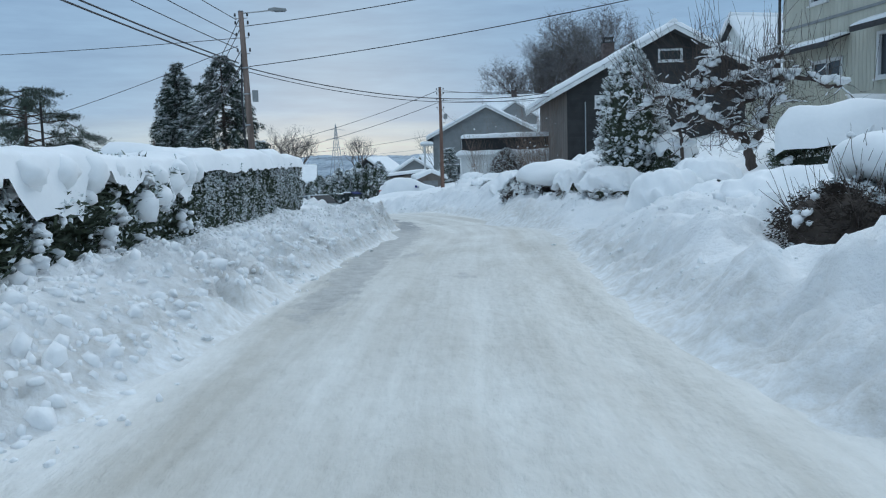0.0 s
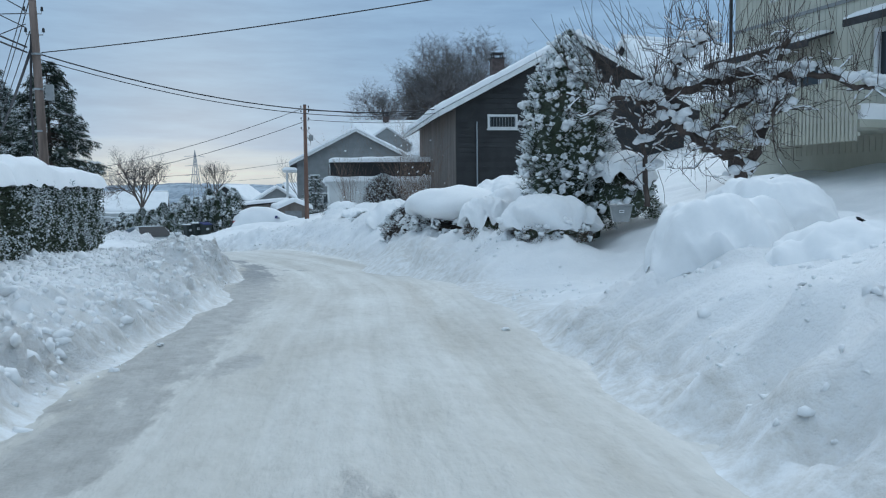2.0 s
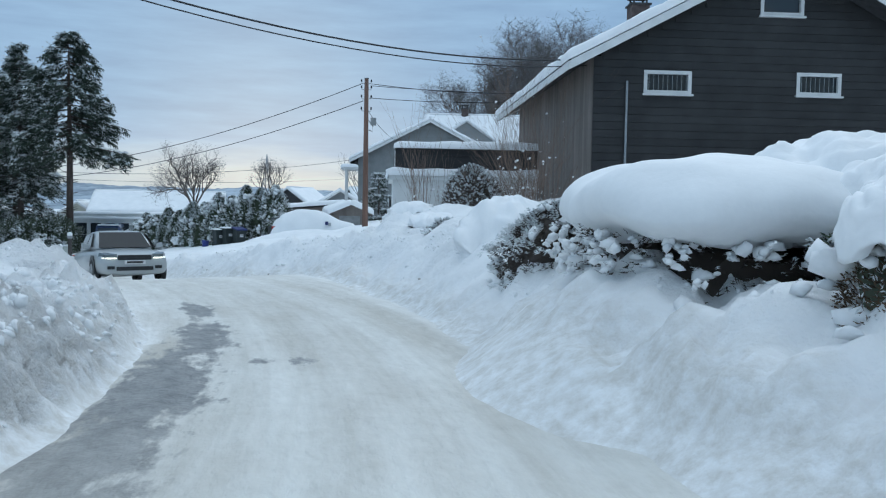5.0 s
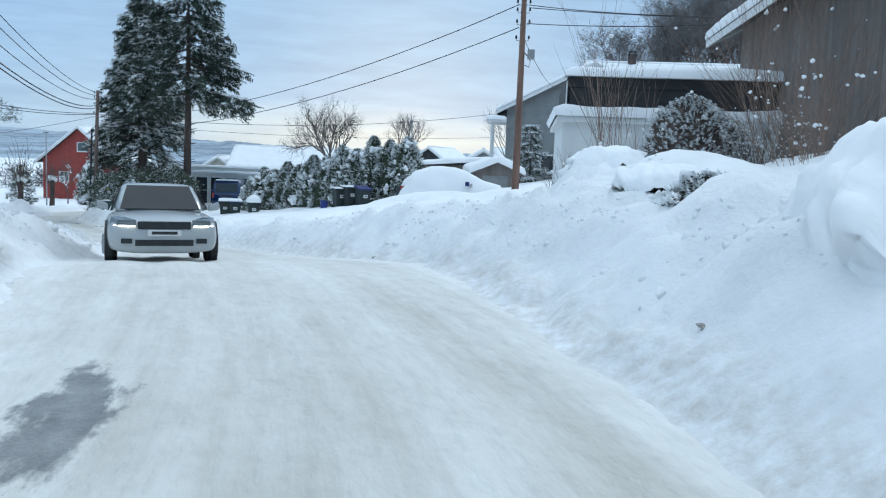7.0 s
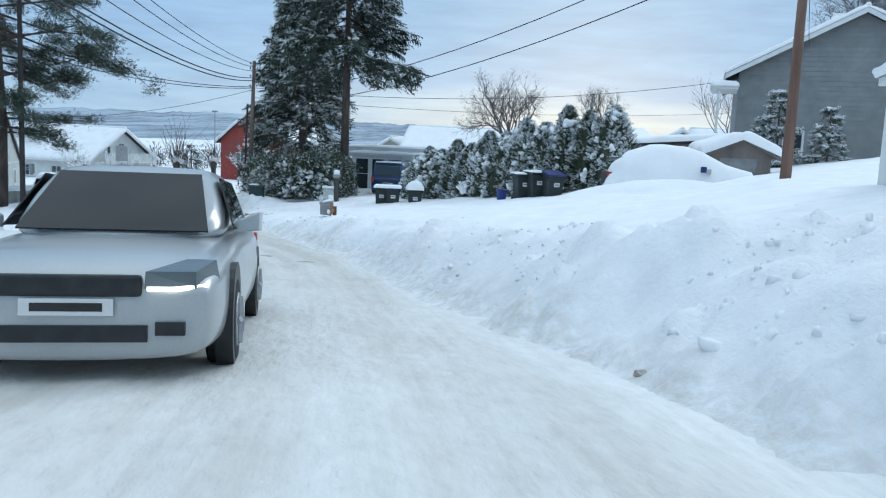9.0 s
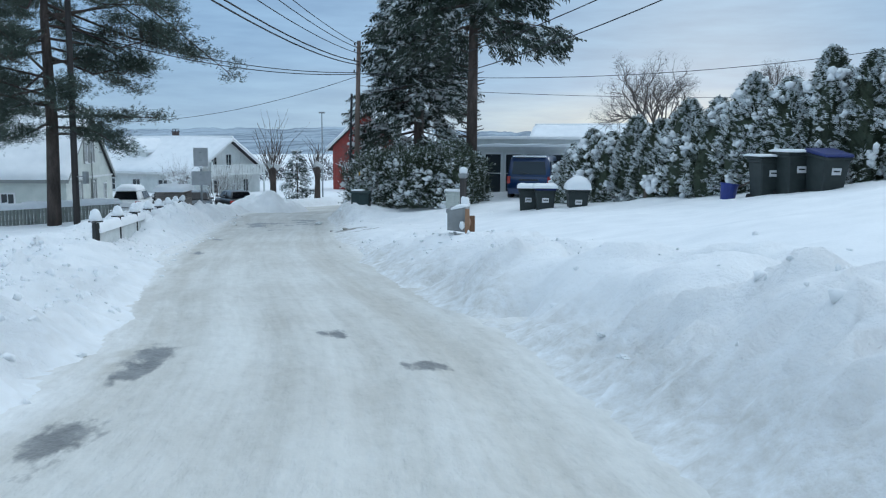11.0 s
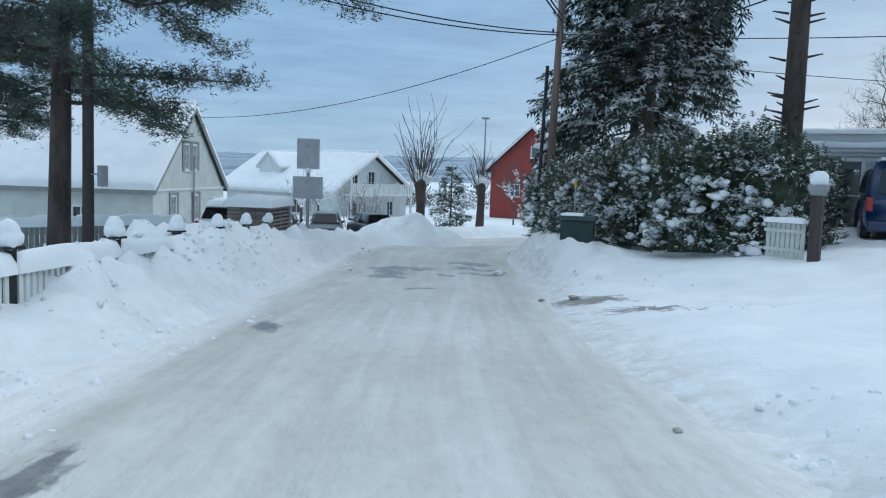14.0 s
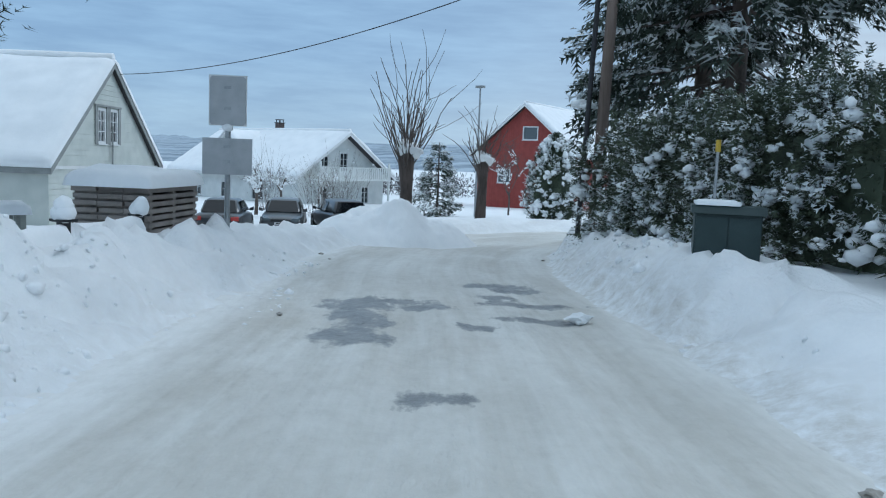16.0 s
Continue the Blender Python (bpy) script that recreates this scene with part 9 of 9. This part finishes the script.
# stacked planks under snow
st = thing("plank_stack", pose(-30.26, 76.25, -2.2, 0, 0, 122), "square stack of weathered planks under a thick snow cover", "wood pile")
for k in range(11):
    for m in range(3):
        part("plank", Geo().box(-1.02 + 0.025 * ((k * 7 + m) % 3), 1.02 - 0.025 * ((k * 5 + m) % 4), -0.56 + m * 0.378, -0.2 + m * 0.378, 0.1 + k * 0.1, 0.165 + k * 0.1), STACKWOOD, st)
    if k < 10:
        for xx in (-0.88, 0.0, 0.88):
            part("spacer", Geo().box(xx - 0.05, xx + 0.05, -0.55, 0.54, 0.166 + k * 0.1, 0.199 + k * 0.1), STACKWOOD, st)
snow_part("snow_cover", [(-1.1, -0.64, 1.17), (1.1, -0.64, 1.17), (1.1, 0.64, 1.17), (-1.1, 0.64, 1.17)], 0.27, st, 7, step=0.08, round_at=0.16)

# ploughed heap at the yard's mouth
hx, hy = -32.6, 85.5
nu, nv = 90, 60
U_, W_ = np.meshgrid(np.linspace(-1, 1, nu), np.linspace(-1, 1, nv))
rr_ = np.sqrt(U_ ** 2 + W_ ** 2)
hz = 1.35 * np.clip(1 - rr_, 0, 1) ** 0.8 * (1 + 0.5 * value_noise(U_ * 3, W_ * 3, 3)) + (0.22 * (cell_lumps(U_ * 6, W_ * 4.5, 5) - 0.5) + 0.12 * (cell_lumps(U_ * 13, W_ * 10, 6) - 0.5)) * np.clip(1.2 - rr_, 0, 1) - 0.15 * np.clip(rr_ - 0.7, 0, 1) * 4
ang_ = radians(55)
XX = hx + U_ * 2.6 * math.cos(ang_) - W_ * 2.2 * math.sin(ang_)
YY = hy + U_ * 2.6 * math.sin(ang_) + W_ * 2.2 * math.cos(ang_)
base_z = ground_at(hx, hy)
heap = link("ploughed_snow", mesh_of("ploughed_snow", np.stack([XX, YY, base_z - 0.1 + hz], -1).reshape(-1, 3), grid_faces(nu, nv), True, [SNOW]))
tagged(heap, "ploughed heap of lumpy snow at the mouth of a yard", "snow heap")

# chunks of ice and grit on the lane
def chunk(x, y, s, seed, mat, label):
    ss, dd_ = s_at(x, y)
    z = road_place(ss, dd_)[2]
    V, F = blobs([(0, 0, 0)], np.array([(s, s * 0.8, s * 0.45)]), seed, ICO2, 0.35)
    T = link("ice_chunk", mesh_of("ice_chunk", V, F, False, [mat]))
    T.matrix_world = pose(x, y, max(z, ground_at(x, y)) + s * 0.3, 0, 0, seed * 40)
    return tagged(T, label, "ice chunk", "loose chunks on the lane")


chunk(-22.92, 76.54, 0.135, 1, CLOD, "grey chunk of ice lying on the lane")
chunk(-19.1, 72.6, 0.1, 2, GRIT, "small dirty chunk of ice")
for k in range(46):
    s0 = rng.uniform(S_OF[0], S_OF[88])
    side = rng.choice([-1, 1])
    hw_ = np.interp(s0, RS, ROAD[:, 2])
    cx, cy, cz, _ = road_place(s0, side * (hw_ + rng.uniform(-0.35, 0.2)))
    chunk(cx, cy, rng.uniform(0.025, 0.06), k + 3, CLOD if k % 3 else GRIT, "small clod of ploughed snow at the lane's edge" if k % 3 else "small dirty clod at the lane's edge")
